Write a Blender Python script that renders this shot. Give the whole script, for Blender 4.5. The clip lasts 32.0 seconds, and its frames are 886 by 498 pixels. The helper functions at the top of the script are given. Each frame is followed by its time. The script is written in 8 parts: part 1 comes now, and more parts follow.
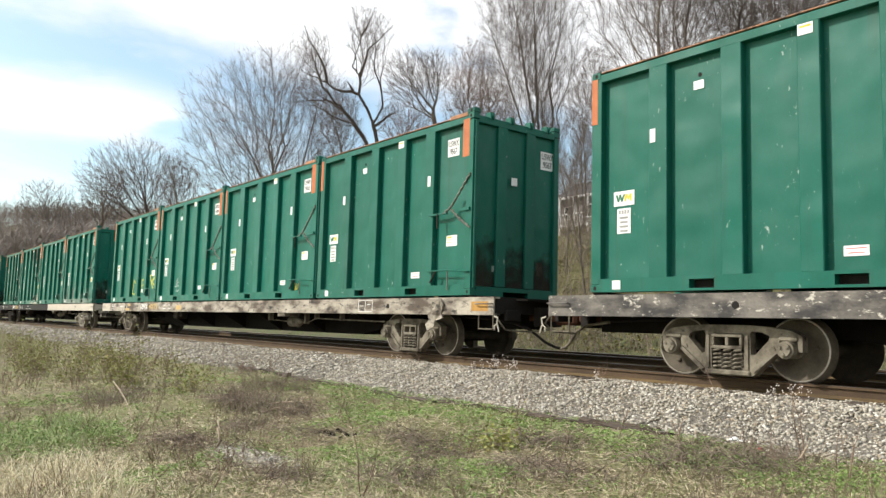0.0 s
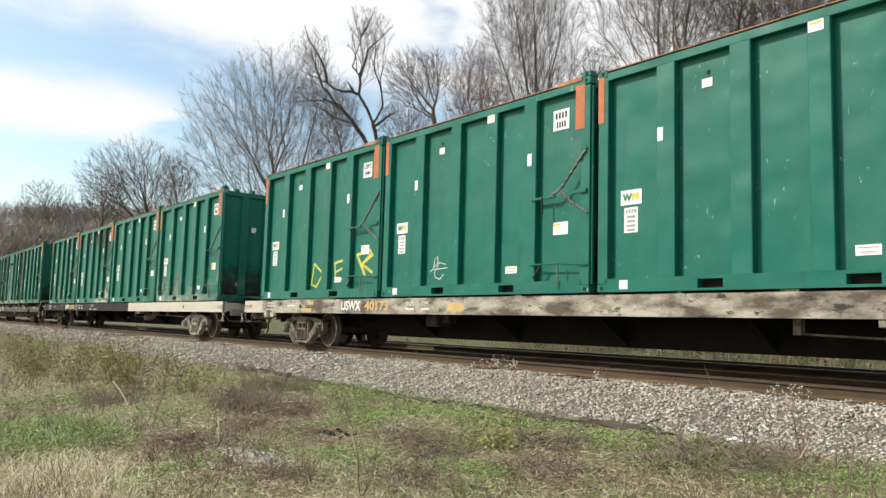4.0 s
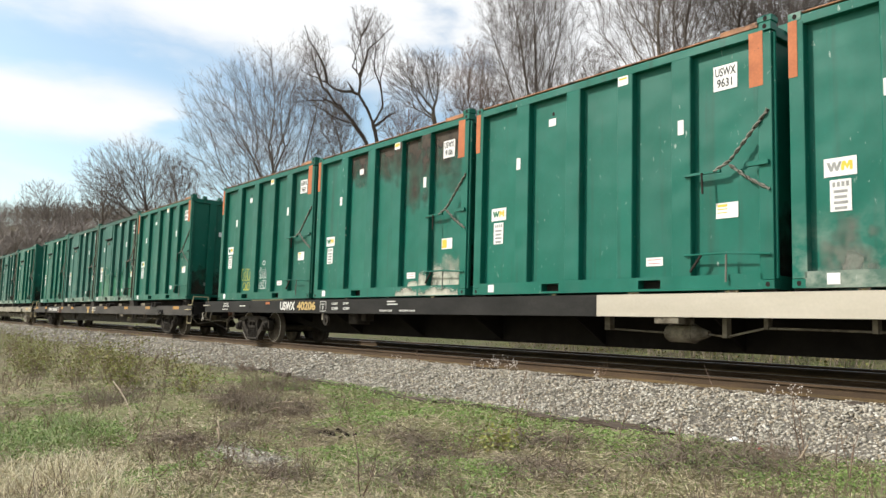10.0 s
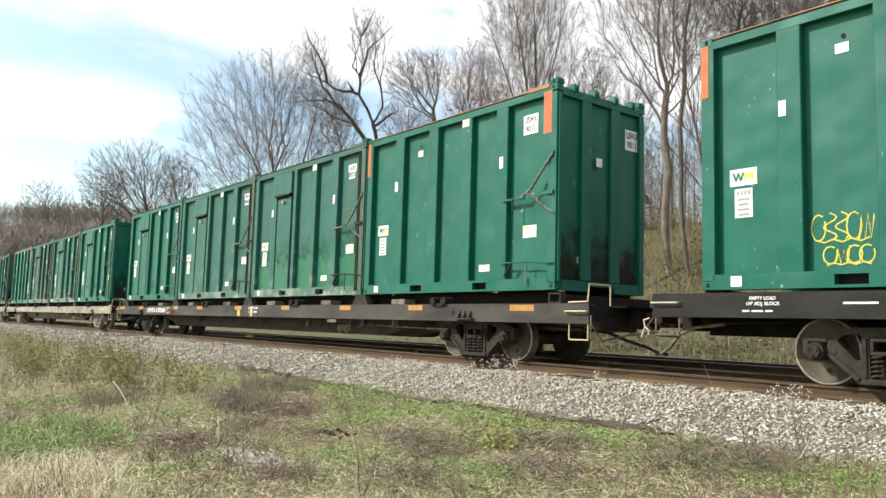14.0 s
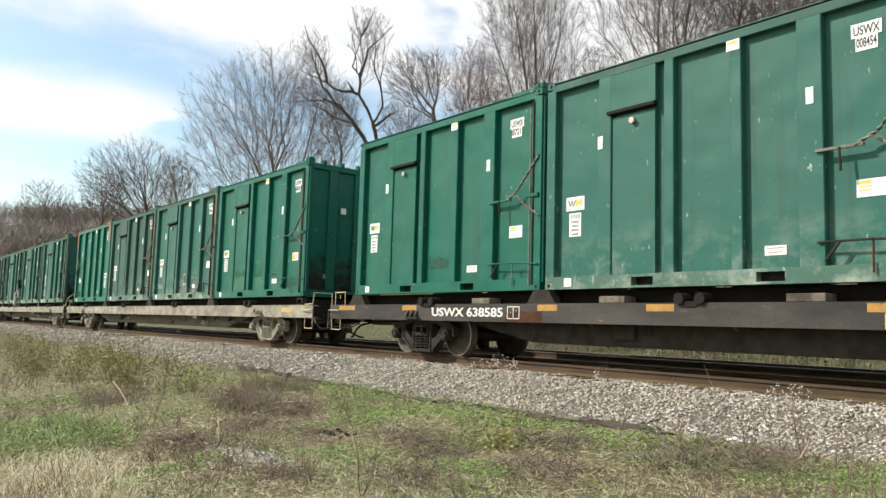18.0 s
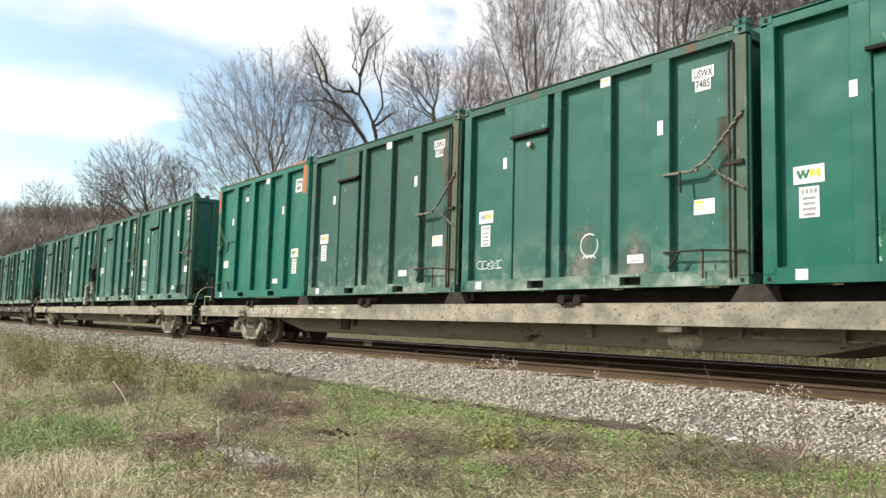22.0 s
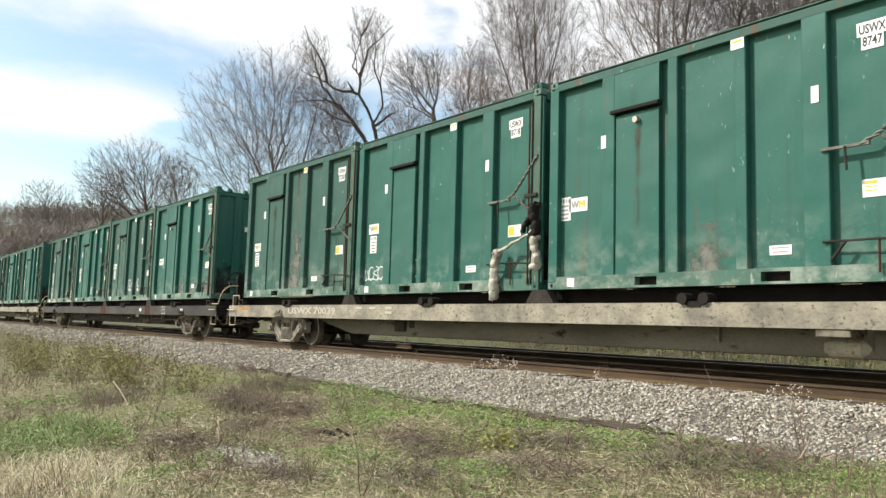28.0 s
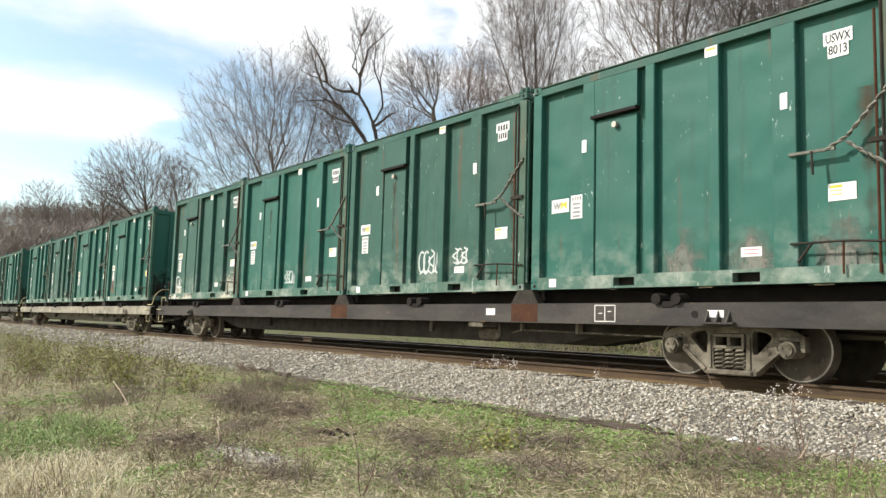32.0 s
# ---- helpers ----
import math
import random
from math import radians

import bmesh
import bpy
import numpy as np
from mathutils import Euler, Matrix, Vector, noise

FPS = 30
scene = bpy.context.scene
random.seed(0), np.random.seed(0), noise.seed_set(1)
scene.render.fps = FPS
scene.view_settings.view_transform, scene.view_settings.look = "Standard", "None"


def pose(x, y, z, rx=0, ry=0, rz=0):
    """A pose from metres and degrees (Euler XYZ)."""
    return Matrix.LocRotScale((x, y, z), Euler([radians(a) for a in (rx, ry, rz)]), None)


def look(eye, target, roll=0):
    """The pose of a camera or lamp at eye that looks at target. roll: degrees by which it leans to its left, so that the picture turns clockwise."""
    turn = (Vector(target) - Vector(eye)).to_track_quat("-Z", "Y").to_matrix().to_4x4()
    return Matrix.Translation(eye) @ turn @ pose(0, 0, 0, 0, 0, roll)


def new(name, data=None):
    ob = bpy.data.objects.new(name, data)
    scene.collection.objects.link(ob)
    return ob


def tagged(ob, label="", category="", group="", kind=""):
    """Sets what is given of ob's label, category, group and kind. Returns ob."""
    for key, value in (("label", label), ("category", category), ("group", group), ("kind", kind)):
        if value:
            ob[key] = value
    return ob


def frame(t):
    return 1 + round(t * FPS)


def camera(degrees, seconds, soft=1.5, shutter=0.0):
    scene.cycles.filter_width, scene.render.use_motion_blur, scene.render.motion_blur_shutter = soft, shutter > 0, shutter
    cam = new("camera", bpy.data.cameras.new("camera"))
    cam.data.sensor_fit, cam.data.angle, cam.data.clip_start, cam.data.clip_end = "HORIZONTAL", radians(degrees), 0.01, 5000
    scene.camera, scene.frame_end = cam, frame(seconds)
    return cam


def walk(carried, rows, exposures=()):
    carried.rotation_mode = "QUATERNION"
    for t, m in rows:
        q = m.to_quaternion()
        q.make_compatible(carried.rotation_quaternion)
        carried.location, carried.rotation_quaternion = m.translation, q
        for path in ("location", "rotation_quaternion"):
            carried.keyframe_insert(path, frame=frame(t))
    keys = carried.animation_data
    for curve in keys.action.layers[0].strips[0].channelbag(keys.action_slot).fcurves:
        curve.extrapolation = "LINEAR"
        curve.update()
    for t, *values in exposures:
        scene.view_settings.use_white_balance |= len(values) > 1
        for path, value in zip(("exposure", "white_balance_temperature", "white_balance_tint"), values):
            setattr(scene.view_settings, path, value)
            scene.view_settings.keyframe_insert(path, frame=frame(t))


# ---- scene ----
cam = camera(60.3, 32.0, soft=1.45)
EYE = Vector((0.0, 0.0, 0.62))
AIM = Vector((-0.78127, 0.61625, 0.09927))
walk(cam, [(0.0, look(EYE, EYE + AIM, 1.63)), (32.0, look(EYE, EYE + AIM, 1.63))],
     exposures=[(0.0, 0.22), (1.0, 0.16), (2.0, 0.09), (3.0, 0.06), (6.0, 0.05), (9.0, 0.05), (11.0, 0.07), (12.0, 0.17), (13.0, 0.27), (14.0, 0.38), (17.0, 0.30), (18.0, 0.12), (19.0, 0.08), (20.0, 0.15), (21.0, 0.17), (22.0, 0.21), (23.0, 0.08), (24.0, 0.08), (25.0, 0.11), (28.0, 0.15), (29.0, 0.07), (30.0, 0.08), (31.0, 0.29), (32.0, 0.23)])

# plan, in metres: x along the line (the train runs towards +x), y away from the camera, z = 0 on the rail tops
SIDE = 9.523            # plane of the containers' near sides
MID = SIDE + 1.219      # centre line of the near track
MID2 = MID + 4.45       # centre line of the far track
GAUGE = 0.7525          # rail centre from the centre line

# ---------------------------------------------------------------- sky and sun
SUN_TO = Vector((-0.54, -0.72, 0.72)).normalized()
world = bpy.data.worlds.new("sky")
scene.world = world
world.use_nodes = True
wn, wl = world.node_tree.nodes, world.node_tree.links
wn.clear()
w_out = wn.new("ShaderNodeOutputWorld")
w_bg = wn.new("ShaderNodeBackground")
w_sky = wn.new("ShaderNodeTexSky")
w_sky.sky_type = "NISHITA"
w_sky.sun_disc = False
w_sky.sun_elevation = math.asin(SUN_TO.z)
w_sky.sun_rotation = math.atan2(SUN_TO.x, SUN_TO.y)
w_sky.air_density = 1.0
w_sky.dust_density = 1.5


def sky_calc(op, a, b=0.0, c=None):
    q = wn.new("ShaderNodeMath")
    q.operation = op
    for i, v in enumerate((a, b) if c is None else (a, b, c)):
        if isinstance(v, (int, float)):
            q.inputs[i].default_value = v
        else:
            wl.new(v, q.inputs[i])
    return q.outputs[0]


def sky_step(value, lo, hi):
    q = wn.new("ShaderNodeMapRange")
    q.interpolation_type = "SMOOTHSTEP"
    q.inputs["From Min"].default_value, q.inputs["From Max"].default_value = lo, hi
    wl.new(value, q.inputs["Value"])
    return q.outputs["Result"]


def sky_noise(scale, detail, stretch, shift):
    mp = wn.new("ShaderNodeMapping")
    mp.inputs["Scale"].default_value = stretch
    mp.inputs["Location"].default_value = shift
    nz = wn.new("ShaderNodeTexNoise")
    nz.inputs["Scale"].default_value, nz.inputs["Detail"].default_value, nz.inputs["Roughness"].default_value = scale, detail, 0.52
    wl.new(w_tc.outputs["Generated"], mp.inputs["Vector"])
    wl.new(mp.outputs["Vector"], nz.inputs["Vector"])
    return sky_calc("SUBTRACT", nz.outputs["Fac"], 0.5)


# a broken cloud deck with its ragged lower edge some 25 degrees up, and a flat bank of cloud below it to the west
w_tc = wn.new("ShaderNodeTexCoord")
w_dir = wn.new("ShaderNodeSeparateXYZ")
wl.new(w_tc.outputs["Generated"], w_dir.inputs[0])
w_el = sky_calc("ARCSINE", w_dir.outputs["Z"])
w_az = sky_calc("ARCTAN2", sky_calc("MULTIPLY", w_dir.outputs["X"], -1.0), w_dir.outputs["Y"])
w_rag = sky_noise(3.2, 7.0, (1.0, 1.0, 2.2), (0.35, 0.1, 0.32))
w_wisp = sky_noise(9.0, 6.0, (1.0, 1.0, 3.0), (1.7, 0.4, 0.2))
w_edge = sky_calc("MULTIPLY_ADD", w_az, 0.120, 0.190)
w_edge = sky_calc("ADD", w_edge, sky_calc("MULTIPLY", w_rag, 0.10))
w_deck = sky_step(sky_calc("SUBTRACT", w_el, sky_calc("ADD", w_edge, sky_calc("MULTIPLY", w_wisp, 0.07))), -0.035, 0.03)
w_gaps = sky_step(sky_calc("MULTIPLY_ADD", w_el, -0.42, sky_calc("ADD", w_rag, 0.34)), -0.07, 0.06)
w_flat = sky_calc("ABSOLUTE", sky_calc("SUBTRACT", sky_calc("ADD", w_el, sky_calc("MULTIPLY", w_wisp, 0.045)), 0.243))
w_bank = sky_calc("MULTIPLY", sky_step(sky_calc("MULTIPLY", w_flat, -1.0), -0.050, -0.012), sky_step(sky_calc("ADD", w_az, sky_calc("MULTIPLY", w_wisp, 0.25)), 1.21, 1.31))
w_thin = sky_calc("MULTIPLY", sky_step(sky_calc("ADD", w_rag, w_wisp), -0.02, 0.30), 0.32)
w_cloud = sky_calc("MAXIMUM", sky_calc("MAXIMUM", sky_calc("MULTIPLY", w_deck, w_gaps), w_bank), w_thin)
w_mul = wn.new("ShaderNodeVectorMath")
w_mul.operation = "MULTIPLY"
w_mul.inputs[1].default_value = (2.50, 2.50, 2.22)
w_mix = wn.new("ShaderNodeMix")
w_mix.data_type = "RGBA"
w_mix.inputs["B"].default_value = (11.0, 11.2, 11.4, 1)
wl.new(w_cloud, w_mix.inputs["Factor"])
wl.new(w_sky.outputs["Color"], w_mul.inputs[0])
wl.new(w_mul.outputs["Vector"], w_mix.inputs["A"])
wl.new(w_mix.outputs["Result"], w_bg.inputs["Color"])
w_bg.inputs["Strength"].default_value = 0.088
wl.new(w_bg.outputs["Background"], w_out.inputs["Surface"])

sun = new("sun", bpy.data.lights.new("sun", "SUN"))
sun.data.energy, sun.data.angle, sun.data.color = 4.75, radians(0.8), (1.0, 0.95, 0.88)
sun.matrix_world = look((0, 0, 60), Vector((0, 0, 60)) - SUN_TO)


# ---------------------------------------------------------------- materials
def surf(name, c1, c2, scale=3.0, rough=0.7, metal=0.0, bump=0.1, fine=40.0, specks=None, speck_amount=0.62,
         stretch=(1, 1, 1), vary=0.0, contrast=0.2, spec_scale=9.0, coat=0.0, dents=0.0, gloss=0.4, grain=0.28):
    """A surface of two colours in patches, a fine grain, and where specks is given stains or scuffs of a third colour."""
    m = bpy.data.materials.new(name)
    m.use_nodes = True
    n, k = m.node_tree.nodes, m.node_tree.links
    b = n["Principled BSDF"]
    b.inputs["Metallic"].default_value = metal
    if coat:
        b.inputs["Coat Weight"].default_value = coat
    b.inputs["Specular IOR Level"].default_value = gloss
    tc = n.new("ShaderNodeTexCoord")
    mp = n.new("ShaderNodeMapping")
    mp.inputs["Scale"].default_value = stretch
    info = n.new("ShaderNodeObjectInfo")
    k.new(tc.outputs["Object"], mp.inputs["Vector"])
    big = n.new("ShaderNodeTexNoise")
    big.noise_dimensions = "4D"
    big.inputs["Scale"].default_value = scale
    big.inputs["Detail"].default_value = 6
    big.inputs["Roughness"].default_value = 0.6
    k.new(mp.outputs["Vector"], big.inputs["Vector"])
    mw = n.new("ShaderNodeMath")
    mw.operation = "MULTIPLY"
    mw.inputs[1].default_value = 37.0
    k.new(info.outputs["Random"], mw.inputs[0])
    k.new(mw.outputs[0], big.inputs["W"])
    rp = n.new("ShaderNodeMapRange")
    rp.inputs["From Min"].default_value = 0.5 - contrast
    rp.inputs["From Max"].default_value = 0.5 + contrast
    k.new(big.outputs["Fac"], rp.inputs["Value"])
    mix = n.new("ShaderNodeMix")
    mix.data_type = "RGBA"
    mix.inputs["A"].default_value = (*c1, 1)
    mix.inputs["B"].default_value = (*c2, 1)
    k.new(rp.outputs["Result"], mix.inputs["Factor"])
    col = mix.outputs["Result"]
    fn = n.new("ShaderNodeTexNoise")
    fn.inputs["Scale"].default_value = fine
    fn.inputs["Detail"].default_value = 4
    k.new(tc.outputs["Object"], fn.inputs["Vector"])
    g = n.new("ShaderNodeMapRange")
    g.inputs["To Min"].default_value = 1 - grain
    g.inputs["To Max"].default_value = 1 + grain
    k.new(fn.outputs["Fac"], g.inputs["Value"])
    sc = n.new("ShaderNodeVectorMath")
    sc.operation = "SCALE"
    k.new(col, sc.inputs[0])
    k.new(g.outputs["Result"], sc.inputs["Scale"])
    col = sc.outputs["Vector"]
    if vary:
        v = n.new("ShaderNodeMapRange")
        v.inputs["To Min"].default_value = 1 - vary
        v.inputs["To Max"].default_value = 1 + vary
        k.new(info.outputs["Random"], v.inputs["Value"])
        s2 = n.new("ShaderNodeVectorMath")
        s2.operation = "SCALE"
        k.new(col, s2.inputs[0])
        k.new(v.outputs["Result"], s2.inputs["Scale"])
        col = s2.outputs["Vector"]
    if specks:
        sp = n.new("ShaderNodeTexNoise")
        sp.noise_dimensions = "4D"
        sp.inputs["Scale"].default_value = spec_scale
        sp.inputs["Detail"].default_value = 8
        sp.inputs["Roughness"].default_value = 0.68
        k.new(mp.outputs["Vector"], sp.inputs["Vector"])
        k.new(mw.outputs[0], sp.inputs["W"])
        r2 = n.new("ShaderNodeMapRange")
        r2.inputs["From Min"].default_value = speck_amount
        r2.inputs["From Max"].default_value = speck_amount + 0.07
        k.new(sp.outputs["Fac"], r2.inputs["Value"])
        m2 = n.new("ShaderNodeMix")
        m2.data_type = "RGBA"
        m2.inputs["B"].default_value = (*specks, 1)
        k.new(r2.outputs["Result"], m2.inputs["Factor"])
        k.new(col, m2.inputs["A"])
        col = m2.outputs["Result"]
    k.new(col, b.inputs["Base Color"])
    rr = n.new("ShaderNodeMapRange")
    rr.inputs["To Min"].default_value = max(0.05, rough - 0.14)
    rr.inputs["To Max"].default_value = min(1.0, rough + 0.14)
    k.new(big.outputs["Fac"], rr.inputs["Value"])
    k.new(rr.outputs["Result"], b.inputs["Roughness"])
    if bump:
        bp = n.new("ShaderNodeBump")
        bp.inputs["Strength"].default_value = min(1.0, bump * 4)
        bp.inputs["Distance"].default_value = 0.02 * bump * 4
        k.new(fn.outputs["Fac"], bp.inputs["Height"])
        k.new(bp.outputs["Normal"], b.inputs["Normal"])
        if dents:
            dn = n.new("ShaderNodeTexNoise")
            dn.noise_dimensions = "4D"
            dn.inputs["Scale"].default_value = 1.5
            dn.inputs["Detail"].default_value = 1
            k.new(tc.outputs["Object"], dn.inputs["Vector"])
            k.new(mw.outputs[0], dn.inputs["W"])
            b2 = n.new("ShaderNodeBump")
            b2.inputs["Strength"].default_value = 1.0
            b2.inputs["Distance"].default_value = dents
            k.new(dn.outputs["Fac"], b2.inputs["Height"])
            k.new(bp.outputs["Normal"], b2.inputs["Normal"])
            k.new(b2.outputs["Normal"], b.inputs["Normal"])
    return m


def paint(name, c1, c2, chalk, rust, rough, gloss, scuff=0.66, rusty=0.70, soot=0.0, scrape=0.0):
    """Container paint: pale clouds painted for the sheen of dents, rain streaks, chalky scratches, rust runs and, where
    asked, soot.
    """
    m = surf(name, c1, c2, 0.9, rough, 0, 0.015, 16, chalk, scuff, (1.6, 1.6, 0.42), 0, 0.24, 7, dents=0.06, gloss=gloss, grain=0.09)
    n, k = m.node_tree.nodes, m.node_tree.links
    b = n["Principled BSDF"]
    tc, info = n["Texture Coordinate"], n["Object Info"]

    def layer(colour, scale, stretch, lo, hi, most, shift, cluster=False, below=0.0):
        mp = n.new("ShaderNodeMapping")
        mp.inputs["Scale"].default_value = stretch
        mp.inputs["Location"].default_value = (shift, shift, shift)
        k.new(tc.outputs["Object"], mp.inputs["Vector"])
        nz = n.new("ShaderNodeTexNoise")
        nz.noise_dimensions = "4D"
        nz.inputs["Scale"].default_value = scale
        nz.inputs["Detail"].default_value = 7
        nz.inputs["Roughness"].default_value = 0.62
        mw = n.new("ShaderNodeMath")
        mw.operation = "MULTIPLY"
        mw.inputs[1].default_value = 53.0
        k.new(info.outputs["Random"], mw.inputs[0])
        k.new(mw.outputs[0], nz.inputs["W"])
        k.new(mp.outputs["Vector"], nz.inputs["Vector"])
        r = n.new("ShaderNodeMapRange")
        r.inputs["From Min"].default_value, r.inputs["From Max"].default_value, r.inputs["To Max"].default_value = lo, hi, most
        k.new(nz.outputs["Fac"], r.inputs["Value"])
        fac = r.outputs["Result"]
        if cluster:
            cn = n.new("ShaderNodeTexNoise")
            cn.noise_dimensions = "4D"
            cn.inputs["Scale"].default_value = 0.9
            cn.inputs["Detail"].default_value = 3
            k.new(tc.outputs["Object"], cn.inputs["Vector"])
            k.new(mw.outputs[0], cn.inputs["W"])
            cr = n.new("ShaderNodeMapRange")
            cr.inputs["From Min"].default_value, cr.inputs["From Max"].default_value = 0.50, 0.60
            k.new(cn.outputs["Fac"], cr.inputs["Value"])
            cm = n.new("ShaderNodeMath")
            cm.operation = "MULTIPLY"
            k.new(fac, cm.inputs[0])
            k.new(cr.outputs["Result"], cm.inputs[1])
            fac = cm.outputs[0]
        if below:
            sx = n.new("ShaderNodeSeparateXYZ")
            k.new(tc.outputs["Object"], sx.inputs[0])
            br = n.new("ShaderNodeMapRange")
            br.inputs["From Min"].default_value, br.inputs["From Max"].default_value = below, 0.1
            k.new(sx.outputs["Z"], br.inputs["Value"])
            bm_ = n.new("ShaderNodeMath")
            bm_.operation = "MULTIPLY"
            k.new(fac, bm_.inputs[0])
            k.new(br.outputs["Result"], bm_.inputs[1])
            fac = bm_.outputs[0]
        x = n.new("ShaderNodeMix")
        x.data_type = "RGBA"
        x.inputs["B"].default_value = (*colour, 1)
        old = b.inputs["Base Color"].links[0].from_socket
        k.new(old, x.inputs["A"])
        k.new(fac, x.inputs["Factor"])
        k.new(x.outputs["Result"], b.inputs["Base Color"])
    # paler clouds: soft reflections of the dents, painted into the colour
    layer(tuple(0.75 * v + 0.035 for v in c1), 0.8, (1, 1, 0.7), 0.50, 0.75, 0.55, 3.0)
    layer((0.030, 0.030, 0.024), 1.0, (5, 5, 0.22), 0.56, 0.80, 0.55, 9.0)
    layer(rust, 1.0, (4, 4, 0.28), rusty, rusty + 0.10, 0.8, 21.0)
    layer((0.42, 0.50, 0.45), 13.0, (1.3, 1.3, 0.55), 0.635, 0.68, 0.7, 31.0, True)
    if scrape:
        layer((0.34, 0.37, 0.31), 2.2, (1, 1, 1.3), 0.47, 0.66, scrape, 61.0, False, 1.1)
    if soot:
        layer((0.030, 0.020, 0.016), 0.55, (1, 1, 1), 0.60, 0.68, soot, 40.0)
    return m


CHALK = (0.26, 0.36, 0.30)
RUSTY = (0.13, 0.060, 0.030)
GREENS = [
    paint("paint_green_fresh", (0.003, 0.130, 0.091), (0.004, 0.101, 0.070), CHALK, RUSTY, 0.46, 0.24, 0.72, 0.72),
    paint("paint_green_deep", (0.003, 0.114, 0.079), (0.005, 0.087, 0.059), CHALK, RUSTY, 0.48, 0.24, 0.71, 0.70),
    paint("paint_green_dull", (0.016, 0.108, 0.081), (0.032, 0.108, 0.087), (0.24, 0.31, 0.26), RUSTY, 0.55, 0.22, 0.665, 0.625, 0.0, 0.45),
    paint("paint_green_grimy", (0.023, 0.090, 0.068), (0.046, 0.100, 0.082), (0.26, 0.31, 0.26), RUSTY, 0.60, 0.20, 0.65, 0.595, 0.0, 0.65),
    paint("paint_green_sooty", (0.005, 0.118, 0.074), (0.010, 0.092, 0.059), CHALK, RUSTY, 0.48, 0.24, 0.70, 0.73, 0.85),
    paint("paint_green_scraped", (0.003, 0.130, 0.091), (0.004, 0.101, 0.070), CHALK, RUSTY, 0.48, 0.24, 0.69, 0.71, 0.0, 0.55),]
POST_PAINT = paint("paint_post_rusty", (0.030, 0.100, 0.068), (0.060, 0.095, 0.066), (0.24, 0.26, 0.21), (0.125, 0.060, 0.030), 0.6, 0.3, 0.62, 0.535)
RAIL_PAINT = paint("paint_rail_chalky", (0.034, 0.120, 0.086), (0.070, 0.118, 0.090), (0.36, 0.40, 0.35), RUSTY, 0.55, 0.34, 0.60, 0.62, 0.0, 0.7)
ORANGE = surf("rust_orange_paint", (0.46, 0.135, 0.035), (0.33, 0.10, 0.035), 4, 0.65, 0, 0.06, 30, (0.10, 0.035, 0.02), 0.63)
LID_RUST = surf("weathered_orange_rim", (0.40, 0.185, 0.085), (0.24, 0.130, 0.075), 5, 0.75, 0, 0.06, 30, (0.085, 0.055, 0.038), 0.54, (0.6, 1, 1), 0, 0.12, 6)
DARK_STEEL = surf("black_steel", (0.012, 0.011, 0.010), (0.022, 0.018, 0.015), 2, 0.8, 0, 0.06, 30, (0.07, 0.038, 0.022), 0.66, gloss=0.15)
RUST = surf("rusty_steel", (0.085, 0.036, 0.018), (0.042, 0.021, 0.013), 5, 0.85, 0, 0.12, 50, gloss=0.15)
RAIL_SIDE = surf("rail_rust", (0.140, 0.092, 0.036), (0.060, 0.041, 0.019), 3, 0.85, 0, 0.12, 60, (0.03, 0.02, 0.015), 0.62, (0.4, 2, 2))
# rust darkened above the foot: the rail head's shadow put into the colour
RAIL_WEB_SHADE = surf("rail_web_shaded_rust", (0.085, 0.052, 0.025), (0.040, 0.026, 0.015), 4, 0.85, 0, 0.12, 60, (0.15, 0.095, 0.04), 0.63, (0.3, 2, 2))
RAIL_TOP = surf("rail_polished", (0.30, 0.27, 0.24), (0.20, 0.16, 0.13), 5, 0.38, 0.9, 0.02, 60)
DUST = surf("dusty_grey_steel", (0.205, 0.183, 0.138), (0.062, 0.052, 0.039), 4, 0.85, 0, 0.12, 40, (0.030, 0.024, 0.018), 0.58, (1, 1, 1), 0, 0.13, 6, gloss=0.2)
# sooty black, taken darker still to paint the shade below the decks
SOOT_SHADE = surf("sooty_shaded_underframe", (0.008, 0.007, 0.006), (0.016, 0.014, 0.012), 3, 0.95, 0, 0.1, 40, gloss=0.06)
GRIME = surf("grimy_centre_sill", (0.150, 0.138, 0.104), (0.085, 0.076, 0.058), 1.2, 0.9, 0, 0.08, 30, (0.020, 0.017, 0.014), 0.58, (0.4, 1, 1.5), 0, 0.2, 3, gloss=0.1)
DUSTY_DARK = surf("dusty_dark_steel", (0.048, 0.042, 0.034), (0.020, 0.017, 0.014), 5, 0.85, 0, 0.12, 40, (0.12, 0.07, 0.04), 0.66, gloss=0.15)
DUST_PALE = surf("pale_dusty_steel", (0.34, 0.315, 0.255), (0.15, 0.135, 0.105), 4, 0.85, 0, 0.12, 40, (0.05, 0.042, 0.034), 0.58, (1, 1, 1), 0, 0.15, 6, gloss=0.2)
WHEEL_FACE = surf("wheel_steel", (0.115, 0.098, 0.072), (0.042, 0.034, 0.026), 3, 0.8, 0.0, 0.08, 40, (0.20, 0.175, 0.13), 0.64, gloss=0.2)
WHEEL_RIM = surf("wheel_rim_worn", (0.46, 0.43, 0.38), (0.28, 0.25, 0.21), 5, 0.45, 0.4, 0.04, 40)
STICKER = surf("white_vinyl", (0.78, 0.78, 0.76), (0.62, 0.62, 0.60), 6, 0.5, 0, 0.01, 60, (0.30, 0.30, 0.28), 0.66)
INK = surf("black_ink", (0.02, 0.02, 0.02), (0.04, 0.04, 0.04), 8, 0.6, 0, 0)
INK_GREY = surf("faded_grey_ink", (0.20, 0.20, 0.19), (0.32, 0.32, 0.31), 8, 0.6, 0, 0)
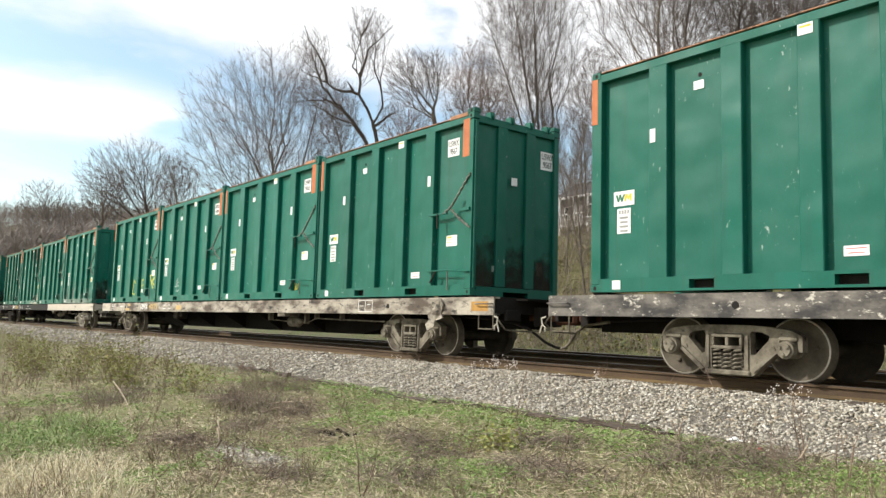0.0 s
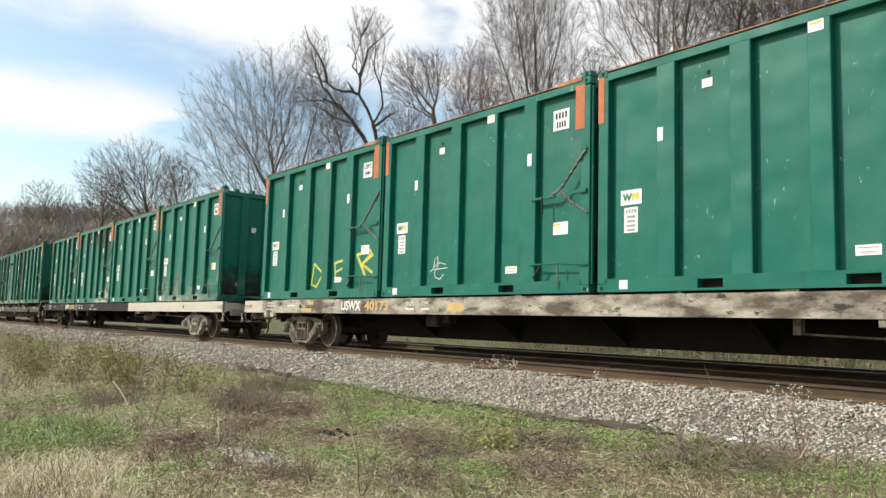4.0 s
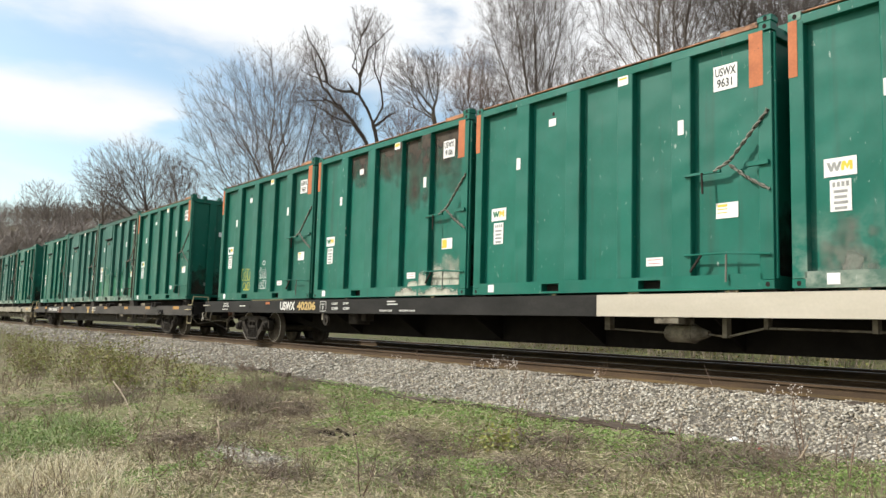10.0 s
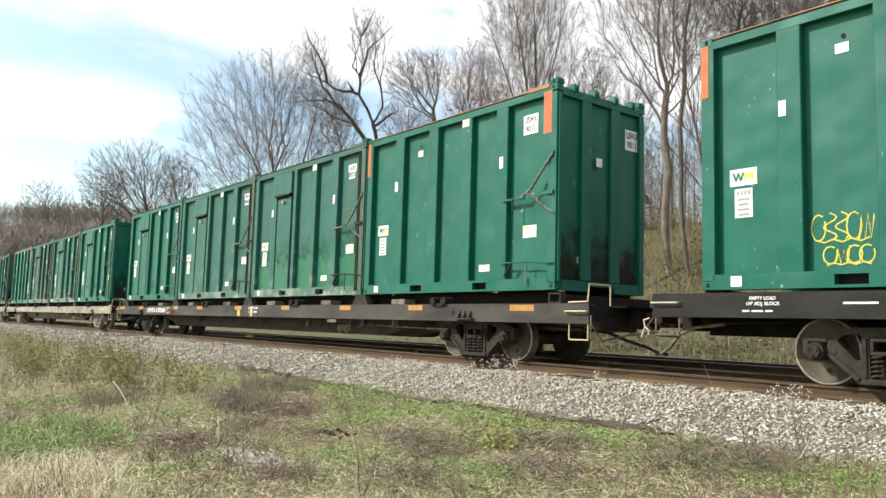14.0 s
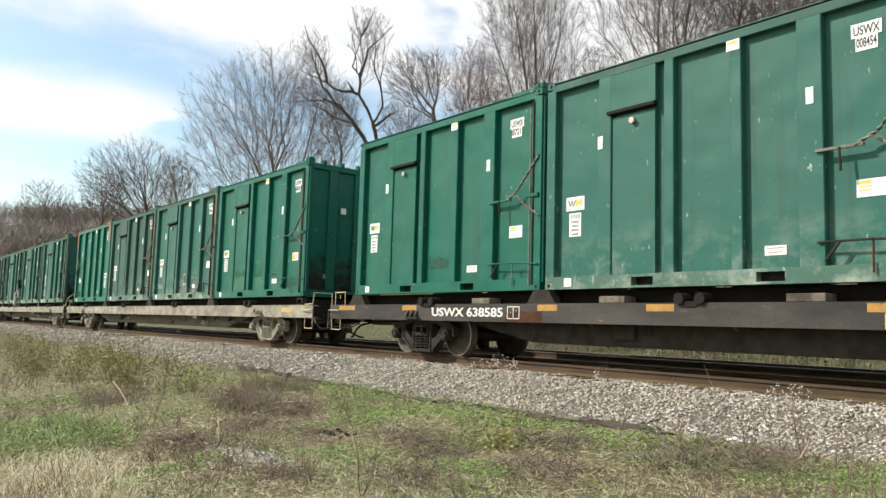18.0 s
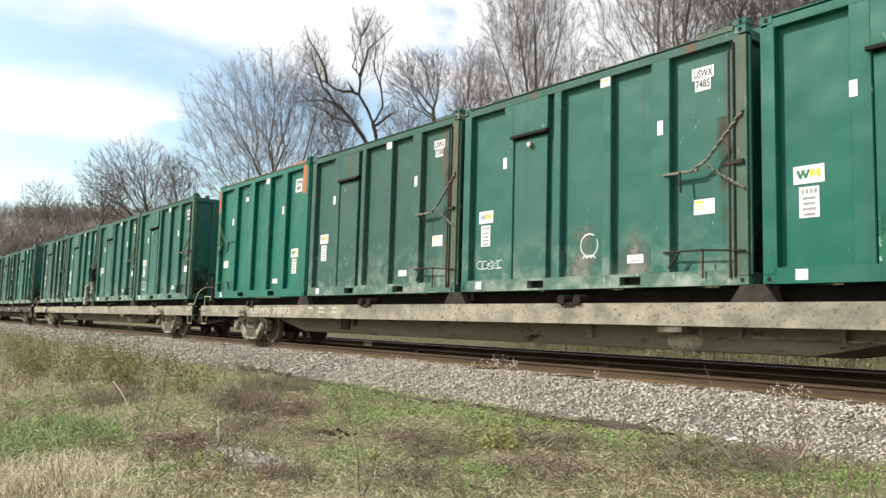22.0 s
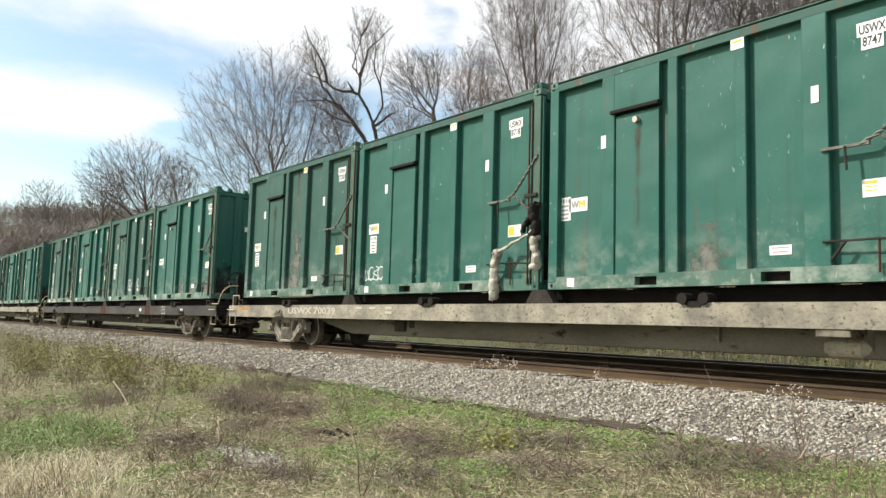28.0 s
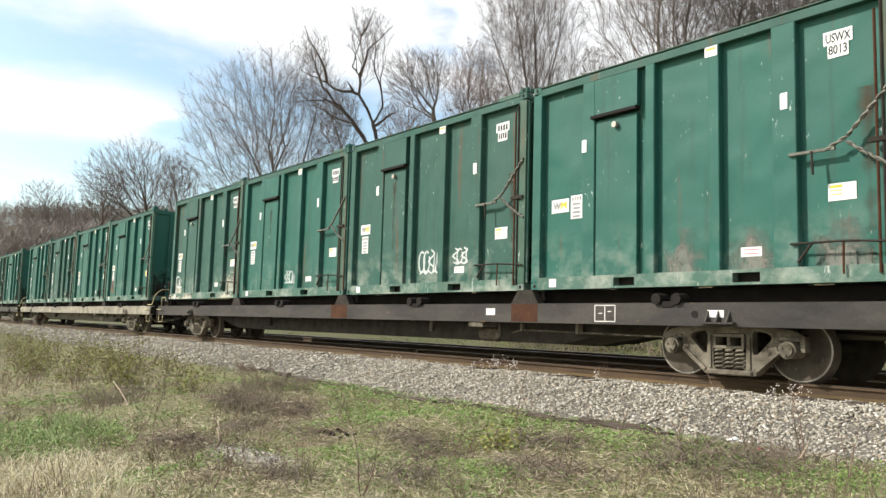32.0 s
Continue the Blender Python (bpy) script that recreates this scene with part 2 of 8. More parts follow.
INK_RED = surf("red_ink", (0.50, 0.04, 0.03), (0.38, 0.05, 0.04), 8, 0.6, 0, 0)
INK_GREEN = surf("green_ink", (0.01, 0.15, 0.07), (0.02, 0.11, 0.06), 8, 0.6, 0, 0)
INK_YELLOW = surf("yellow_ink", (0.70, 0.48, 0.04), (0.62, 0.42, 0.05), 8, 0.6, 0, 0)
SPRAY_WHITE = surf("white_spray_paint", (0.62, 0.64, 0.62), (0.40, 0.44, 0.42), 8, 0.6, 0, 0)
SPRAY_YELLOW = surf("yellow_spray_paint", (0.58, 0.52, 0.06), (0.40, 0.38, 0.06), 8, 0.6, 0, 0)
SPRAY_RED = surf("red_spray_paint", (0.30, 0.06, 0.05), (0.20, 0.06, 0.05), 8, 0.6, 0, 0)
LETTER_WHITE = surf("white_stencil", (0.72, 0.72, 0.68), (0.50, 0.49, 0.45), 8, 0.6, 0, 0, 40, (0.10, 0.09, 0.08), 0.68)
LETTER_GOLD = surf("gold_stencil", (0.52, 0.36, 0.12), (0.40, 0.28, 0.11), 8, 0.6, 0, 0, 40, (0.10, 0.08, 0.06), 0.66)
OVERSPRAY = surf("pale_overspray", (0.50, 0.475, 0.39), (0.34, 0.36, 0.29), 3.5, 0.7, 0, 0.05, 30, (0.05, 0.15, 0.10), 0.60, (1, 1, 0.6), 0, 0.16, 6)


def thin_out(m, lo, hi, hangs=False, sides=0.55, tall_by=0.55):
    """Lets a sprayed patch fade out unevenly towards its top (or its foot, where it hangs) and sides."""
    n, k = m.node_tree.nodes, m.node_tree.links
    tc = n.new("ShaderNodeTexCoord")
    sx = n.new("ShaderNodeSeparateXYZ")
    k.new(tc.outputs["Generated"], sx.inputs[0])
    nz = n.new("ShaderNodeTexNoise")
    nz.inputs["Scale"].default_value, nz.inputs["Detail"].default_value = 4.0, 8.0
    k.new(tc.outputs["Object"], nz.inputs["Vector"])

    def calc(op, a, b):
        q = n.new("ShaderNodeMath")
        q.operation = op
        for i, v in enumerate((a, b)):
            if isinstance(v, (int, float)):
                q.inputs[i].default_value = v
            else:
                k.new(v, q.inputs[i])
        return q.outputs[0]
    side = calc("ABSOLUTE", calc("SUBTRACT", sx.outputs["X"], 0.5), 0.0)
    tall = calc("SUBTRACT", 1.0, sx.outputs["Z"]) if hangs else sx.outputs["Z"]
    edge = calc("ADD", calc("MULTIPLY", tall, tall_by), calc("MULTIPLY", side, sides))
    r = n.new("ShaderNodeMapRange")
    r.inputs["From Min"].default_value, r.inputs["From Max"].default_value = lo, hi
    k.new(calc("SUBTRACT", nz.outputs["Fac"], edge), r.inputs["Value"])
    k.new(r.outputs["Result"], n["Principled BSDF"].inputs["Alpha"])


thin_out(OVERSPRAY, -0.16, 0.34, False, 0.45, 0.62)
REPAINT = surf("fresh_green_touch_up", (0.003, 0.118, 0.062), (0.004, 0.098, 0.052), 0.9, 0.42, 0, 0.02, 18, None, 0.6, gloss=0.34, grain=0.08)
thin_out(REPAINT, -0.55, 0.0, False, 0.0, 1.25)
SOOT_STAIN = surf("soot_and_rust_stain", (0.052, 0.046, 0.038), (0.090, 0.072, 0.056), 3.0, 0.8, 0, 0.05, 30, (0.010, 0.009, 0.008), 0.58, (1, 1, 1), 0, 0.2, 16, gloss=0.15)
thin_out(SOOT_STAIN, -0.22, 0.42, True, 0.30, 0.62)
RUST_RUN = surf("brown_rust_run", (0.115, 0.070, 0.045), (0.075, 0.050, 0.036), 5, 0.8, 0, 0.03, 30, None, 0.6, (2, 2, 0.3), gloss=0.15)
thin_out(RUST_RUN, 0.0, 0.85, True, 1.2, 0.45)
END_GRIME = surf("brown_road_grime", (0.050, 0.040, 0.030), (0.028, 0.023, 0.018), 3, 0.9, 0, 0.05, 30, None, 0.6, (1, 1, 0.6), gloss=0.1)
thin_out(END_GRIME, 0.02, 0.85, False, 0.0, 0.85)
BARE_SCUFF = surf("scuffed_pinkish_grey", (0.20, 0.185, 0.160), (0.125, 0.150, 0.125), 4, 0.75, 0, 0.03, 30, (0.05, 0.10, 0.075), 0.56, (1.6, 1.6, 0.5), 0, 0.16, 9, gloss=0.15)
thin_out(BARE_SCUFF, 0.05, 0.40, False, 0.85, 0.30)
AMBER = surf("amber_patch_paint", (0.42, 0.23, 0.045), (0.30, 0.15, 0.04), 6, 0.7, 0, 0.05, 30, (0.05, 0.04, 0.03), 0.62)
YELLOW = surf("yellow_rail_paint", (0.58, 0.49, 0.27), (0.42, 0.35, 0.20), 8, 0.55, 0, 0.03)
SILLS = {
    "patchy": surf("sill_patchy_black", (0.030, 0.028, 0.027), (0.16, 0.145, 0.125), 2.2, 0.75, 0, 0.08, 30, (0.50, 0.47, 0.40), 0.57, (0.8, 1, 1.6), 0, 0.10, 8),
    "weathered": surf("sill_weathered_pale", (0.37, 0.335, 0.27), (0.085, 0.066, 0.049), 2.2, 0.8, 0, 0.08, 30, (0.035, 0.030, 0.027), 0.55, (0.6, 1, 1.6), 0, 0.09, 7),
    "cream": surf("sill_cream", (0.48, 0.44, 0.36), (0.40, 0.365, 0.295), 1.2, 0.75, 0, 0.05, 30, (0.26, 0.22, 0.17), 0.67, (0.6, 1, 2), grain=0.08),
    "black": surf("sill_black", (0.014, 0.014, 0.013), (0.032, 0.031, 0.029), 1.5, 0.7, 0, 0.04, 30, (0.22, 0.20, 0.18), 0.69, (0.8, 1, 2), gloss=0.12),
    "dark": surf("sill_dark_grey", (0.028, 0.026, 0.024), (0.066, 0.060, 0.052), 1.4, 0.75, 0, 0.06, 30, (0.20, 0.115, 0.055), 0.63, (0.5, 1, 1.6), 0, 0.13, 6, gloss=0.25),
    "beige": surf("sill_beige", (0.315, 0.288, 0.215), (0.160, 0.147, 0.116), 2.4, 0.82, 0, 0.08, 30, (0.085, 0.076, 0.060), 0.555, (0.8, 1, 1.1), 0, 0.12, 19),
}
BARK = surf("bark_grey_brown", (0.175, 0.146, 0.116), (0.095, 0.077, 0.061), 3, 0.95, 0, 0.2, 25)
BARK_PALE = surf("bark_pale_grey", (0.30, 0.255, 0.20), (0.15, 0.122, 0.095), 2, 0.95, 0, 0.2, 20)
BARK_DARK = surf("bark_dark", (0.105, 0.082, 0.064), (0.050, 0.038, 0.030), 3, 0.95, 0, 0.2, 25)
TWIG = surf("twig_grey", (0.150, 0.124, 0.108), (0.105, 0.085, 0.073), 1, 0.95, 0, 0)
TWIG_RED = surf("twig_reddish", (0.195, 0.140, 0.112), (0.150, 0.100, 0.080), 1, 0.95, 0, 0)
# fouled stone between the rails, with the shade under the train painted in
BED_FOUL_SHADE = surf("fouled_shaded_ballast", (0.030, 0.026, 0.022), (0.055, 0.047, 0.038), 5, 0.95, 0, 0.5, 28, gloss=0.08)
# darker than the loose stones, which paints shade into the gaps between them
BED = surf("ballast_bed", (0.17, 0.152, 0.125), (0.10, 0.088, 0.070), 9, 0.95, 0, 0.5, 28, (0.34, 0.315, 0.265), 0.58, (1, 1, 1), 0, 0.2, 22)
TIE = surf("creosoted_wood", (0.055, 0.042, 0.032), (0.10, 0.075, 0.055), 3, 0.95, 0, 0.2, 30, None, 0.6, (0.4, 3, 3))


# ---------------------------------------------------------------- mesh tools
def mesh_of(name, verts, faces, smooth=False):
    me = bpy.data.meshes.new(name)
    me.from_pydata([tuple(v) for v in verts], [], [tuple(f) for f in faces])
    me.update()
    if smooth:
        me.shade_smooth()
    return me


def part(name, data, material, parent, label="", at=None):
    """Links a bmesh or a mesh as ONE mesh object under a thing or a part."""
    if isinstance(data, bmesh.types.BMesh):
        me = bpy.data.meshes.new(name)
        data.normal_update()
        data.to_mesh(me)
        data.free()
    else:
        me = data
    if material is not None and not me.materials:
        me.materials.append(material)
    ob = new(name, me)
    ob.parent = parent
    if at is not None:
        ob.matrix_basis = at
    if label:
        tagged(ob, label)
    return ob


def box(bm, x0, x1, y0, y1, z0, z1, bevel=0.0):
    r = bmesh.ops.create_cube(bm, size=1.0, matrix=Matrix.Translation(((x0 + x1) / 2, (y0 + y1) / 2, (z0 + z1) / 2))
                              @ Matrix.Diagonal((x1 - x0, y1 - y0, z1 - z0, 1)))
    if bevel:
        es = list({e for v in r["verts"] for e in v.link_edges})
        bmesh.ops.bevel(bm, geom=es, offset=bevel, segments=1, affect="EDGES")
    return bm


def boxes(*rows, bevel=0.0):
    bm = bmesh.new()
    for r in rows:
        box(bm, *r, bevel=bevel)
    return bm


def cyl(bm, p, q, r0, r1=None, n=10, caps=True):
    p, q = Vector(p), Vector(q)
    d = q - p
    m = Matrix.Translation((p + q) / 2) @ d.to_track_quat("Z", "Y").to_matrix().to_4x4()
    bmesh.ops.create_cone(bm, cap_ends=caps, segments=n, radius1=r0, radius2=r0 if r1 is None else r1, depth=d.length, matrix=m)
    return bm


def rods(pts, r, n=6):
    """A bent rod through pts."""
    bm = bmesh.new()
    for a, b in zip(pts[:-1], pts[1:]):
        cyl(bm, a, b, r, n=n)
    for p in pts[1:-1]:
        bmesh.ops.create_icosphere(bm, subdivisions=1, radius=r * 1.02, matrix=Matrix.Translation(p))
    return bm


def prism(bm, outline, y0, y1):
    """Extrudes an outline of (x, z) from y0 to y1."""
    a = [bm.verts.new((x, y0, z)) for x, z in outline]
    b = [bm.verts.new((x, y1, z)) for x, z in outline]
    bm.faces.new(a)
    bm.faces.new(list(reversed(b)))
    for i in range(len(a)):
        j = (i + 1) % len(a)
        bm.faces.new((a[i], b[i], b[j], a[j]))
    bmesh.ops.recalc_face_normals(bm, faces=bm.faces)
    return bm


def thing(name, label, category, group="", kind=""):
    return tagged(new(name), label, category, group, kind)


TEXTS = {}


def letters(text, height, bold=0.0, width=None):
    """A mesh of raised characters in the xz plane, facing -y, centred."""
    key = (text, height, bold, width)
    if key not in TEXTS:
        cu = bpy.data.curves.new("letters", "FONT")
        cu.body, cu.size, cu.align_x, cu.align_y = text, height * 1.38, "CENTER", "CENTER"
        cu.extrude, cu.offset, cu.resolution_u = 0.0015, bold, 3
        ob = new("letters", cu)
        me = bpy.data.meshes.new_from_object(ob.evaluated_get(bpy.context.evaluated_depsgraph_get()))
        bpy.data.objects.remove(ob)
        me.transform(pose(0, 0, 0, 90, 0, 0))
        wide = max(v.co.x for v in me.vertices) - min(v.co.x for v in me.vertices)
        if width:
            me.transform(Matrix.Diagonal((width / wide, 1, 1, 1)))
        TEXTS[key] = me
    return TEXTS[key].copy()


def mottled(name, colours, rough=0.9, metal=0.0):
    """A surface whose colour changes from piece to piece of one mesh."""
    m = bpy.data.materials.new(name)
    m.use_nodes = True
    n, k = m.node_tree.nodes, m.node_tree.links
    b = n["Principled BSDF"]
    b.inputs["Roughness"].default_value = rough
    geo = n.new("ShaderNodeNewGeometry")
    ramp = n.new("ShaderNodeValToRGB")
    el = ramp.color_ramp.elements
    while len(el) < len(colours):
        el.new(0.5)
    for i, c in enumerate(colours):
        el[i].position = i / (len(colours) - 1)
        el[i].color = (*(1.14 * v for v in c), 1)
    tc = n.new("ShaderNodeTexCoord")
    nz = n.new("ShaderNodeTexNoise")
    nz.inputs["Scale"].default_value = 30.0
    nz.inputs["Detail"].default_value = 3.0
    mr = n.new("ShaderNodeMapRange")
    mr.inputs["To Min"].default_value = 0.75
    mr.inputs["To Max"].default_value = 1.25
    sc = n.new("ShaderNodeVectorMath")
    sc.operation = "SCALE"
    k.new(geo.outputs["Random Per Island"], ramp.inputs["Fac"])
    k.new(tc.outputs["Object"], nz.inputs["Vector"])
    k.new(nz.outputs["Fac"], mr.inputs["Value"])
    k.new(ramp.outputs["Color"], sc.inputs[0])
    k.new(mr.outputs["Result"], sc.inputs["Scale"])
    k.new(sc.outputs["Vector"], b.inputs["Base Color"])
    return m


STONES = mottled("crushed_stone", [(0.090, 0.078, 0.060), (0.255, 0.234, 0.187), (0.335, 0.310, 0.253), (0.190, 0.174, 0.138), (0.25, 0.200, 0.135), (0.410, 0.382, 0.322), (0.280, 0.256, 0.206), (0.54, 0.515, 0.455)])
BRAMBLE = mottled("bramble_stem", [(0.105, 0.078, 0.056), (0.175, 0.135, 0.100), (0.240, 0.192, 0.148), (0.075, 0.054, 0.040)], 0.9)
LEAF_GREEN = mottled("clover_green", [(0.100, 0.180, 0.038), (0.165, 0.265, 0.058), (0.225, 0.325, 0.082), (0.130, 0.180, 0.050)], 0.7)
BLADE_GREEN = mottled("grass_green", [(0.120, 0.185, 0.042), (0.175, 0.235, 0.065), (0.235, 0.260, 0.100), (0.300, 0.265, 0.145)], 0.75)
BLADE_TAN = mottled("dead_grass_tan", [(0.60, 0.53, 0.34), (0.50, 0.44, 0.28), (0.68, 0.61, 0.44), (0.36, 0.31, 0.18)], 0.85)
STALK_BROWN = mottled("dead_stalk_brown", [(0.130, 0.085, 0.058), (0.200, 0.140, 0.098), (0.100, 0.066, 0.050), (0.29, 0.23, 0.17)], 0.9)
STRAW = mottled("matted_straw", [(0.33, 0.27, 0.165), (0.46, 0.385, 0.245), (0.22, 0.175, 0.115), (0.58, 0.50, 0.34), (0.27, 0.245, 0.135), (0.165, 0.128, 0.09)], 0.9)
LEAF_YELLOW = mottled("shrub_leaf_yellow_green", [(0.165, 0.185, 0.036), (0.240, 0.235, 0.050), (0.120, 0.145, 0.032), (0.27, 0.22, 0.07)], 0.7)
BRUSH_BROWN = mottled("bank_brush", [(0.085, 0.068, 0.042), (0.10, 0.085, 0.050), (0.12, 0.10, 0.062), (0.075, 0.08, 0.035)], 0.95)
SHEET = surf("dirty_plastic_sheet", (0.50, 0.475, 0.39), (0.33, 0.31, 0.25), 9, 0.55, 0, 0.15, 40, (0.16, 0.14, 0.11), 0.62)
CABLE = surf("weathered_cable", (0.20, 0.20, 0.165), (0.10, 0.098, 0.080), 12, 0.8, 0, 0.1, 60)
LEAF_BROWN = mottled("leaf_litter_brown", [(0.12, 0.08, 0.052), (0.19, 0.135, 0.088), (0.26, 0.20, 0.14), (0.075, 0.052, 0.038)], 0.9)


def tubes(lines, sides, pointed=False):
    """One mesh of tapered tubes along lines of (points, radii), ending in a point where asked."""
    verts, faces = [], []
    ring = [(math.cos(2 * math.pi * i / sides), math.sin(2 * math.pi * i / sides)) for i in range(sides)]
    for pts, rad in lines:
        base = len(verts)
        for i, p in enumerate(pts):
            d = (pts[min(i + 1, len(pts) - 1)] - pts[max(i - 1, 0)])
            a = d.orthogonal().normalized()
            b = d.cross(a).normalized()
            if pointed and i == len(pts) - 1:
                verts.append(p)
                break
            for c, s in ring:
                verts.append(p + (a * c + b * s) * rad[i])
        last = len(pts) - 2 if pointed else len(pts) - 1
        if pointed:
            k = base + last * sides
            faces += [(k + j, k + (j + 1) % sides, k + sides) for j in range(sides)]
        for i in range(last):
            for j in range(sides):
                k = (j + 1) % sides
                faces.append((base + i * sides + j, base + i * sides + k, base + (i + 1) * sides + k, base + (i + 1) * sides + j))
    return verts, faces


# ---------------------------------------------------------------- ground
def ease(a, b, v):
    t = min(1.0, max(0.0, (v - a) / (b - a)))
    return t * t * (3 - 2 * t)


def ground_z(x, y):
    """The height of the ground sheet."""
    if y < 7.6:
        z = -0.92 + 0.34 * ease(1.0, 7.6, y)
        z += 0.07 * noise.noise((x * 0.55, y * 0.55, 3.0)) + 0.03 * noise.noise((x * 1.9, y * 1.9, 8.0))
    elif y < 18.2:
        z = -0.58 - 0.05 * ease(7.6, 8.4, y)
    else:
        z = -0.62 + 0.25 * ease(18.2, 21.0, y)
        bank = 6.4 * ease(19.4, 37.0, y) + 0.10 * max(0.0, y - 36.0)
        z += bank * (1.0 + 0.18 * noise.noise((x * 0.05, y * 0.05, 1.0)))
        z += 0.25 * noise.noise((x * 0.3, y * 0.3, 5.0)) * ease(19.0, 24.0, y)
    far = max(0.0, -x - 170.0)
    z += 46.0 * ease(0.0, 420.0, far) * ease(17.0, 80.0, y)
    return z


def spread(stops):
    out = []
    for a, b, step in stops:
        n = max(1, round((b - a) / step))
        out += [a + (b - a) * i / n for i in range(n)]
    return out + [stops[-1][1]]


GRASS = surf("grass_and_dirt", (0.152, 0.166, 0.056), (0.172, 0.134, 0.080), 1.1, 0.95, 0, 0.4, 24, (0.055, 0.040, 0.030), 0.60, (1, 1, 1), 0, 0.12, 3.0)
LITTER = surf("leaf_litter", (0.105, 0.084, 0.036), (0.080, 0.084, 0.026), 0.5, 0.95, 0, 0.4, 14, (0.035, 0.027, 0.020), 0.56, (1, 1, 1), 0, 0.15, 2.0)


VERGE = surf("mossy_verge", (0.085, 0.098, 0.034), (0.100, 0.085, 0.046), 0.9, 0.95, 0, 0.4, 14, (0.045, 0.036, 0.024), 0.57, (1, 1, 1), 0, 0.14, 2.5)


def build_ground():
    xs = spread([(-1400, -400, 60), (-400, -120, 10), (-120, -45, 2.5), (-45, -18, 0.6), (-18, 0, 0.2), (0, 12, 0.8), (12, 90, 6), (90, 700, 80)])
    ys = spread([(-500, -30, 60), (-30, 0, 3), (0, 8.4, 0.2), (8.4, 18, 0.8), (18, 44, 0.8), (44, 120, 6), (120, 1400, 70)])
    verts = [(x, y, ground_z(x, y)) for y in ys for x in xs]
    w = len(xs)
    faces = [(j * w + i, j * w + i + 1, (j + 1) * w + i + 1, (j + 1) * w + i) for j in range(len(ys) - 1) for i in range(w - 1)]
    me = mesh_of("ground", verts, faces, True)
    me.materials.append(GRASS)
    me.materials.append(LITTER)
    me.materials.append(VERGE)
    for p in me.polygons:
        p.material_index = 1 if p.center.y > 26 else 2 if p.center.y > 17.5 else 0
    tagged(new("ground", me), "rough grassy ground with dead weeds beside the railway line", "ground", kind="structure")


def bed_z(y):
    """The height of the ballast's surface."""
    if y < 9.25:
        return -0.60 + 0.42 * ease(7.35, 9.35, y)
    if y < 17.0:
        return -0.185 - 0.07 * ease(12.3, 12.8, y) * (1 - ease(13.2, 13.7, y))
    return -0.185 - 0.50 * ease(17.0, 18.6, y)


def build_bed():
    xs = spread([(-700, -120, 30), (-120, -40, 2), (-40, 2, 0.25), (2, 40, 3), (40, 300, 30)])
    ys = spread([(7.2, 9.9, 0.12), (9.9, 18.8, 0.35)])
    w = len(xs)
    verts = [(x, y, bed_z(y) + 0.03 * noise.noise((x * 4, y * 4, 0)) + 0.035 * noise.noise((x * 0.7, y * 0.9, 4.0))) for y in ys for x in xs]
    faces = [(j * w + i, j * w + i + 1, (j + 1) * w + i + 1, (j + 1) * w + i) for j in range(len(ys) - 1) for i in range(w - 1)]
    me = mesh_of("ballast_bed", verts, faces, True)
    me.materials.append(BED)
    me.materials.append(BED_FOUL_SHADE)
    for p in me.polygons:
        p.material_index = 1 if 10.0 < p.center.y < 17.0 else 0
    tagged(new("ballast_bed", me), "grey crushed stone bed under the two tracks", "ballast", kind="structure")


RAIL_OUTLINE = [(-0.07, -0.168), (0.07, -0.168), (0.07, -0.155), (0.012, -0.13), (0.010, -0.045), (0.036, -0.036),
                (0.036, -0.006), (0.028, 0.0), (-0.028, 0.0), (-0.036, -0.006), (-0.036, -0.036), (-0.010, -0.045), (-0.012, -0.13), (-0.07, -0.155)]


def build_tracks():
    for mid, tone in ((MID, "near"), (MID2, "far")):
        for sgn in (-1, 1):
            y = mid + sgn * GAUGE
            verts, faces = [], []
            n = len(RAIL_OUTLINE)
            xs = [-700, 300]
            for x in xs:
                verts += [(x, y + a, b) for a, b in RAIL_OUTLINE]
            for i in range(n):
                j = (i + 1) % n
                faces.append((i, j, n + j, n + i))
            me = mesh_of("rail", verts, faces)
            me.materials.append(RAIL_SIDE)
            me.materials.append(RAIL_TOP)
            me.materials.append(RAIL_WEB_SHADE)
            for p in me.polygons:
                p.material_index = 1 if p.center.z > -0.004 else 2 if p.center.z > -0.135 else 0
            tagged(new("rail", me), "rusty steel rail with a worn bright top", "rail", "rails of the two tracks", "structure")


def build_ties():
    bm = boxes((-0.11, 0.11, -1.30, 1.30, -0.335, -0.166), bevel=0.008)
    me = bpy.data.meshes.new("tie")
    bm.to_mesh(me)
    bm.free()
    me.materials.append(TIE)
    for mid, x0, x1 in ((MID, -62, 2), (MID2, -62, 2)):
        row = tagged(new("track_ties"), "dark creosoted wooden sleepers half buried in ballast", "sleepers", kind="structure")
        for i in range(int((x1 - x0) / 0.53)):
            t = new("tie", me)
            t.parent = row
            t.matrix_basis = pose(x0 + i * 0.53 + random.uniform(-0.02, 0.02), mid + random.uniform(-0.04, 0.04), -0.0, 0, 0, random.uniform(-1, 1))


build_ground()
build_bed()
build_tracks()
build_ties()

# ---------------------------------------------------------------- containers
CL, CW, CH = 6.02, 2.438, 3.60      # length, width, height to the top rail
RIBS = ((1.12, 1.45), (2.34, 2.66), (3.44, 3.74), (4.45, 4.78))
FRONT = CL / 2


def plate(name, parent, x, z, w, h, mat=None, label="", y=-CW / 2 - 0.004, tilt=0):
    bm = boxes((-w / 2, w / 2, -0.004, 0.0, -h / 2, h / 2))
    return part(name, bm, mat or STICKER, parent, label, pose(x - FRONT, y, z, 0, tilt, 0))


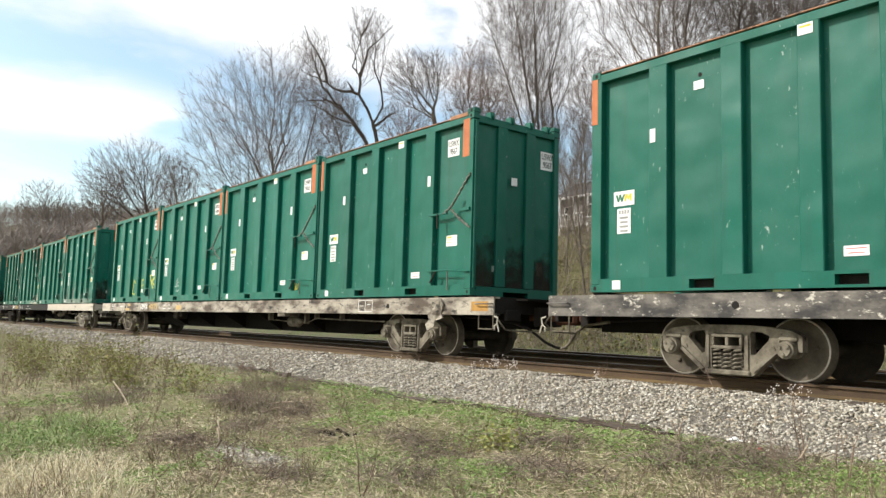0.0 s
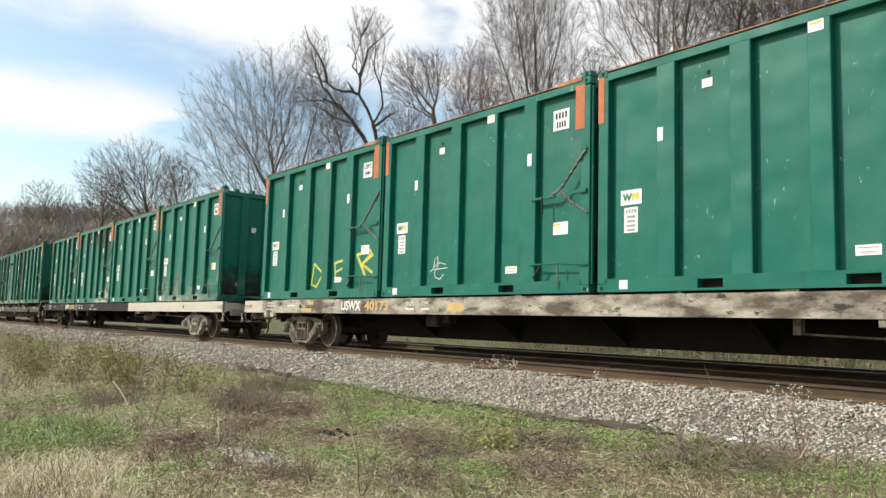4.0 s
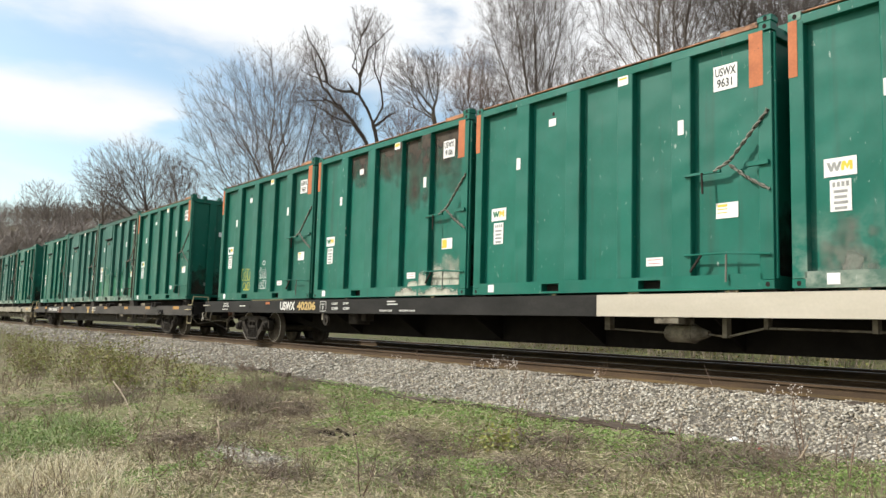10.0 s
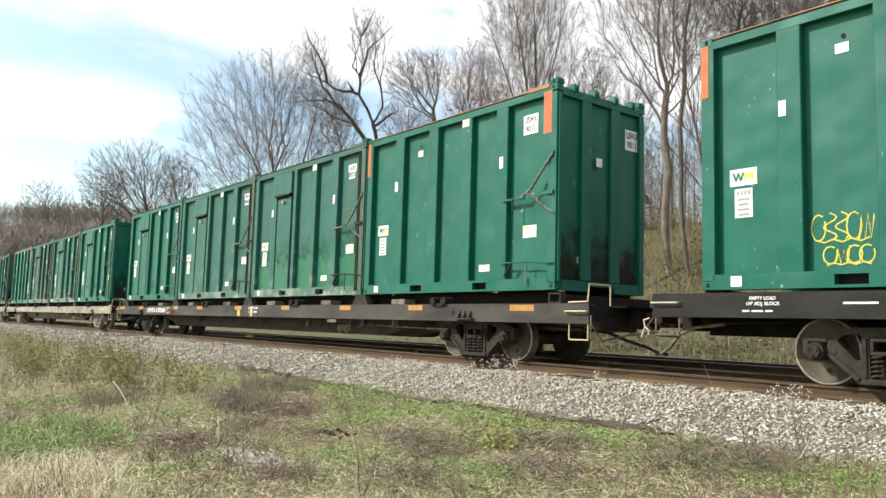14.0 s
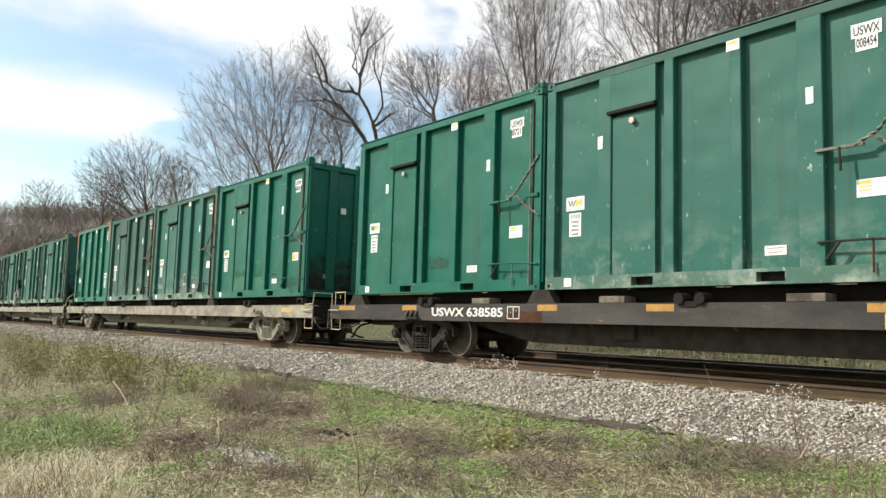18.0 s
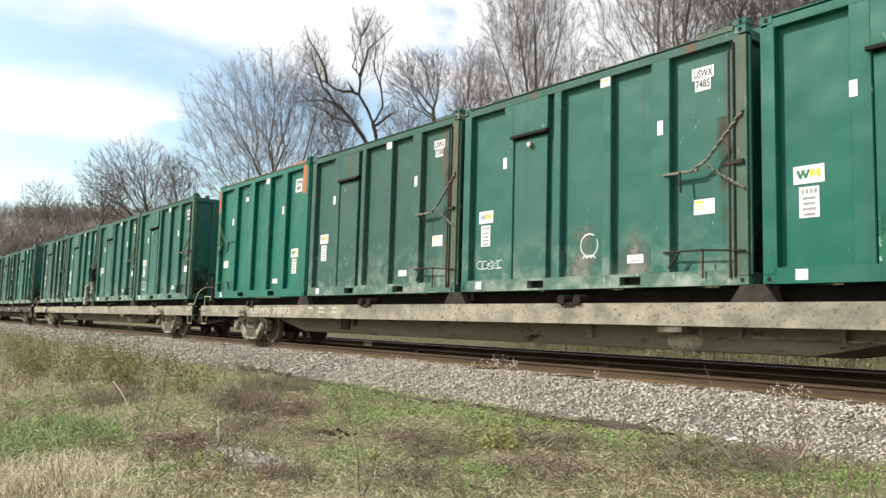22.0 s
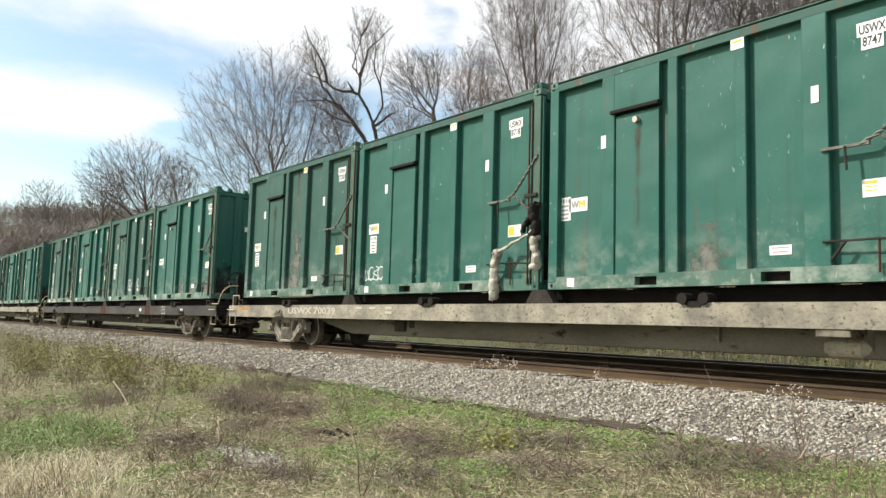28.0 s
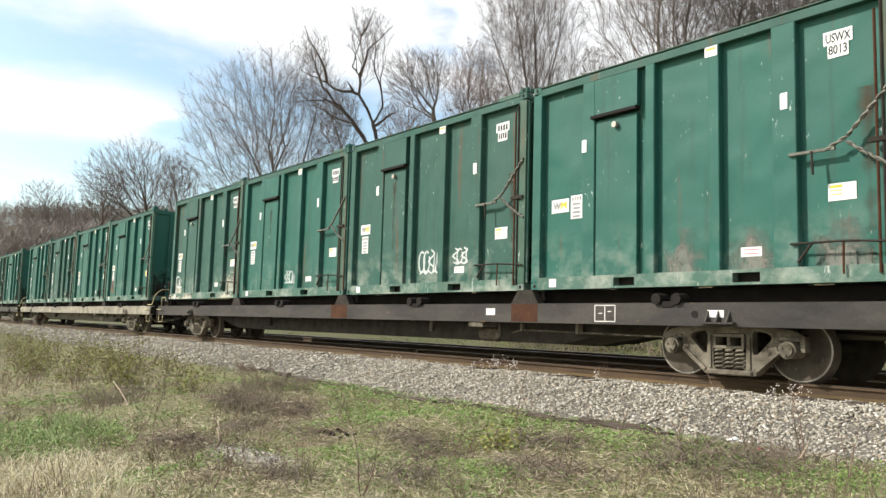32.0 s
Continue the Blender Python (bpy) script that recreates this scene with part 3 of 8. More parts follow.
def bars(parent, rows, mat, name="print"):
    """Unreadable print: plain bars of x, z, width, height on a plate."""
    bm = bmesh.new()
    for x, z, w, h in rows:
        box(bm, x - w / 2, x + w / 2, -0.0065, -0.0042, z - h / 2, z + h / 2)
    return part(name, bm, mat, parent)


def tag_plate(c, x, z, lines, size=0.40, y=-CW / 2 - 0.005, readable=True, turn=None, split=False):
    """A white number plate with two lines of black characters."""
    w, h = size, size * 0.98
    if split:
        bm = boxes((-w / 2, w / 2, -0.004, 0, 0.0, h / 2), (-w * 0.36, w * 0.36, -0.004, 0, -h / 2, 0.0))
    else:
        bm = boxes((-w / 2, w / 2, -0.004, 0, -h / 2, h / 2))
    m = pose(x - FRONT, y, z) if turn is None else turn
    p = part("number_plate", bm, STICKER, c, "white plate with black reporting mark", m)
    if readable and lines:
        part("letters", letters(lines[0], h * 0.34, 0.003, w * 0.86), INK, p, "", pose(0, -0.005, h * 0.22))
        part("letters", letters(lines[1], h * 0.34, 0.003, w * (0.64 if len(lines[1]) < 5 else 0.66 if split else 0.86)), INK, p, "", pose(0, -0.005, -h * 0.23))
    else:
        bars(p, [(-w * .3 + w * .2 * i, h * .22, w * .13, h * .3) for i in range(4)] + [(-w * .24 + w * .16 * i, -h * .23, w * .1, h * .3) for i in range(4)], INK)
    return p


def chain(parent, name, pts, label, r=0.021, mat=None):
    """A twisted cable through pts: two strands wound about each other."""
    strands = []
    for ph in (0, math.pi):
        line = []
        for a, b in zip(pts[:-1], pts[1:]):
            a, b = Vector(a), Vector(b)
            d = (b - a)
            n = max(2, int(d.length / 0.045))
            q = d.to_track_quat("Z", "Y").to_matrix()
            for i in range(n + 1):
                p = a + d * (i / n) + q @ Vector((math.cos(ph + len(line) * 1.1), math.sin(ph + len(line) * 1.1), 0)) * r * 0.7
                if not line or (p - line[-1]).length > 1e-3:
                    line.append(p)
        strands.append((line, [r * 0.75] * len(line)))
    bm = mesh_of(name, *tubes(strands, 5), True)
    return part(name, bm, mat or CABLE, parent, label)


MESHES = {}


def shared(key, make):
    if key not in MESHES:
        me = bpy.data.meshes.new(key)
        bm = make()
        bm.normal_update()
        bm.to_mesh(me)
        bm.free()
        MESHES[key] = me
    return MESHES[key]


def tinted(key, mat, make):
    """A mesh shared by all parts of one shape and paint."""
    k = key + mat.name
    if k not in MESHES:
        me = shared(key, make).copy()
        me.materials.append(mat)
        MESHES[k] = me
    return MESHES[k]


def m_body():
    w, i = CW / 2 - 0.11, 0.06
    bm = boxes((-FRONT + i, FRONT - 0.07, -w, w, 0.19, CH - 0.06))
    return bm


def m_bottom_rail():
    """The long bottom rail with its two fork pockets cut through."""
    o, d, f = -CW / 2, 0.20, -FRONT
    xs = [f + e for e in (0.16, 1.82, 2.22, 3.86, 4.26, CL - 0.16)]
    zs = [0.0, 0.035, 0.165, 0.21]
    bm = bmesh.new()
    grid = [[bm.verts.new((x, o, z)) for x in xs] for z in zs]
    faces = [bm.faces.new((grid[j][i], grid[j][i + 1], grid[j + 1][i + 1], grid[j + 1][i])) for j in range(3) for i in range(5) if not (j == 1 and i in (1, 3))]
    r = bmesh.ops.extrude_face_region(bm, geom=faces)
    bmesh.ops.translate(bm, vec=(0, d, 0), verts=[v for v in r["geom"] if isinstance(v, bmesh.types.BMVert)])
    bmesh.ops.recalc_face_normals(bm, faces=bm.faces)
    return bm


def m_top_rail():
    return boxes((-FRONT + 0.10, FRONT - 0.10, -CW / 2 + 0.005, -CW / 2 + 0.14, CH - 0.16, CH - 0.03), bevel=0.008)


def m_post():
    return boxes((-0.10, 0.10, 0.0, 0.14, 0.12, CH - 0.12), bevel=0.008)


def m_rib(w, z1):
    return lambda: boxes((-w / 2, w / 2, 0.0, 0.118, 0.20, z1), bevel=0.012)


def m_casting():
    bm = boxes((-0.089, 0.089, 0.0, 0.162, 0.0, 0.118), bevel=0.006)
    return bm


# a flat disc, coloured black for the shade in a hole; nothing is cut
def m_hole():
    bm = bmesh.new()
    prism(bm, [(0.030 * math.cos(a), 0.035 * math.sin(a)) for a in [i * math.pi / 5 for i in range(10)]], -0.003, 0.0)
    return bm


CONTAINERS = []


def container(car, paint, kind, number, x_front, z0, look_id, plate_readable=False):
    """One open-top waste container; kind: capped (orange corner plates), hatch (small side hatch), turned (doors at the rear)."""
    rng = random.Random(look_id)
    mat = GREENS[paint]
    words = {0: "green", 1: "deep green", 2: "dull green", 3: "grimy green", 4: "soot-stained green", 5: "scraped green"}[paint]
    extra = {"capped": "with orange corner plates", "hatch": "with a small side hatch", "turned": "with orange corners and rear doors"}[kind]
    c = thing("waste_container", f"{words} waste container {extra} on a flatcar", "container", "containers on the train")
    part("body", tinted("c_body", mat, m_body), None, c)
    part("bottom_rail", tinted("c_bottom", mat if paint < 2 else RAIL_PAINT, m_bottom_rail), None, c)
    part("bottom_rail", tinted("c_bottom", mat, m_bottom_rail), None, c, "", pose(0, 0, 0, 0, 0, 180))
    # black plate set back in each pocket, painted as the shade inside it
    for x in (2.02, 4.06):
        part("fork_pocket", tinted("c_pocket", DARK_STEEL, lambda: boxes((-0.199, 0.199, -CW / 2 + 0.14, -CW / 2 + 0.19, 0.036, 0.164))), None, c, "", pose(x - FRONT, 0, 0))
    part("top_rail", tinted("c_top", mat if paint not in (2, 3) else GREENS[3], m_top_rail), None, c)
    part("top_rail", tinted("c_top", mat, m_top_rail), None, c, "", pose(0, 0, 0, 0, 0, 180))
    for sx in (-1, 1):
        part("corner_post", tinted("c_post", POST_PAINT if paint in (2, 3) and sx > 0 else mat, m_post), None, c, "", pose(sx * (FRONT - 0.10), -CW / 2, 0))
        part("corner_post", tinted("c_post", mat, m_post), None, c, "", pose(sx * (FRONT - 0.10), CW / 2, 0, 0, 0, 180))
        for z in (0.0, CH - 0.10):
            for sy in (-1, 1):
                part("corner_casting", tinted("c_cast", mat, m_casting), None, c, "",
                     pose(sx * (FRONT - 0.088), sy * (CW / 2 + 0.002), z + (0.002 if z else 0), 0, 0, 0 if sy < 0 else 180))
    for x in (0.09, CL - 0.09):
        for z in (0.062, CH - 0.04):
            part("casting_hole", tinted("c_hole", DARK_STEEL, m_hole), None, c, "", pose(x - FRONT, -CW / 2 - 0.002, z))
    for i, (a, b) in enumerate(RIBS):
        w = b - a
        if kind == "hatch" and i in (0, 1, 2):
            w = 0.17 if i else 0.26
        part("rib", tinted(f"c_rib{w:.2f}", mat, m_rib(w, CH - 0.15)), None, c, "", pose((a + b) / 2 - FRONT, -CW / 2, 0))
    # front end wall: frame, two stiffeners, header with lugs, floor slots
    ex = FRONT
    for y in (-0.62, 0.18):
        part("end_rib", tinted("c_endrib", mat, lambda: boxes((-0.075, -0.005, -0.13, 0.13, 0.19, CH - 0.15), bevel=0.01)), None, c, "", pose(ex, y + 0.2, 0))
    part("end_header", tinted("c_endhead", mat, lambda: boxes((-0.10, 0.0, -CW / 2 + 0.145, CW / 2 - 0.145, CH - 0.17, CH - 0.02), bevel=0.01)), None, c, "", pose(ex, 0, 0))
    part("end_sill", tinted("c_endsill", mat, lambda: boxes((-0.10, 0.0, -CW / 2 + 0.165, -0.35, 0.0, 0.18), (-0.10, 0.0, 0.35, CW / 2 - 0.165, 0.0, 0.18),
                                                       (-0.10, 0.0, -0.35, 0.35, 0.10, 0.18))), None, c, "", pose(ex, 0, 0))
    for y in (-0.75, -0.2, 0.35, 0.85):
        part("lug", tinted("c_lug", mat, lambda: boxes((-0.13, 0.035, -0.06, -0.02, CH - 0.06, CH + 0.085), (-0.13, 0.035, 0.02, 0.06, CH - 0.06, CH + 0.085), (-0.16, -0.02, -0.018, 0.018, CH - 0.02, CH + 0.06), bevel=0.008)), None, c, "", pose(ex, y, 0))
    for sy in (-1, 1):
        part("lifting_block", tinted("c_block", mat, lambda: boxes((-0.20, 0.012, -0.09, 0.09, CH + 0.022, CH + 0.105), (-0.17, 0.004, -0.07, 0.07, CH + 0.105, CH + 0.125), bevel=0.01)), None, c, "", pose(ex, sy * (CW / 2 - 0.088), 0))
        part("casting_hole", tinted("c_hole", DARK_STEEL, m_hole), None, c, "", pose(ex - 0.08, -CW / 2 - 0.004, CH + 0.065)) if sy < 0 else None
    part("hinge_tube", tinted("c_hinge", mat, lambda: cyl(bmesh.new(), (0, 0, 0.14), (0, 0, CH - 0.14), 0.028, n=8)), None, c, "door hinge tube", pose(ex + 0.012, -CW / 2 + 0.06, 0))
    part("end_grime", tinted("c_grime", END_GRIME, lambda: boxes((-0.066, -0.060, -CW / 2 + 0.17, CW / 2 - 0.17, 0.19, 1.75))), None, c, "brown grime splashed up the end wall", pose(ex, 0, 0))
    # lid
    lid_mat = LID_RUST if kind in ("capped", "turned") else mat if paint < 2 else POST_PAINT
    part("lid", tinted("c_lid", lid_mat, lambda: boxes((-FRONT + 0.16, FRONT - 0.35, -CW / 2 + 0.012, CW / 2 - 0.012, CH - 0.006, CH + 0.016),
                                                    (FRONT - 0.75, FRONT - 0.19, -CW / 2 - 0.004, -CW / 2 + 0.3, CH - 0.028, CH + 0.05), bevel=0.006)), None, c,
         "weathered rusty orange rim of the roof lid" if lid_mat is LID_RUST else "")
    if kind in ("capped", "turned"):
        for sx in (-1, 1):
            wide = 0.20 if sx > 0 else 0.12
            part("corner_patch", tinted(f"c_patch{sx}", ORANGE, lambda: boxes((-wide / 2, wide / 2, -0.004, 0.0, CH - 0.85, CH - 0.09))), None, c, "orange corner plate",
                 pose(sx * (FRONT - (0.22 if sx > 0 else 0.06) - 0.0), -CW / 2 - (0.0015 if sx < 0 else -0.0015), 0))
    if kind == "hatch":
        def m_hatch():
            bm = boxes((1.42 - FRONT, 2.24 - FRONT, -CW / 2 + 0.03, -CW / 2 + 0.135, 0.21, 2.75), bevel=0.006)
            box(bm, 1.36 - FRONT, 2.26 - FRONT, -CW / 2 + 0.005, -CW / 2 + 0.135, 2.86, CH - 0.16)
            return bm
        part("hatch", tinted("c_hatch", mat, m_hatch), None, c, "small side hatch")
        part("lintel", tinted("c_lintel", DARK_STEEL, lambda: boxes((1.36 - FRONT, 2.27 - FRONT, -CW / 2 - 0.05, -CW / 2 + 0.06, 2.79, 2.84))), None, c, "dark lintel")
        if rng.random() < 0.6:
            part("vent_cap", tinted("c_cap", WHEEL_RIM, lambda: cyl(bmesh.new(), (0, -0.04, 0), (0, 0.04, 0), 0.05, n=10)), None, c, "", pose(1.84 - FRONT, -CW / 2 + 0.0, 2.62))
    # plates and stickers
    tx = 5.28
    tag_plate(c, tx, 3.03, ("USWX", number), 0.37 if kind != "hatch" else 0.36, readable=plate_readable, split=kind == "hatch", y=-CW / 2 + 0.105)
    tag_plate(c, 0, 0, ("USWX", number), 0.40, readable=plate_readable, split=kind == "hatch", turn=pose(ex - 0.066, 0.92, 2.95, 0, 0, 90))
    plate("sticker", c, 1.20, 2.37, 0.10, 0.21)
    plate("sticker", c, 4.62, 2.40, 0.10, 0.22)
    p = plate("sticker", c, 3.56, 3.36, 0.20, 0.15)
    bars(p, [(0, .035, .15, .03)] if rng.random() < .7 else [(0, .02, .17, .07)], INK_YELLOW)
    if kind != "hatch":
        plate("sticker", c, 1.93, 3.02, 0.17, 0.13, y=-CW / 2 + 0.105)
        part("drain_hole", tinted("c_drain", DARK_STEEL, m_hole), None, c, "", pose(1.95 - FRONT, -CW / 2 + 0.107, 3.17))
    flip = kind == "turned"
    lx, wx = (0.58, 5.29) if not flip else (5.2, 0.55)
    lz = (1.48 if not flip else 1.15) + (rng.uniform(-0.08, 0.08))
    yb = -CW / 2 + 0.106
    logo = plate("logo_sticker", c, lx, lz, 0.40, 0.235, y=yb)
    bm = bmesh.new()
    prism(bm, [(-0.165, 0.065), (-0.125, 0.065), (-0.105, 0.0), (-0.088, 0.065), (-0.055, 0.065), (-0.04, 0.0), (-0.012, 0.065), (0.022, 0.065), (-0.025, -0.05), (-0.055, -0.05), (-0.072, 0.01), (-0.092, -0.05), (-0.122, -0.05)], -0.0065, -0.0042)
    part("logo", bm, INK_GREEN if paint < 2 else INK_GREY, logo)
    bm = bmesh.new()
    prism(bm, [(0.012, -0.05), (0.012, 0.02), (0.032, 0.065), (0.065, 0.065), (0.085, 0.02), (0.105, 0.065), (0.15, 0.065), (0.15, -0.05), (0.115, -0.05), (0.115, 0.01), (0.088, -0.04), (0.055, 0.01), (0.047, -0.05)], -0.0065, -0.0042)
    part("logo", bm, INK_YELLOW, logo)
    spec = plate("notice_sticker", c, lx + (0.0 if look_id not in (51, 60) else -0.30 if look_id == 51 else 0.37), lz - (0.36 if look_id not in (51, 60) else 0.05), 0.26, 0.40, y=yb)
    bars(spec, [(-.08 + .055 * i, .14, .035, .06) for i in range(4)] + [(0, .05 - .07 * j, .17 - .02 * (j % 2), .035) for j in range(4)], INK_GREY)
    p = plate("warning_sticker", c, wx, 1.10 + rng.uniform(-.04, .05), 0.34, 0.22, y=yb)
    bars(p, [(-.07, .07, .15, .035), (-.07, .02, .15, .012), (-.07, -.03, .15, .012)] if rng.random() < .88 else [(-.08, .0, .15, .17)], INK_YELLOW)
    p = plate("warning_sticker", c, 4.08, 0.45, 0.30, 0.13, y=yb)
    bars(p, [(0, .03, .24, .009), (0, -.025, .2, .009)], INK_RED)
    plate("sticker", c, 0.52, 0.11, 0.16, 0.14, y=-CW / 2 - 0.001)
    part("end_sticker", boxes((0, 0.004, -0.08, 0.08, -0.06, 0.10)), STICKER, c, "", pose(ex + 0.0, -0.10, 2.34))
    part("end_sticker", boxes((0, 0.004, -0.06, 0.06, -0.06, 0.06)), STICKER, c, "", pose(ex - 0.07, -0.55, 0.55))
    part("end_sticker", boxes((0, 0.004, -0.09, 0.09, -0.14, 0.14)), DUST, c, "", pose(ex - 0.07, 0.72, 0.62))
    # door latches on the near side
    s = -1 if flip else 1
    ox = (CL - 0.05) if s > 0 else 0.05
    yo = -CW / 2 - 0.03

    def X(d):
        return ox - s * d - FRONT
    up = 1.66 if not flip else 1.75
    part("latch_bar", boxes((min(X(1.28), X(0.70)), max(X(1.28), X(0.70)), yo - 0.012, yo + 0.035, up - 0.018, up + 0.018)), CABLE if paint not in (0, 1, 5) else mat, c, "")
    chain(c, "latch_cable", [(X(0.80), yo, up), (X(0.55), yo, up + 0.12), (X(0.0), yo + 0.02, up + 0.74)], "twisted steel latch cable")
    chain(c, "latch_cable", [(X(0.55), yo, up + 0.06), (X(0.28), yo, up - 0.16), (X(-0.01), yo + 0.02, up - 0.34)], "twisted steel latch cable")
    part("latch_lug", boxes((min(X(0.30), X(0.0)), max(X(0.30), X(0.0)), yo - 0.01, yo + 0.05, up + 0.0, up + 0.06)), DUSTY_DARK if paint in (2, 3) else mat, c)
    part("latch_handle", rods([(X(0.98), yo - 0.02, up), (X(0.96), yo - 0.03, up - 0.30)], 0.016), DUSTY_DARK, c)
    part("latch_bar", rods([(X(1.28), yo, 0.50), (X(0.62), yo - 0.02, 0.50), (X(-0.02), yo, 0.46)], 0.015), mat if paint not in (2, 3) else DUSTY_DARK, c)
    part("latch_handle", rods([(X(0.62), yo, 0.52), (X(0.62), yo - 0.01, 0.10)], 0.014), CABLE if paint not in (2, 3) else RUST, c)
    part("latch_handle", rods([(X(1.0), yo, 0.50), (X(1.18), yo - 0.01, 0.26)], 0.020), DUSTY_DARK, c)
    if kind == "hatch":
        part("hinge_rod", tinted("c_hrod", RUST if paint > 1 else CABLE, lambda: cyl(bmesh.new(), (0, 0, 0.1), (0, 0, CH - 0.3), 0.018, n=6)), None, c, "grimy locking rod", pose(FRONT - 0.26, -CW / 2 - 0.012, 0))
        part("hinge_rod", tinted("c_hrod2", DUSTY_DARK, lambda: cyl(bmesh.new(), (0, 0, 0.1), (0, 0, CH - 0.2), 0.015, n=6)), None, c, "dark locking rod", pose(FRONT - 0.19, -CW / 2 - 0.012, 0))
    CONTAINERS.append((c, x_front - FRONT, z0))
    return c


# ---------------------------------------------------------------- flatcars
HALF = 13.13
SILL_Y = SIDE - 0.10 - MID           # near face of the side sill, from the centre line


def m_wheelset():
    bm = bmesh.new()
    prof = [(-0.80, 0.05), (-0.795, 0.13), (-0.765, 0.16), (-0.775, 0.33), (-0.80, 0.36), (-0.80, 0.402), (-0.80, 0.425), (-0.69, 0.435), (-0.68, 0.465), (-0.66, 0.465), (-0.655, 0.35), (-0.70, 0.32), (-0.69, 0.13), (-0.62, 0.10), (0.0, 0.085)]
    n = 32
    for sg in (-1, 1):
        rings = [[bm.verts.new((r * math.cos(2 * math.pi * i / n), sg * y, r * math.sin(2 * math.pi * i / n))) for i in range(n)] for y, r in prof]
        for a, b in zip(rings[:-1], rings[1:]):
            for i in range(n):
                bm.faces.new((a[i], a[(i + 1) % n], b[(i + 1) % n], b[i]))
        bm.faces.new(rings[0])
    for i in range(3):
        a = i * 2 * math.pi / 3 + 0.4
        for sg in (-1, 1):
            bmesh.ops.create_cone(bm, cap_ends=True, segments=7, radius1=0.035, radius2=0.03, depth=0.03,
                                  matrix=Matrix.Translation((0.24 * math.cos(a), sg * 0.783, 0.24 * math.sin(a))) @ pose(0, 0, 0, 90))
    bmesh.ops.recalc_face_normals(bm, faces=bm.faces)
    for f in bm.faces:
        f.smooth = True
    return bm


def wheel_mesh():
    if "wheelset" not in MESHES:
        me = shared("wheelset_raw", m_wheelset).copy()
        me.materials.append(WHEEL_FACE)
        me.materials.append(WHEEL_RIM)
        for p in me.polygons:
            r = math.hypot(p.center.x, p.center.z)
            if 0.402 < r < 0.43 and abs(p.center.y) > 0.79:
                p.material_index = 1
        MESHES["wheelset"] = me
    return MESHES["wheelset"]


def m_side_frame():
    """A cast side frame: jaws over the two bearings, slanting legs, two rounded windows and the opening for the springs."""
    y0, y1 = -1.06, -0.92
    half = [(-1.05, 0.40), (-0.995, 0.40), (-0.985, 0.535), (-0.745, 0.535), (-0.735, 0.36), (-0.665, 0.335), (-0.385, 0.065), (-0.33, 0.045)]
    top = [(-0.30, 0.735), (-0.62, 0.715), (-0.90, 0.675), (-1.05, 0.60)]
    outer = half + [(-x, z) for x, z in reversed(half)] + [(-x, z) for x, z in reversed(top)] + top
    window = [(-0.335, 0.62), (-0.36, 0.655), (-0.52, 0.64), (-0.60, 0.60), (-0.61, 0.55), (-0.40, 0.335), (-0.345, 0.345)]
    gap = [(-0.215, 0.125), (0.215, 0.125), (0.240, 0.15), (0.255, 0.59), (0.225, 0.62), (-0.225, 0.62), (-0.255, 0.59), (-0.240, 0.15)]
    bm = bmesh.new()
    edges = []
    for loop in (outer, window, [(-x, z) for x, z in window], gap):
        q = [bm.verts.new((x, y0, z)) for x, z in loop]
        edges += [bm.edges.new((a, b)) for a, b in zip(q, q[1:] + q[:1])]
    bmesh.ops.triangle_fill(bm, use_beauty=True, use_dissolve=False, edges=edges, normal=(0, -1, 0))
    ext = bmesh.ops.extrude_face_region(bm, geom=list(bm.faces))
    bmesh.ops.translate(bm, vec=(0, y1 - y0, 0), verts=[v for v in ext["geom"] if isinstance(v, bmesh.types.BMVert)])
    bmesh.ops.recalc_face_normals(bm, faces=bm.faces)
    box(bm, -0.34, 0.34, y0 - 0.035, y1 + 0.05, 0.048, 0.118, bevel=0.015)
    for s in (-1, 1):
        prism(bm, [(s * 0.40, 0.10), (s * 0.345, 0.13), (s * 0.70, 0.42), (s * 0.74, 0.385)], y0 - 0.03, y0 + 0.02)
        prism(bm, [(s * 0.275, 0.60), (s * 0.315, 0.60), (s * 0.315, 0.14), (s * 0.275, 0.14)], y0 - 0.022, y0 + 0.02)
        box(bm, s * 0.865 - 0.13, s * 0.865 + 0.13, y0 - 0.02, y1 + 0.08, 0.535, 0.60, bevel=0.015)
        cyl(bm, (s * 0.66, y0 - 0.012, 0.43), (s * 0.66, y0 + 0.02, 0.43), 0.03, n=8)
    return bm


def m_spring():
    """One coil spring of the bogie's nest."""
    bm = bmesh.new()
    line = []
    for i in range(45):
        a = i * 2 * math.pi / 9
        line.append(Vector((0.072 * math.cos(a), 0.072 * math.sin(a), 0.125 + 0.27 * i / 44)))
    vs, fs = tubes([(line, [0.0175] * 45)], 5)
    q = [bm.verts.new(v) for v in vs]
    for f in fs:
        bm.faces.new([q[k] for k in f])
    return bm


def m_bearing():
    bm = bmesh.new()
    cyl(bm, (0, -1.15, 0), (0, -0.86, 0), 0.115, n=16)
    cyl(bm, (0, -1.19, 0), (0, -1.15, 0), 0.085, n=16)
    for i in range(3):
        a = i * 2.094 + 0.5
        cyl(bm, (0.055 * math.cos(a), -1.205, 0.055 * math.sin(a)), (0.055 * math.cos(a), -1.185, 0.055 * math.sin(a)), 0.017, n=6)
    return bm


WHEELS = []


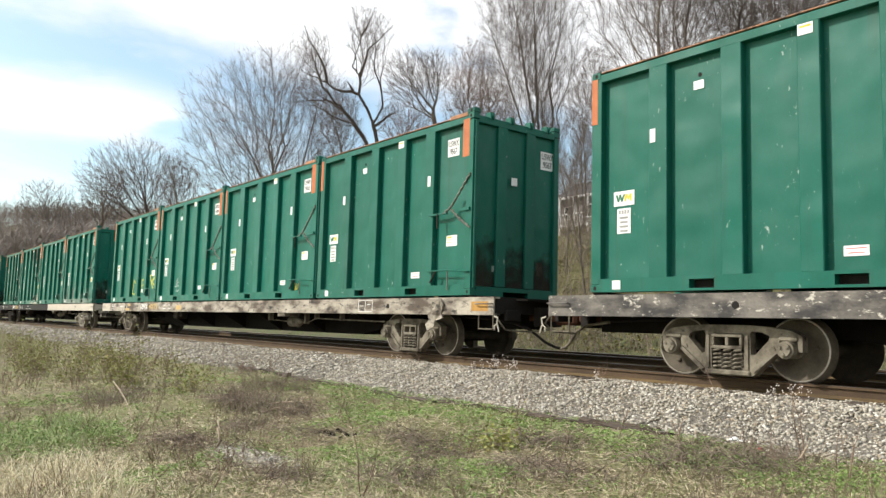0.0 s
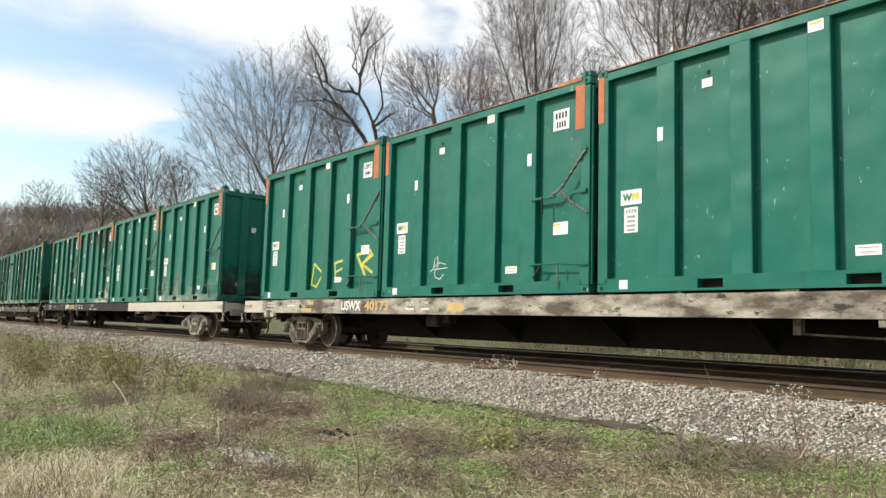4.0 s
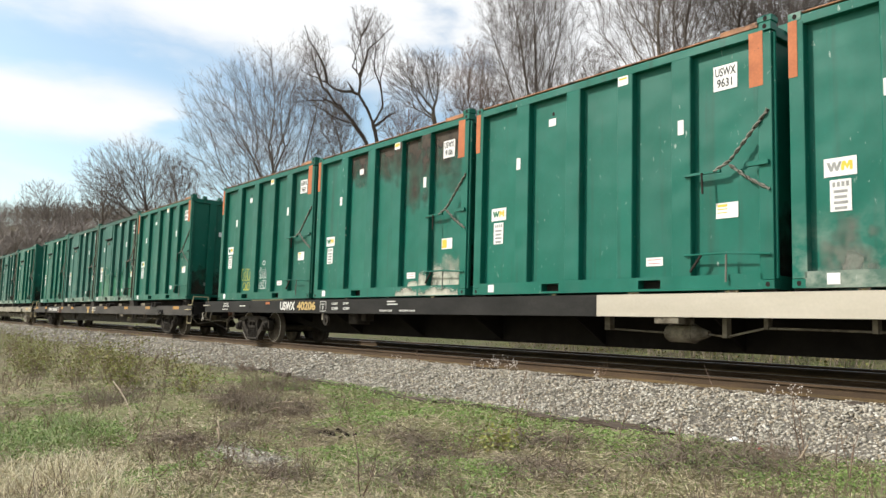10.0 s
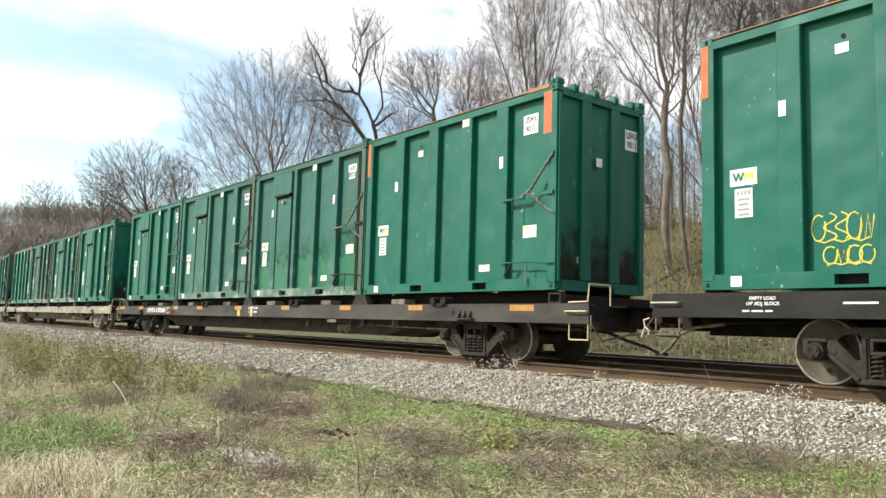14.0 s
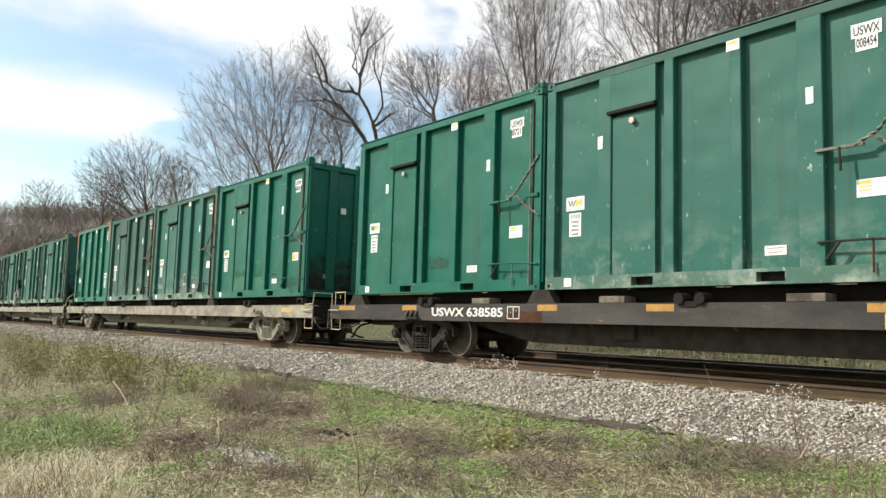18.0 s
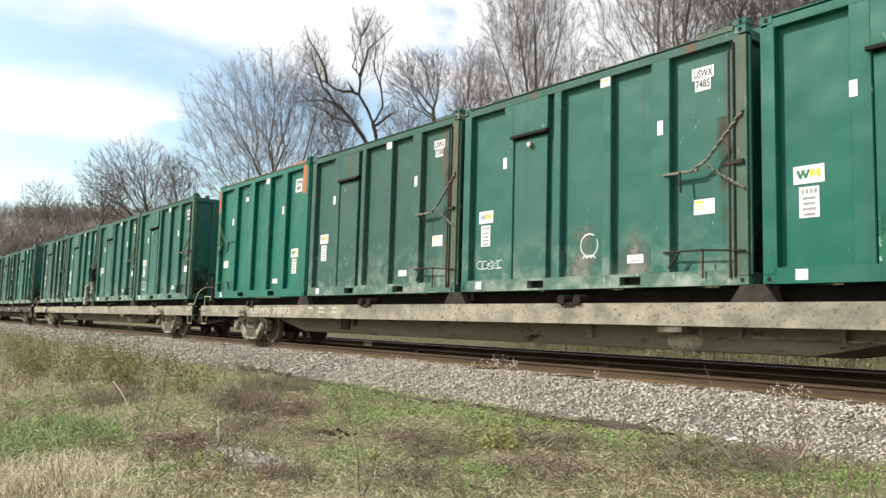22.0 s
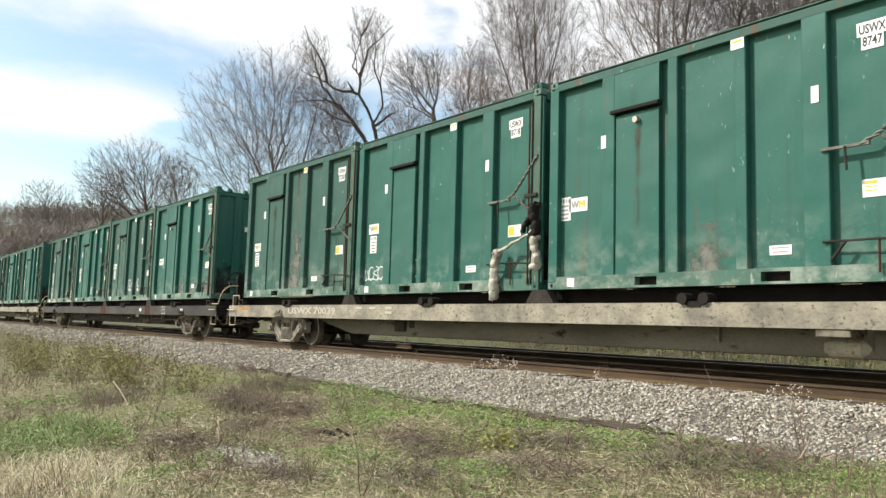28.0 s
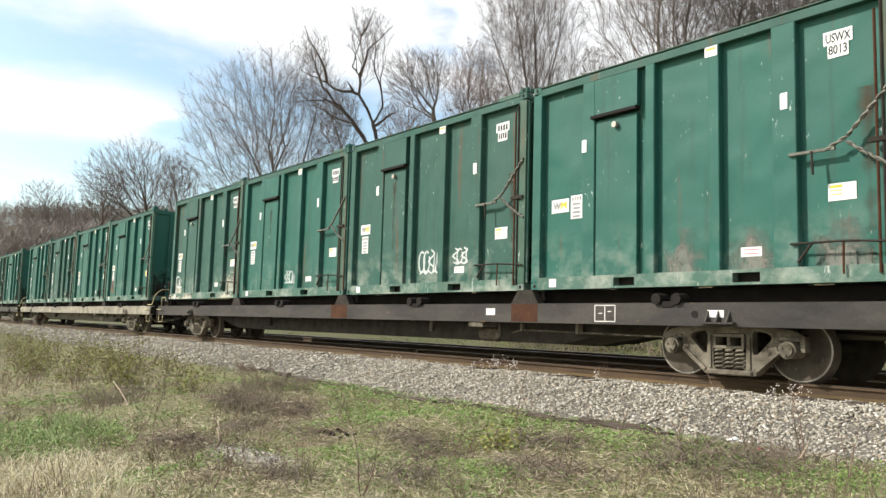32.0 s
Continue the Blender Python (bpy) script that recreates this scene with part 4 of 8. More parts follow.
def bogie(car, x, mat):
    b = part("bogie", tinted("b_frame", mat, m_side_frame), None, car, "cast steel bogie side frame", pose(x, 0, 0))
    part("side_frame", tinted("b_frame", mat, m_side_frame), None, b, "", pose(0, 0, 0, 0, 0, 180))
    for dx in (-0.155, 0.0, 0.155):
        part("coil_spring", tinted("b_spring", mat, m_spring), None, b, "steel coil spring", pose(dx, -1.02, 0))
    part("bolster", tinted("b_bolster", mat, lambda: boxes((-0.23, 0.23, -1.09, 1.09, 0.565, 0.615), (-0.23, 0.23, -1.09, 1.09, 0.405, 0.45), (-0.23, -0.19, -1.09, 1.09, 0.452, 0.563), (0.19, 0.23, -1.09, 1.09, 0.452, 0.563), (-0.025, 0.025, -1.085, 1.085, 0.452, 0.563), bevel=0.006)), None, b)
    part("brake_beam", tinted("b_beam", DARK_STEEL, lambda: boxes((-0.45, -0.38, -0.75, 0.75, 0.30, 0.40), (0.38, 0.45, -0.75, 0.75, 0.30, 0.40), (-0.3, 0.3, -0.25, 0.25, 0.6, 0.8))), None, b)
    for sx in (-0.864, 0.864):
        for sy in (0, 180):
            part("axle_bearing", tinted("b_bearing", mat, m_bearing), None, b, "", pose(sx, 0, 0.425, 0, 0, sy))
        w = part("wheelset", wheel_mesh(), None, b, "pair of worn steel wheels on an axle", pose(sx, 0, 0.425))
        WHEELS.append((w, sx))


CARS = []


def along(bm, outline, x0, x1):
    """Extrudes an outline of (y, z) from x0 to x1."""
    a = [bm.verts.new((x0, y, z)) for y, z in outline]
    b = [bm.verts.new((x1, y, z)) for y, z in outline]
    bm.faces.new(a)
    bm.faces.new(list(reversed(b)))
    for i in range(len(a)):
        k = (i + 1) % len(a)
        bm.faces.new((a[i], b[i], b[k], a[k]))
    bmesh.ops.recalc_face_normals(bm, faces=bm.faces)
    return bm


def flatcar(x, style, sill, bogie_mat, label, raised, seats, split=None, brake=True):
    """A long steel flatcar. style: flush (deep channel sill) or raised (pedestals, fish-belly sill and end platforms).
    seats: the x of the container joints; split: where the near sill's paint changes to black."""
    car = thing("flatcar", label, "flatcar", "flatcars of the train")
    s0, s1 = (0.83, 1.165) if style == "flush" else (0.705, 1.035)
    yn = SILL_Y
    mats = SILLS[sill]
    chan = [(yn, s0), (yn + 0.16, s0), (yn + 0.16, s0 + 0.03), (yn + 0.03, s0 + 0.03), (yn + 0.03, s1 - 0.03), (yn + 0.16, s1 - 0.03), (yn + 0.16, s1), (yn, s1)]
    if split is None:
        part("side_sill", along(bmesh.new(), chan, -HALF, HALF), mats, car)
    else:
        part("side_sill", along(bmesh.new(), chan, split, HALF), mats, car, "cream painted sill")
        part("side_sill", along(bmesh.new(), chan, -HALF, split - 0.001), SILLS["black"], car, "black painted sill")
    part("side_sill", along(bmesh.new(), [(-y, z) for y, z in chan], -HALF, HALF), mats, car)
    part("deck", boxes((-HALF + 0.02, HALF - 0.02, yn + 0.165, -yn - 0.165, s1 - 0.10, s1 - 0.03)), DUSTY_DARK if style == "flush" else RUST, car)
    # centre sill, deeper between the bogies
    bm = bmesh.new()
    prism(bm, [(-HALF + 0.3, s1 - 0.12), (-HALF + 0.3, 0.58), (-8.6, 0.58), (-7.0, 0.33), (7.0, 0.33), (8.6, 0.58), (HALF - 0.3, 0.58), (HALF - 0.3, s1 - 0.12)], -0.30, 0.30)
    part("centre_sill", bm, SOOT_SHADE if style == "flush" else GRIME, car)
    if style == "raised":
        for y in (-0.95, 0.93):
            bm = prism(bmesh.new(), [(-8.3, s0 + 0.02), (-7.9, 0.62), (-6.6, 0.36), (6.9, 0.36), (8.2, 0.62), (8.6, s0 + 0.02)], y, y + 0.02)
            part("side_girder", bm, GRIME if sill == "beige" else DUSTY_DARK, car, "grimy fish-belly girder plate")
    for i in range(7):
        xx = -7.8 + i * 2.6
        low = 0.36 if abs(xx) < 6.8 else 0.60
        part("cross_bearer", along(bmesh.new(), [(yn + 0.1, s1 - 0.11), (-yn - 0.1, s1 - 0.11), (-yn - 0.1, s0 + 0.06), (0.31, low), (-0.31, low), (yn + 0.1, s0 + 0.06)], xx, xx + 0.03), SOOT_SHADE if style == "flush" else GRIME, car)
    for sx in (-1, 1):
        e = sx * HALF
        part("end_sill", boxes((min(e, e - sx * 0.10), max(e, e - sx * 0.10), yn + 0.07, -yn - 0.07, s0 + 0.035, s1 - 0.034)), mats if sill == "cream" and sx > 0 else DARK_STEEL, car)
        cp = bmesh.new()
        a, b = e - sx * 0.6, e + sx * 0.42
        box(cp, min(a, b), max(a, b), -0.10, 0.10, 0.74, 0.94, bevel=0.02)
        box(cp, min(b, b + sx * 0.32), max(b, b + sx * 0.32), -0.17, 0.17, 0.68, 1.0, bevel=0.05)
        pale = (sill == "cream" and sx > 0) or (sill == "weathered" and sx < 0)
        part("coupler", cp, SILLS["cream"] if pale else RUST, car, "knuckle coupler")
        part("draft_box", boxes((min(e, e + sx * 0.2), max(e, e + sx * 0.2), -0.3, 0.3, 0.64, 1.02), bevel=0.02), DUST_PALE if pale else DARK_STEEL, car)
        part("brake_hose", rods([(e - sx * 0.75, -0.62, s0 - 0.08), (e - sx * 0.2, -0.55, s0 - 0.14), (e + sx * 0.12, -0.48, s0 - 0.26), (e + sx * 0.38, -0.36, 0.36), (e + sx * 0.58, -0.28, 0.27), (e + sx * 0.72, -0.24, 0.25)], 0.026, 8), DARK_STEEL if sx > 0 or style == "raised" else DUST, car, "rubber brake hose")
        part("end_plate", boxes((min(e + sx * 0.004, e + sx * 0.30), max(e + sx * 0.004, e + sx * 0.30), -0.75, 0.75, s1 - 0.055, s1 - 0.02)), SOOT_SHADE, car)
        part("end_bracket", boxes((min(e + sx * 0.004, e + sx * 0.09), max(e + sx * 0.004, e + sx * 0.09), yn + 0.25, yn + 0.62, s0 - 0.10, s0 + 0.10), bevel=0.015), DUST_PALE if pale else DARK_STEEL, car)
        part("train_pipe", rods([(e - sx * 2.2, -0.52, s0 - 0.02), (e - sx * 0.75, -0.62, s0 - 0.07)], 0.02), DARK_STEEL, car)
        part("uncoupling_lever", rods([(e - sx * 0.02, yn + 0.05, s0 + 0.03), (e + sx * 0.12, yn + 0.05, s0 - 0.13), (e + sx * 0.10, yn + 0.22, s0 - 0.27), (e + sx * 0.14, -0.5, 0.54), (e + sx * 0.45, -0.2, 0.60)], 0.015), DUST, car)
        if style == "flush":
            part("release_handle", rods([(e + sx * 0.04, yn - 0.02, s0 - 0.02), (e + sx * 0.14, yn - 0.02, s0 - 0.05), (e + sx * 0.12, yn - 0.02, s0 - 0.15), (e + sx * 0.05, yn - 0.02, s0 - 0.20), (e + sx * 0.06, yn - 0.02, s0 - 0.27)], 0.013), SILLS["cream"], car)
            part("release_handle", rods([(e + sx * 0.12, yn - 0.02, s0 - 0.15), (e + sx * 0.18, yn - 0.02, s0 - 0.30)], 0.013), SILLS["cream"], car)
        else:
            part("release_handle", rods([(e + sx * 0.06, yn - 0.01, s0 + 0.14), (e + sx * 0.06, yn - 0.02, s0 - 0.24)], 0.014), DUST, car)
        # corner step under the sill
        q = e - sx * 0.24
        part("sill_step", rods([(q - 0.20, yn + 0.03, s0 + 0.02), (q - 0.20, yn + 0.03, s0 - 0.26), (q + 0.20, yn + 0.03, s0 - 0.26), (q + 0.20, yn + 0.03, s0 + 0.02)], 0.012),
             DUST if style == "flush" else YELLOW, car, "steel corner step")
        part("grab_iron", rods([(q - 0.22, yn + 0.0, s1 - 0.13), (q - 0.22, yn - 0.06, s1 - 0.13), (q + 0.22, yn - 0.06, s1 - 0.13), (q + 0.22, yn + 0.0, s1 - 0.13)], 0.013),
             mats if style == "flush" else YELLOW, car)
        bogie(car, (10.22 if sx > 0 else -9.98) if style == "flush" else (10.07 if sx > 0 else -9.72), DUSTY_DARK if sill == "cream" and sx < 0 else bogie_mat)
        # black disc painted as the shade inside the sill's jacking hole
        hole = bmesh.new()
        prism(hole, [(sx * 9.7 + 0.055 * math.cos(i * 0.628), (s0 + s1) / 2 + 0.055 * math.sin(i * 0.628)) for i in range(10)], yn - 0.003, yn + 0.01)
        part("jacking_hole", hole, DARK_STEEL, car)
    # brake gear below the near sill
    dz = s0 - 0.83
    cyl_bm = bmesh.new()
    cb = 4.35 if style == "flush" else 4.78
    cyl(cyl_bm, (cb, yn + 0.45, 0.60 + dz), (cb + 0.38, yn + 0.45, 0.60 + dz), 0.135, n=18)
    cyl(cyl_bm, (cb + 0.38, yn + 0.45, 0.60 + dz), (cb + 0.41, yn + 0.45, 0.60 + dz), 0.145, n=18)
    cyl(cyl_bm, (cb + 0.41, yn + 0.45, 0.60 + dz), (cb + 0.64, yn + 0.45, 0.60 + dz), 0.13, 0.045, n=18)
    cyl(cyl_bm, (cb - 0.05, yn + 0.45, 0.60 + dz), (cb, yn + 0.45, 0.60 + dz), 0.11, n=18)
    cyl(cyl_bm, (cb - 1.2, yn + 0.43, 0.64 + dz), (cb, yn + 0.45, 0.60 + dz), 0.014, n=6)
    part("brake_cylinder", cyl_bm, DUST if style == "flush" or sill != "beige" else SILLS["beige"], car, "dusty brake cylinder")
    part("cylinder_bracket", boxes((cb, cb + 0.42, yn + 0.02, yn + 0.42, s0 - 0.10, s0 - 0.002), bevel=0.01), DUST, car)
    part("brake_rod", rods([(4.9, yn + 0.45, 0.60 + dz), (5.3, yn + 0.42, 0.57 + dz), (5.9, yn + 0.35, 0.70 + dz), (9.3, yn + 0.2, 0.66 + dz)], 0.016), DUST, car)
    for a, b, c, d in ((3.2, 3.3, 0.3, 0.62), (5.25, 5.32, 0.36, 0.55), (5.9, 5.96, 0.3, 0.68), (7.3, 7.36, 0.22, 0.66), (4.5, 4.7, 0.4, 0.70)):
        part("brake_bracket", boxes((a, b, yn + c, yn + c + 0.12, d + dz, s0 + 0.02)), DUST, car)
    part("valve_box", boxes((-4.7, -4.3, yn + 0.3, yn + 0.7, 0.58 + dz, s0 + 0.02), bevel=0.03), DUSTY_DARK, car)
    part("valve_box", boxes((-4.2, -4.0, yn + 0.35, yn + 0.6, 0.66 + dz, s0 + 0.02), bevel=0.02), DUSTY_DARK, car)
    if style == "raised":
        # added near-black beams, so the gap below the containers reads as deep shade
        for sy in (1, -1):
            part("deck_stringer", boxes((-HALF + 0.9, HALF - 0.95, min(sy * (yn + 0.36), sy * (yn + 0.46)), max(sy * (yn + 0.36), sy * (yn + 0.46)), s1 - 0.03, raised - 0.012)), SOOT_SHADE, car)
        for xx in seats:
            for sy in (1, -1):
                if xx > 12 or (xx < -12 and x != TRAIN[3][0]):
                    continue
                bm = bmesh.new()
                w = 0.34 if abs(xx) < 12 else 0.16
                prism(bm, [(xx - w, s1), (xx + w, s1), (xx + w * 0.5, raised), (xx - w * 0.5, raised)], sy * (yn + 0.04), sy * (yn + 0.20))
                part("pedestal", bm, DUSTY_DARK, car, "dark steel container pedestal")
        for xx in (9.25, 3.1, -3.1, -9.25):
            bm = bmesh.new()
            for dx in (-0.17, 0.17):
                cyl(bm, (xx + dx, yn - 0.05, s1 + 0.055), (xx + dx, yn + 0.18, s1 + 0.055), 0.085, n=8)
            prism(bm, [(xx - 0.16, s1 + 0.02), (xx + 0.16, s1 + 0.02), (xx + 0.10, s1 - 0.06), (xx - 0.10, s1 - 0.06)], yn - 0.02, yn + 0.1)
            part("tie_down", bm, DARK_STEEL, car, "folding tie-down casting")
        for xb in (10.07, -9.72):
            for dx in (-0.16, 0.0, 0.16):
                bm = along(bmesh.new(), [(yn + 0.001, s0 + 0.06), (yn - 0.09, s0 + 0.06), (yn + 0.001, s0 + 0.22)], xb + dx - 0.012, xb + dx + 0.012)
                part("gusset", bm, mats, car)
            part("gusset_plate", boxes((xb - 0.26, xb + 0.26, yn - 0.10, yn - 0.001, s0 + 0.035, s0 + 0.059)), mats, car)
        if x == TRAIN[3][0]:
            for xx in seats[1:4]:
                for dx in (-1.56, 1.54):
                    part("bearing_block", boxes((xx + dx - 0.25, xx + dx + 0.25, yn + 0.03, yn + 0.33, s1 + 0.002, s1 + 0.11), bevel=0.008), DUST, car)
        e = HALF
        if not brake:
            part("end_rail", rods([(e - 0.46, yn + 0.03, s1 + 0.02), (e - 0.05, yn + 0.03, s1 + 0.03), (e - 0.04, yn + 0.06, s1 + 0.31), (e - 0.04, yn + 0.58, s1 + 0.31), (e - 0.04, yn + 0.58, s1 - 0.06)], 0.013, 8), YELLOW, car, "pale yellow grab rail")
        part("end_rail", rods([(-e + 0.55, yn + 0.08, s1), (-e + 0.55, yn + 0.08, s1 + 0.30), (-e + 0.1, yn + 0.08, s1 + 0.30), (-e + 0.1, yn + 0.08, s1)], 0.013), YELLOW, car, "pale yellow grab rail")
        part("end_beam", along(bmesh.new(), [(yn + 0.15, s1 - 0.02), (-yn - 0.15, s1 - 0.02), (-yn - 0.15, s1 + 0.16), (yn + 0.15, s1 + 0.16)], e - 0.9, e - 0.66), DARK_STEEL, car)
        part("tube_end", boxes((e - 0.92, e - 0.64, yn + 0.03, yn + 0.16, s1 + 0.002, s1 + 0.03), (e - 0.92, e - 0.64, yn + 0.03, yn + 0.16, s1 + 0.155, s1 + 0.182), (e - 0.92, e - 0.89, yn + 0.03, yn + 0.16, s1 + 0.03, s1 + 0.155), (e - 0.67, e - 0.64, yn + 0.03, yn + 0.16, s1 + 0.03, s1 + 0.155)), DUSTY_DARK, car, "open end of a square steel tube")
        if x != TRAIN[3][0]:
            q0 = -e + 0.64
            part("tube_end", boxes((q0, q0 + 0.28, yn + 0.03, yn + 0.16, s1 + 0.002, s1 + 0.03), (q0, q0 + 0.28, yn + 0.03, yn + 0.16, s1 + 0.155, s1 + 0.182), (q0, q0 + 0.03, yn + 0.03, yn + 0.16, s1 + 0.03, s1 + 0.155), (q0 + 0.25, q0 + 0.28, yn + 0.03, yn + 0.16, s1 + 0.03, s1 + 0.155)), DUSTY_DARK, car, "open end of a square steel tube")
            part("end_beam", along(bmesh.new(), [(yn + 0.165, s1 - 0.02), (-yn - 0.15, s1 - 0.02), (-yn - 0.15, s1 + 0.18), (yn + 0.165, s1 + 0.18)], q0, q0 + 0.28), DARK_STEEL, car)
        if brake:
            # brake stand with its hand wheel on the leading end
            bm = along(bmesh.new(), [(-0.66, s1 - 0.04), (-0.44, s1 - 0.04), (-0.47, s1 + 0.40), (-0.52, s1 + 0.78), (-0.47, s1 + 0.92), (-0.52, s1 + 1.02), (-0.60, s1 + 1.0), (-0.63, s1 + 0.82), (-0.60, s1 + 0.4)], e - 0.20, e - 0.06)
            cyl(bm, (e - 0.27, -0.55, s1 + 0.90), (e - 0.02, -0.55, s1 + 0.90), 0.085, n=14)
            cyl(bm, (e - 0.12, -0.42, s1 - 0.03), (e - 0.12, -0.46, s1 + 0.85), 0.022, n=6)
            st = part("brake_stand", bm, DARK_STEEL, car, "black hand brake stand")
            wheel = bmesh.new()
            ring = [Vector((e - 0.32, -0.54 + 0.25 * math.cos(i * math.pi / 8), s1 + 0.86 + 0.25 * math.sin(i * math.pi / 8))) for i in range(17)]
            for p, q in zip(ring[:-1], ring[1:]):
                cyl(wheel, p, q, 0.02, n=6)
            for i in range(0, 16, 4):
                cyl(wheel, ring[i], (e - 0.30, -0.54, s1 + 0.86), 0.014, n=5)
            part("hand_wheel", wheel, DARK_STEEL, st, "black brake hand wheel")
            part("platform_rail", rods([(e - 0.75, yn + 0.10, s1 + 0.06), (e - 0.10, yn + 0.10, s1 + 0.06), (e - 0.03, yn + 0.14, s1 + 0.30), (e + 0.0, yn + 0.18, s1 + 0.44), (e + 0.03, yn + 0.28, s1 + 0.56), (e + 0.0, yn + 0.42, s1 + 0.64), (e - 0.02, -0.62, s1 + 0.66)], 0.017, 8), YELLOW, car, "bent yellow hand rail")
    CARS.append((car, x))
    return car


#   car: centre, style, sill paint, bogie paint, lead container front, pitch, container (paint, kind, number) x 4
TRAIN = [
    (70.75, "flush", "patchy", DUST, 83.07, 6.2, [(0, "capped", ""), (0, "capped", ""), (1, "capped", ""), (1, "capped", "")]),
    (43.11, "flush", "weathered", DUST, 55.44, 6.2, [(1, "capped", "9567"), (0, "capped", "9450"), (0, "capped", ""), (0, "capped", "9444")]),
    (15.18, "flush", "cream", DUST_PALE, 27.60, 6.255, [(5, "capped", "8863"), (0, "capped", "9631"), (0, "capped", "9106"), (1, "capped", "9620")]),
    (-12.30, "raised", "dark", DUSTY_DARK, -0.01, 6.15, [(1, "capped", "9011"), (2, "hatch", "8823"), (2, "hatch", "008454"), (1, "hatch", "8721")]),
    (-39.45, "raised", "beige", DUST_PALE, -27.05, 6.22, [(1, "hatch", "8589"), (2, "hatch", "7485"), (3, "hatch", "7358"), (0, "turned", "8891")]),
    (-66.50, "raised", "beige", DUST_PALE, -54.05, 6.25, [(2, "hatch", "008429"), (2, "hatch", "8747"), (2, "hatch", "8718"), (3, "hatch", "7558")]),
    (-93.78, "raised", "dark", DUST, -81.40, 6.2, [(2, "hatch", "8013"), (3, "hatch", ""), (2, "hatch", ""), (3, "hatch", "")]),
    (-121.0, "raised", "beige", DUST, -108.50, 6.2, [(2, "hatch", ""), (2, "hatch", ""), (3, "hatch", ""), (2, "hatch", "")]),
    (-148.3, "raised", "dark", DUST, -135.80, 6.2, [(2, "hatch", ""), (3, "hatch", ""), (2, "hatch", ""), (2, "hatch", "")]),
]
LOADED = []
SILL_WORDS = {"patchy": "black and grey flaking sill", "weathered": "pale weathered sill", "cream": "cream front and black rear sill", "dark": "dark grey sill", "beige": "dusty beige sill"}
for ci, (cx, style, sill, bmat, fx, pitch, load) in enumerate(TRAIN):
    base = 1.212 if style == "flush" else 1.275
    joints = [fx - cx + 0.0 - 0.2] + [fx - cx - i * pitch + 0.09 for i in (1, 2, 3)] + [fx - cx - 3 * pitch - CL + 0.2]
    car = flatcar(cx, style, sill, bmat, f"long steel {'container' if style == 'raised' else 'flush-deck'} flatcar with {SILL_WORDS[sill]}", base - 0.003, joints,
                  3.28 if sill == "cream" else None, ci >= 5)
    if style == "flush":
        for i in range(4):
            for dx in (0.15, CL - 0.15):
                xb = fx - i * pitch - dx - cx
                part("bearer_pad", boxes((xb - 0.15, xb + 0.15, SILL_Y + 0.17, -SILL_Y - 0.17, 1.13, base - 0.002)), DARK_STEEL, car)
    LOADED.append((car, []))
    for i, (paint, kind, number) in enumerate(load):
        LOADED[-1][1].append(container(car, paint, kind, number, fx - i * pitch, base, ci * 10 + i, bool(number)))


# ---------------------------------------------------------------- markings on the train
def stroke(bm, pts, w, y):
    """A flat painted stroke of width w through (x, z) points, one joined ribbon."""
    p = [Vector(q) for i, q in enumerate(pts) if i == 0 or (Vector(q) - Vector(pts[i - 1])).length > 1e-4]
    if len(p) < 2:
        return
    p[0] = p[0] + (p[0] - p[1]).normalized() * w * 0.3
    p[-1] = p[-1] + (p[-1] - p[-2]).normalized() * w * 0.3
    rows = []
    for i, q in enumerate(p):
        a, b = p[max(0, i - 1)], p[min(len(p) - 1, i + 1)]
        d = (b - a) if (b - a).length > 1e-5 else Vector((1, 0))
        d.normalize()
        n = Vector((-d.y, d.x)) * w / 2
        if 0 < i < len(p) - 1:
            c = abs((p[i] - p[i - 1]).normalized().dot(d))
            n /= max(0.55, c)
        rows.append([bm.verts.new((q.x + n.x, yy, q.y + n.y)) for yy in (y, y - 0.002)] + [bm.verts.new((q.x - n.x, yy, q.y - n.y)) for yy in (y - 0.002, y)])
    for a, b in zip(rows[:-1], rows[1:]):
        for k in range(4):
            bm.faces.new((a[k], a[(k + 1) % 4], b[(k + 1) % 4], b[k]))
    bm.faces.new(rows[0])
    bm.faces.new(list(reversed(rows[-1])))
    bmesh.ops.recalc_face_normals(bm, faces=bm.faces)


def graffiti(c, strokes, box_, w, mat, label, y=-CW / 2 + 0.107):
    """Painted strokes, in 0..1 of a box (x0, x1, z0, z1) in the container's metres from its rear."""
    x0, x1, z0, z1 = box_
    bm = bmesh.new()
    for i, s_ in enumerate(strokes):
        stroke(bm, [(x0 + (x1 - x0) * a - FRONT, z0 + (z1 - z0) * b) for a, b in s_], w, y - 0.0004 * i)
    return part("graffiti", bm, mat, c, label)


def scribble(c, x0, x1, z0, z1, seed, mat, label, w=0.022, count=4):
    """A looping tag that cannot be read."""
    rng = random.Random(seed)
    st = []
    for i in range(count):
        cx, ww = (i + 0.5) / count, 0.62 / count
        k = rng.randint(0, 2)
        n = 12
        if k == 0:
            st.append([(cx + ww * math.cos(t * 6.28 / n + 1), 0.5 + 0.42 * math.sin(t * 6.28 / n + 1)) for t in range(n)])
        elif k == 1:
            st.append([(cx - ww + 2 * ww * t / 5, 0.08 + 0.84 * (t % 2) * rng.uniform(0.7, 1)) for t in range(6)])
        else:
            st.append([(cx + ww * (0.9 * math.sin(t * 0.8)), 0.95 - 0.9 * t / n) for t in range(n)])
    st.append([(0.05 + 0.9 * t / 6, 0.02 + 0.10 * ((t + seed) % 2)) for t in range(7)])
    return graffiti(c, st, (x0, x1, z0, z1), w, mat, label)


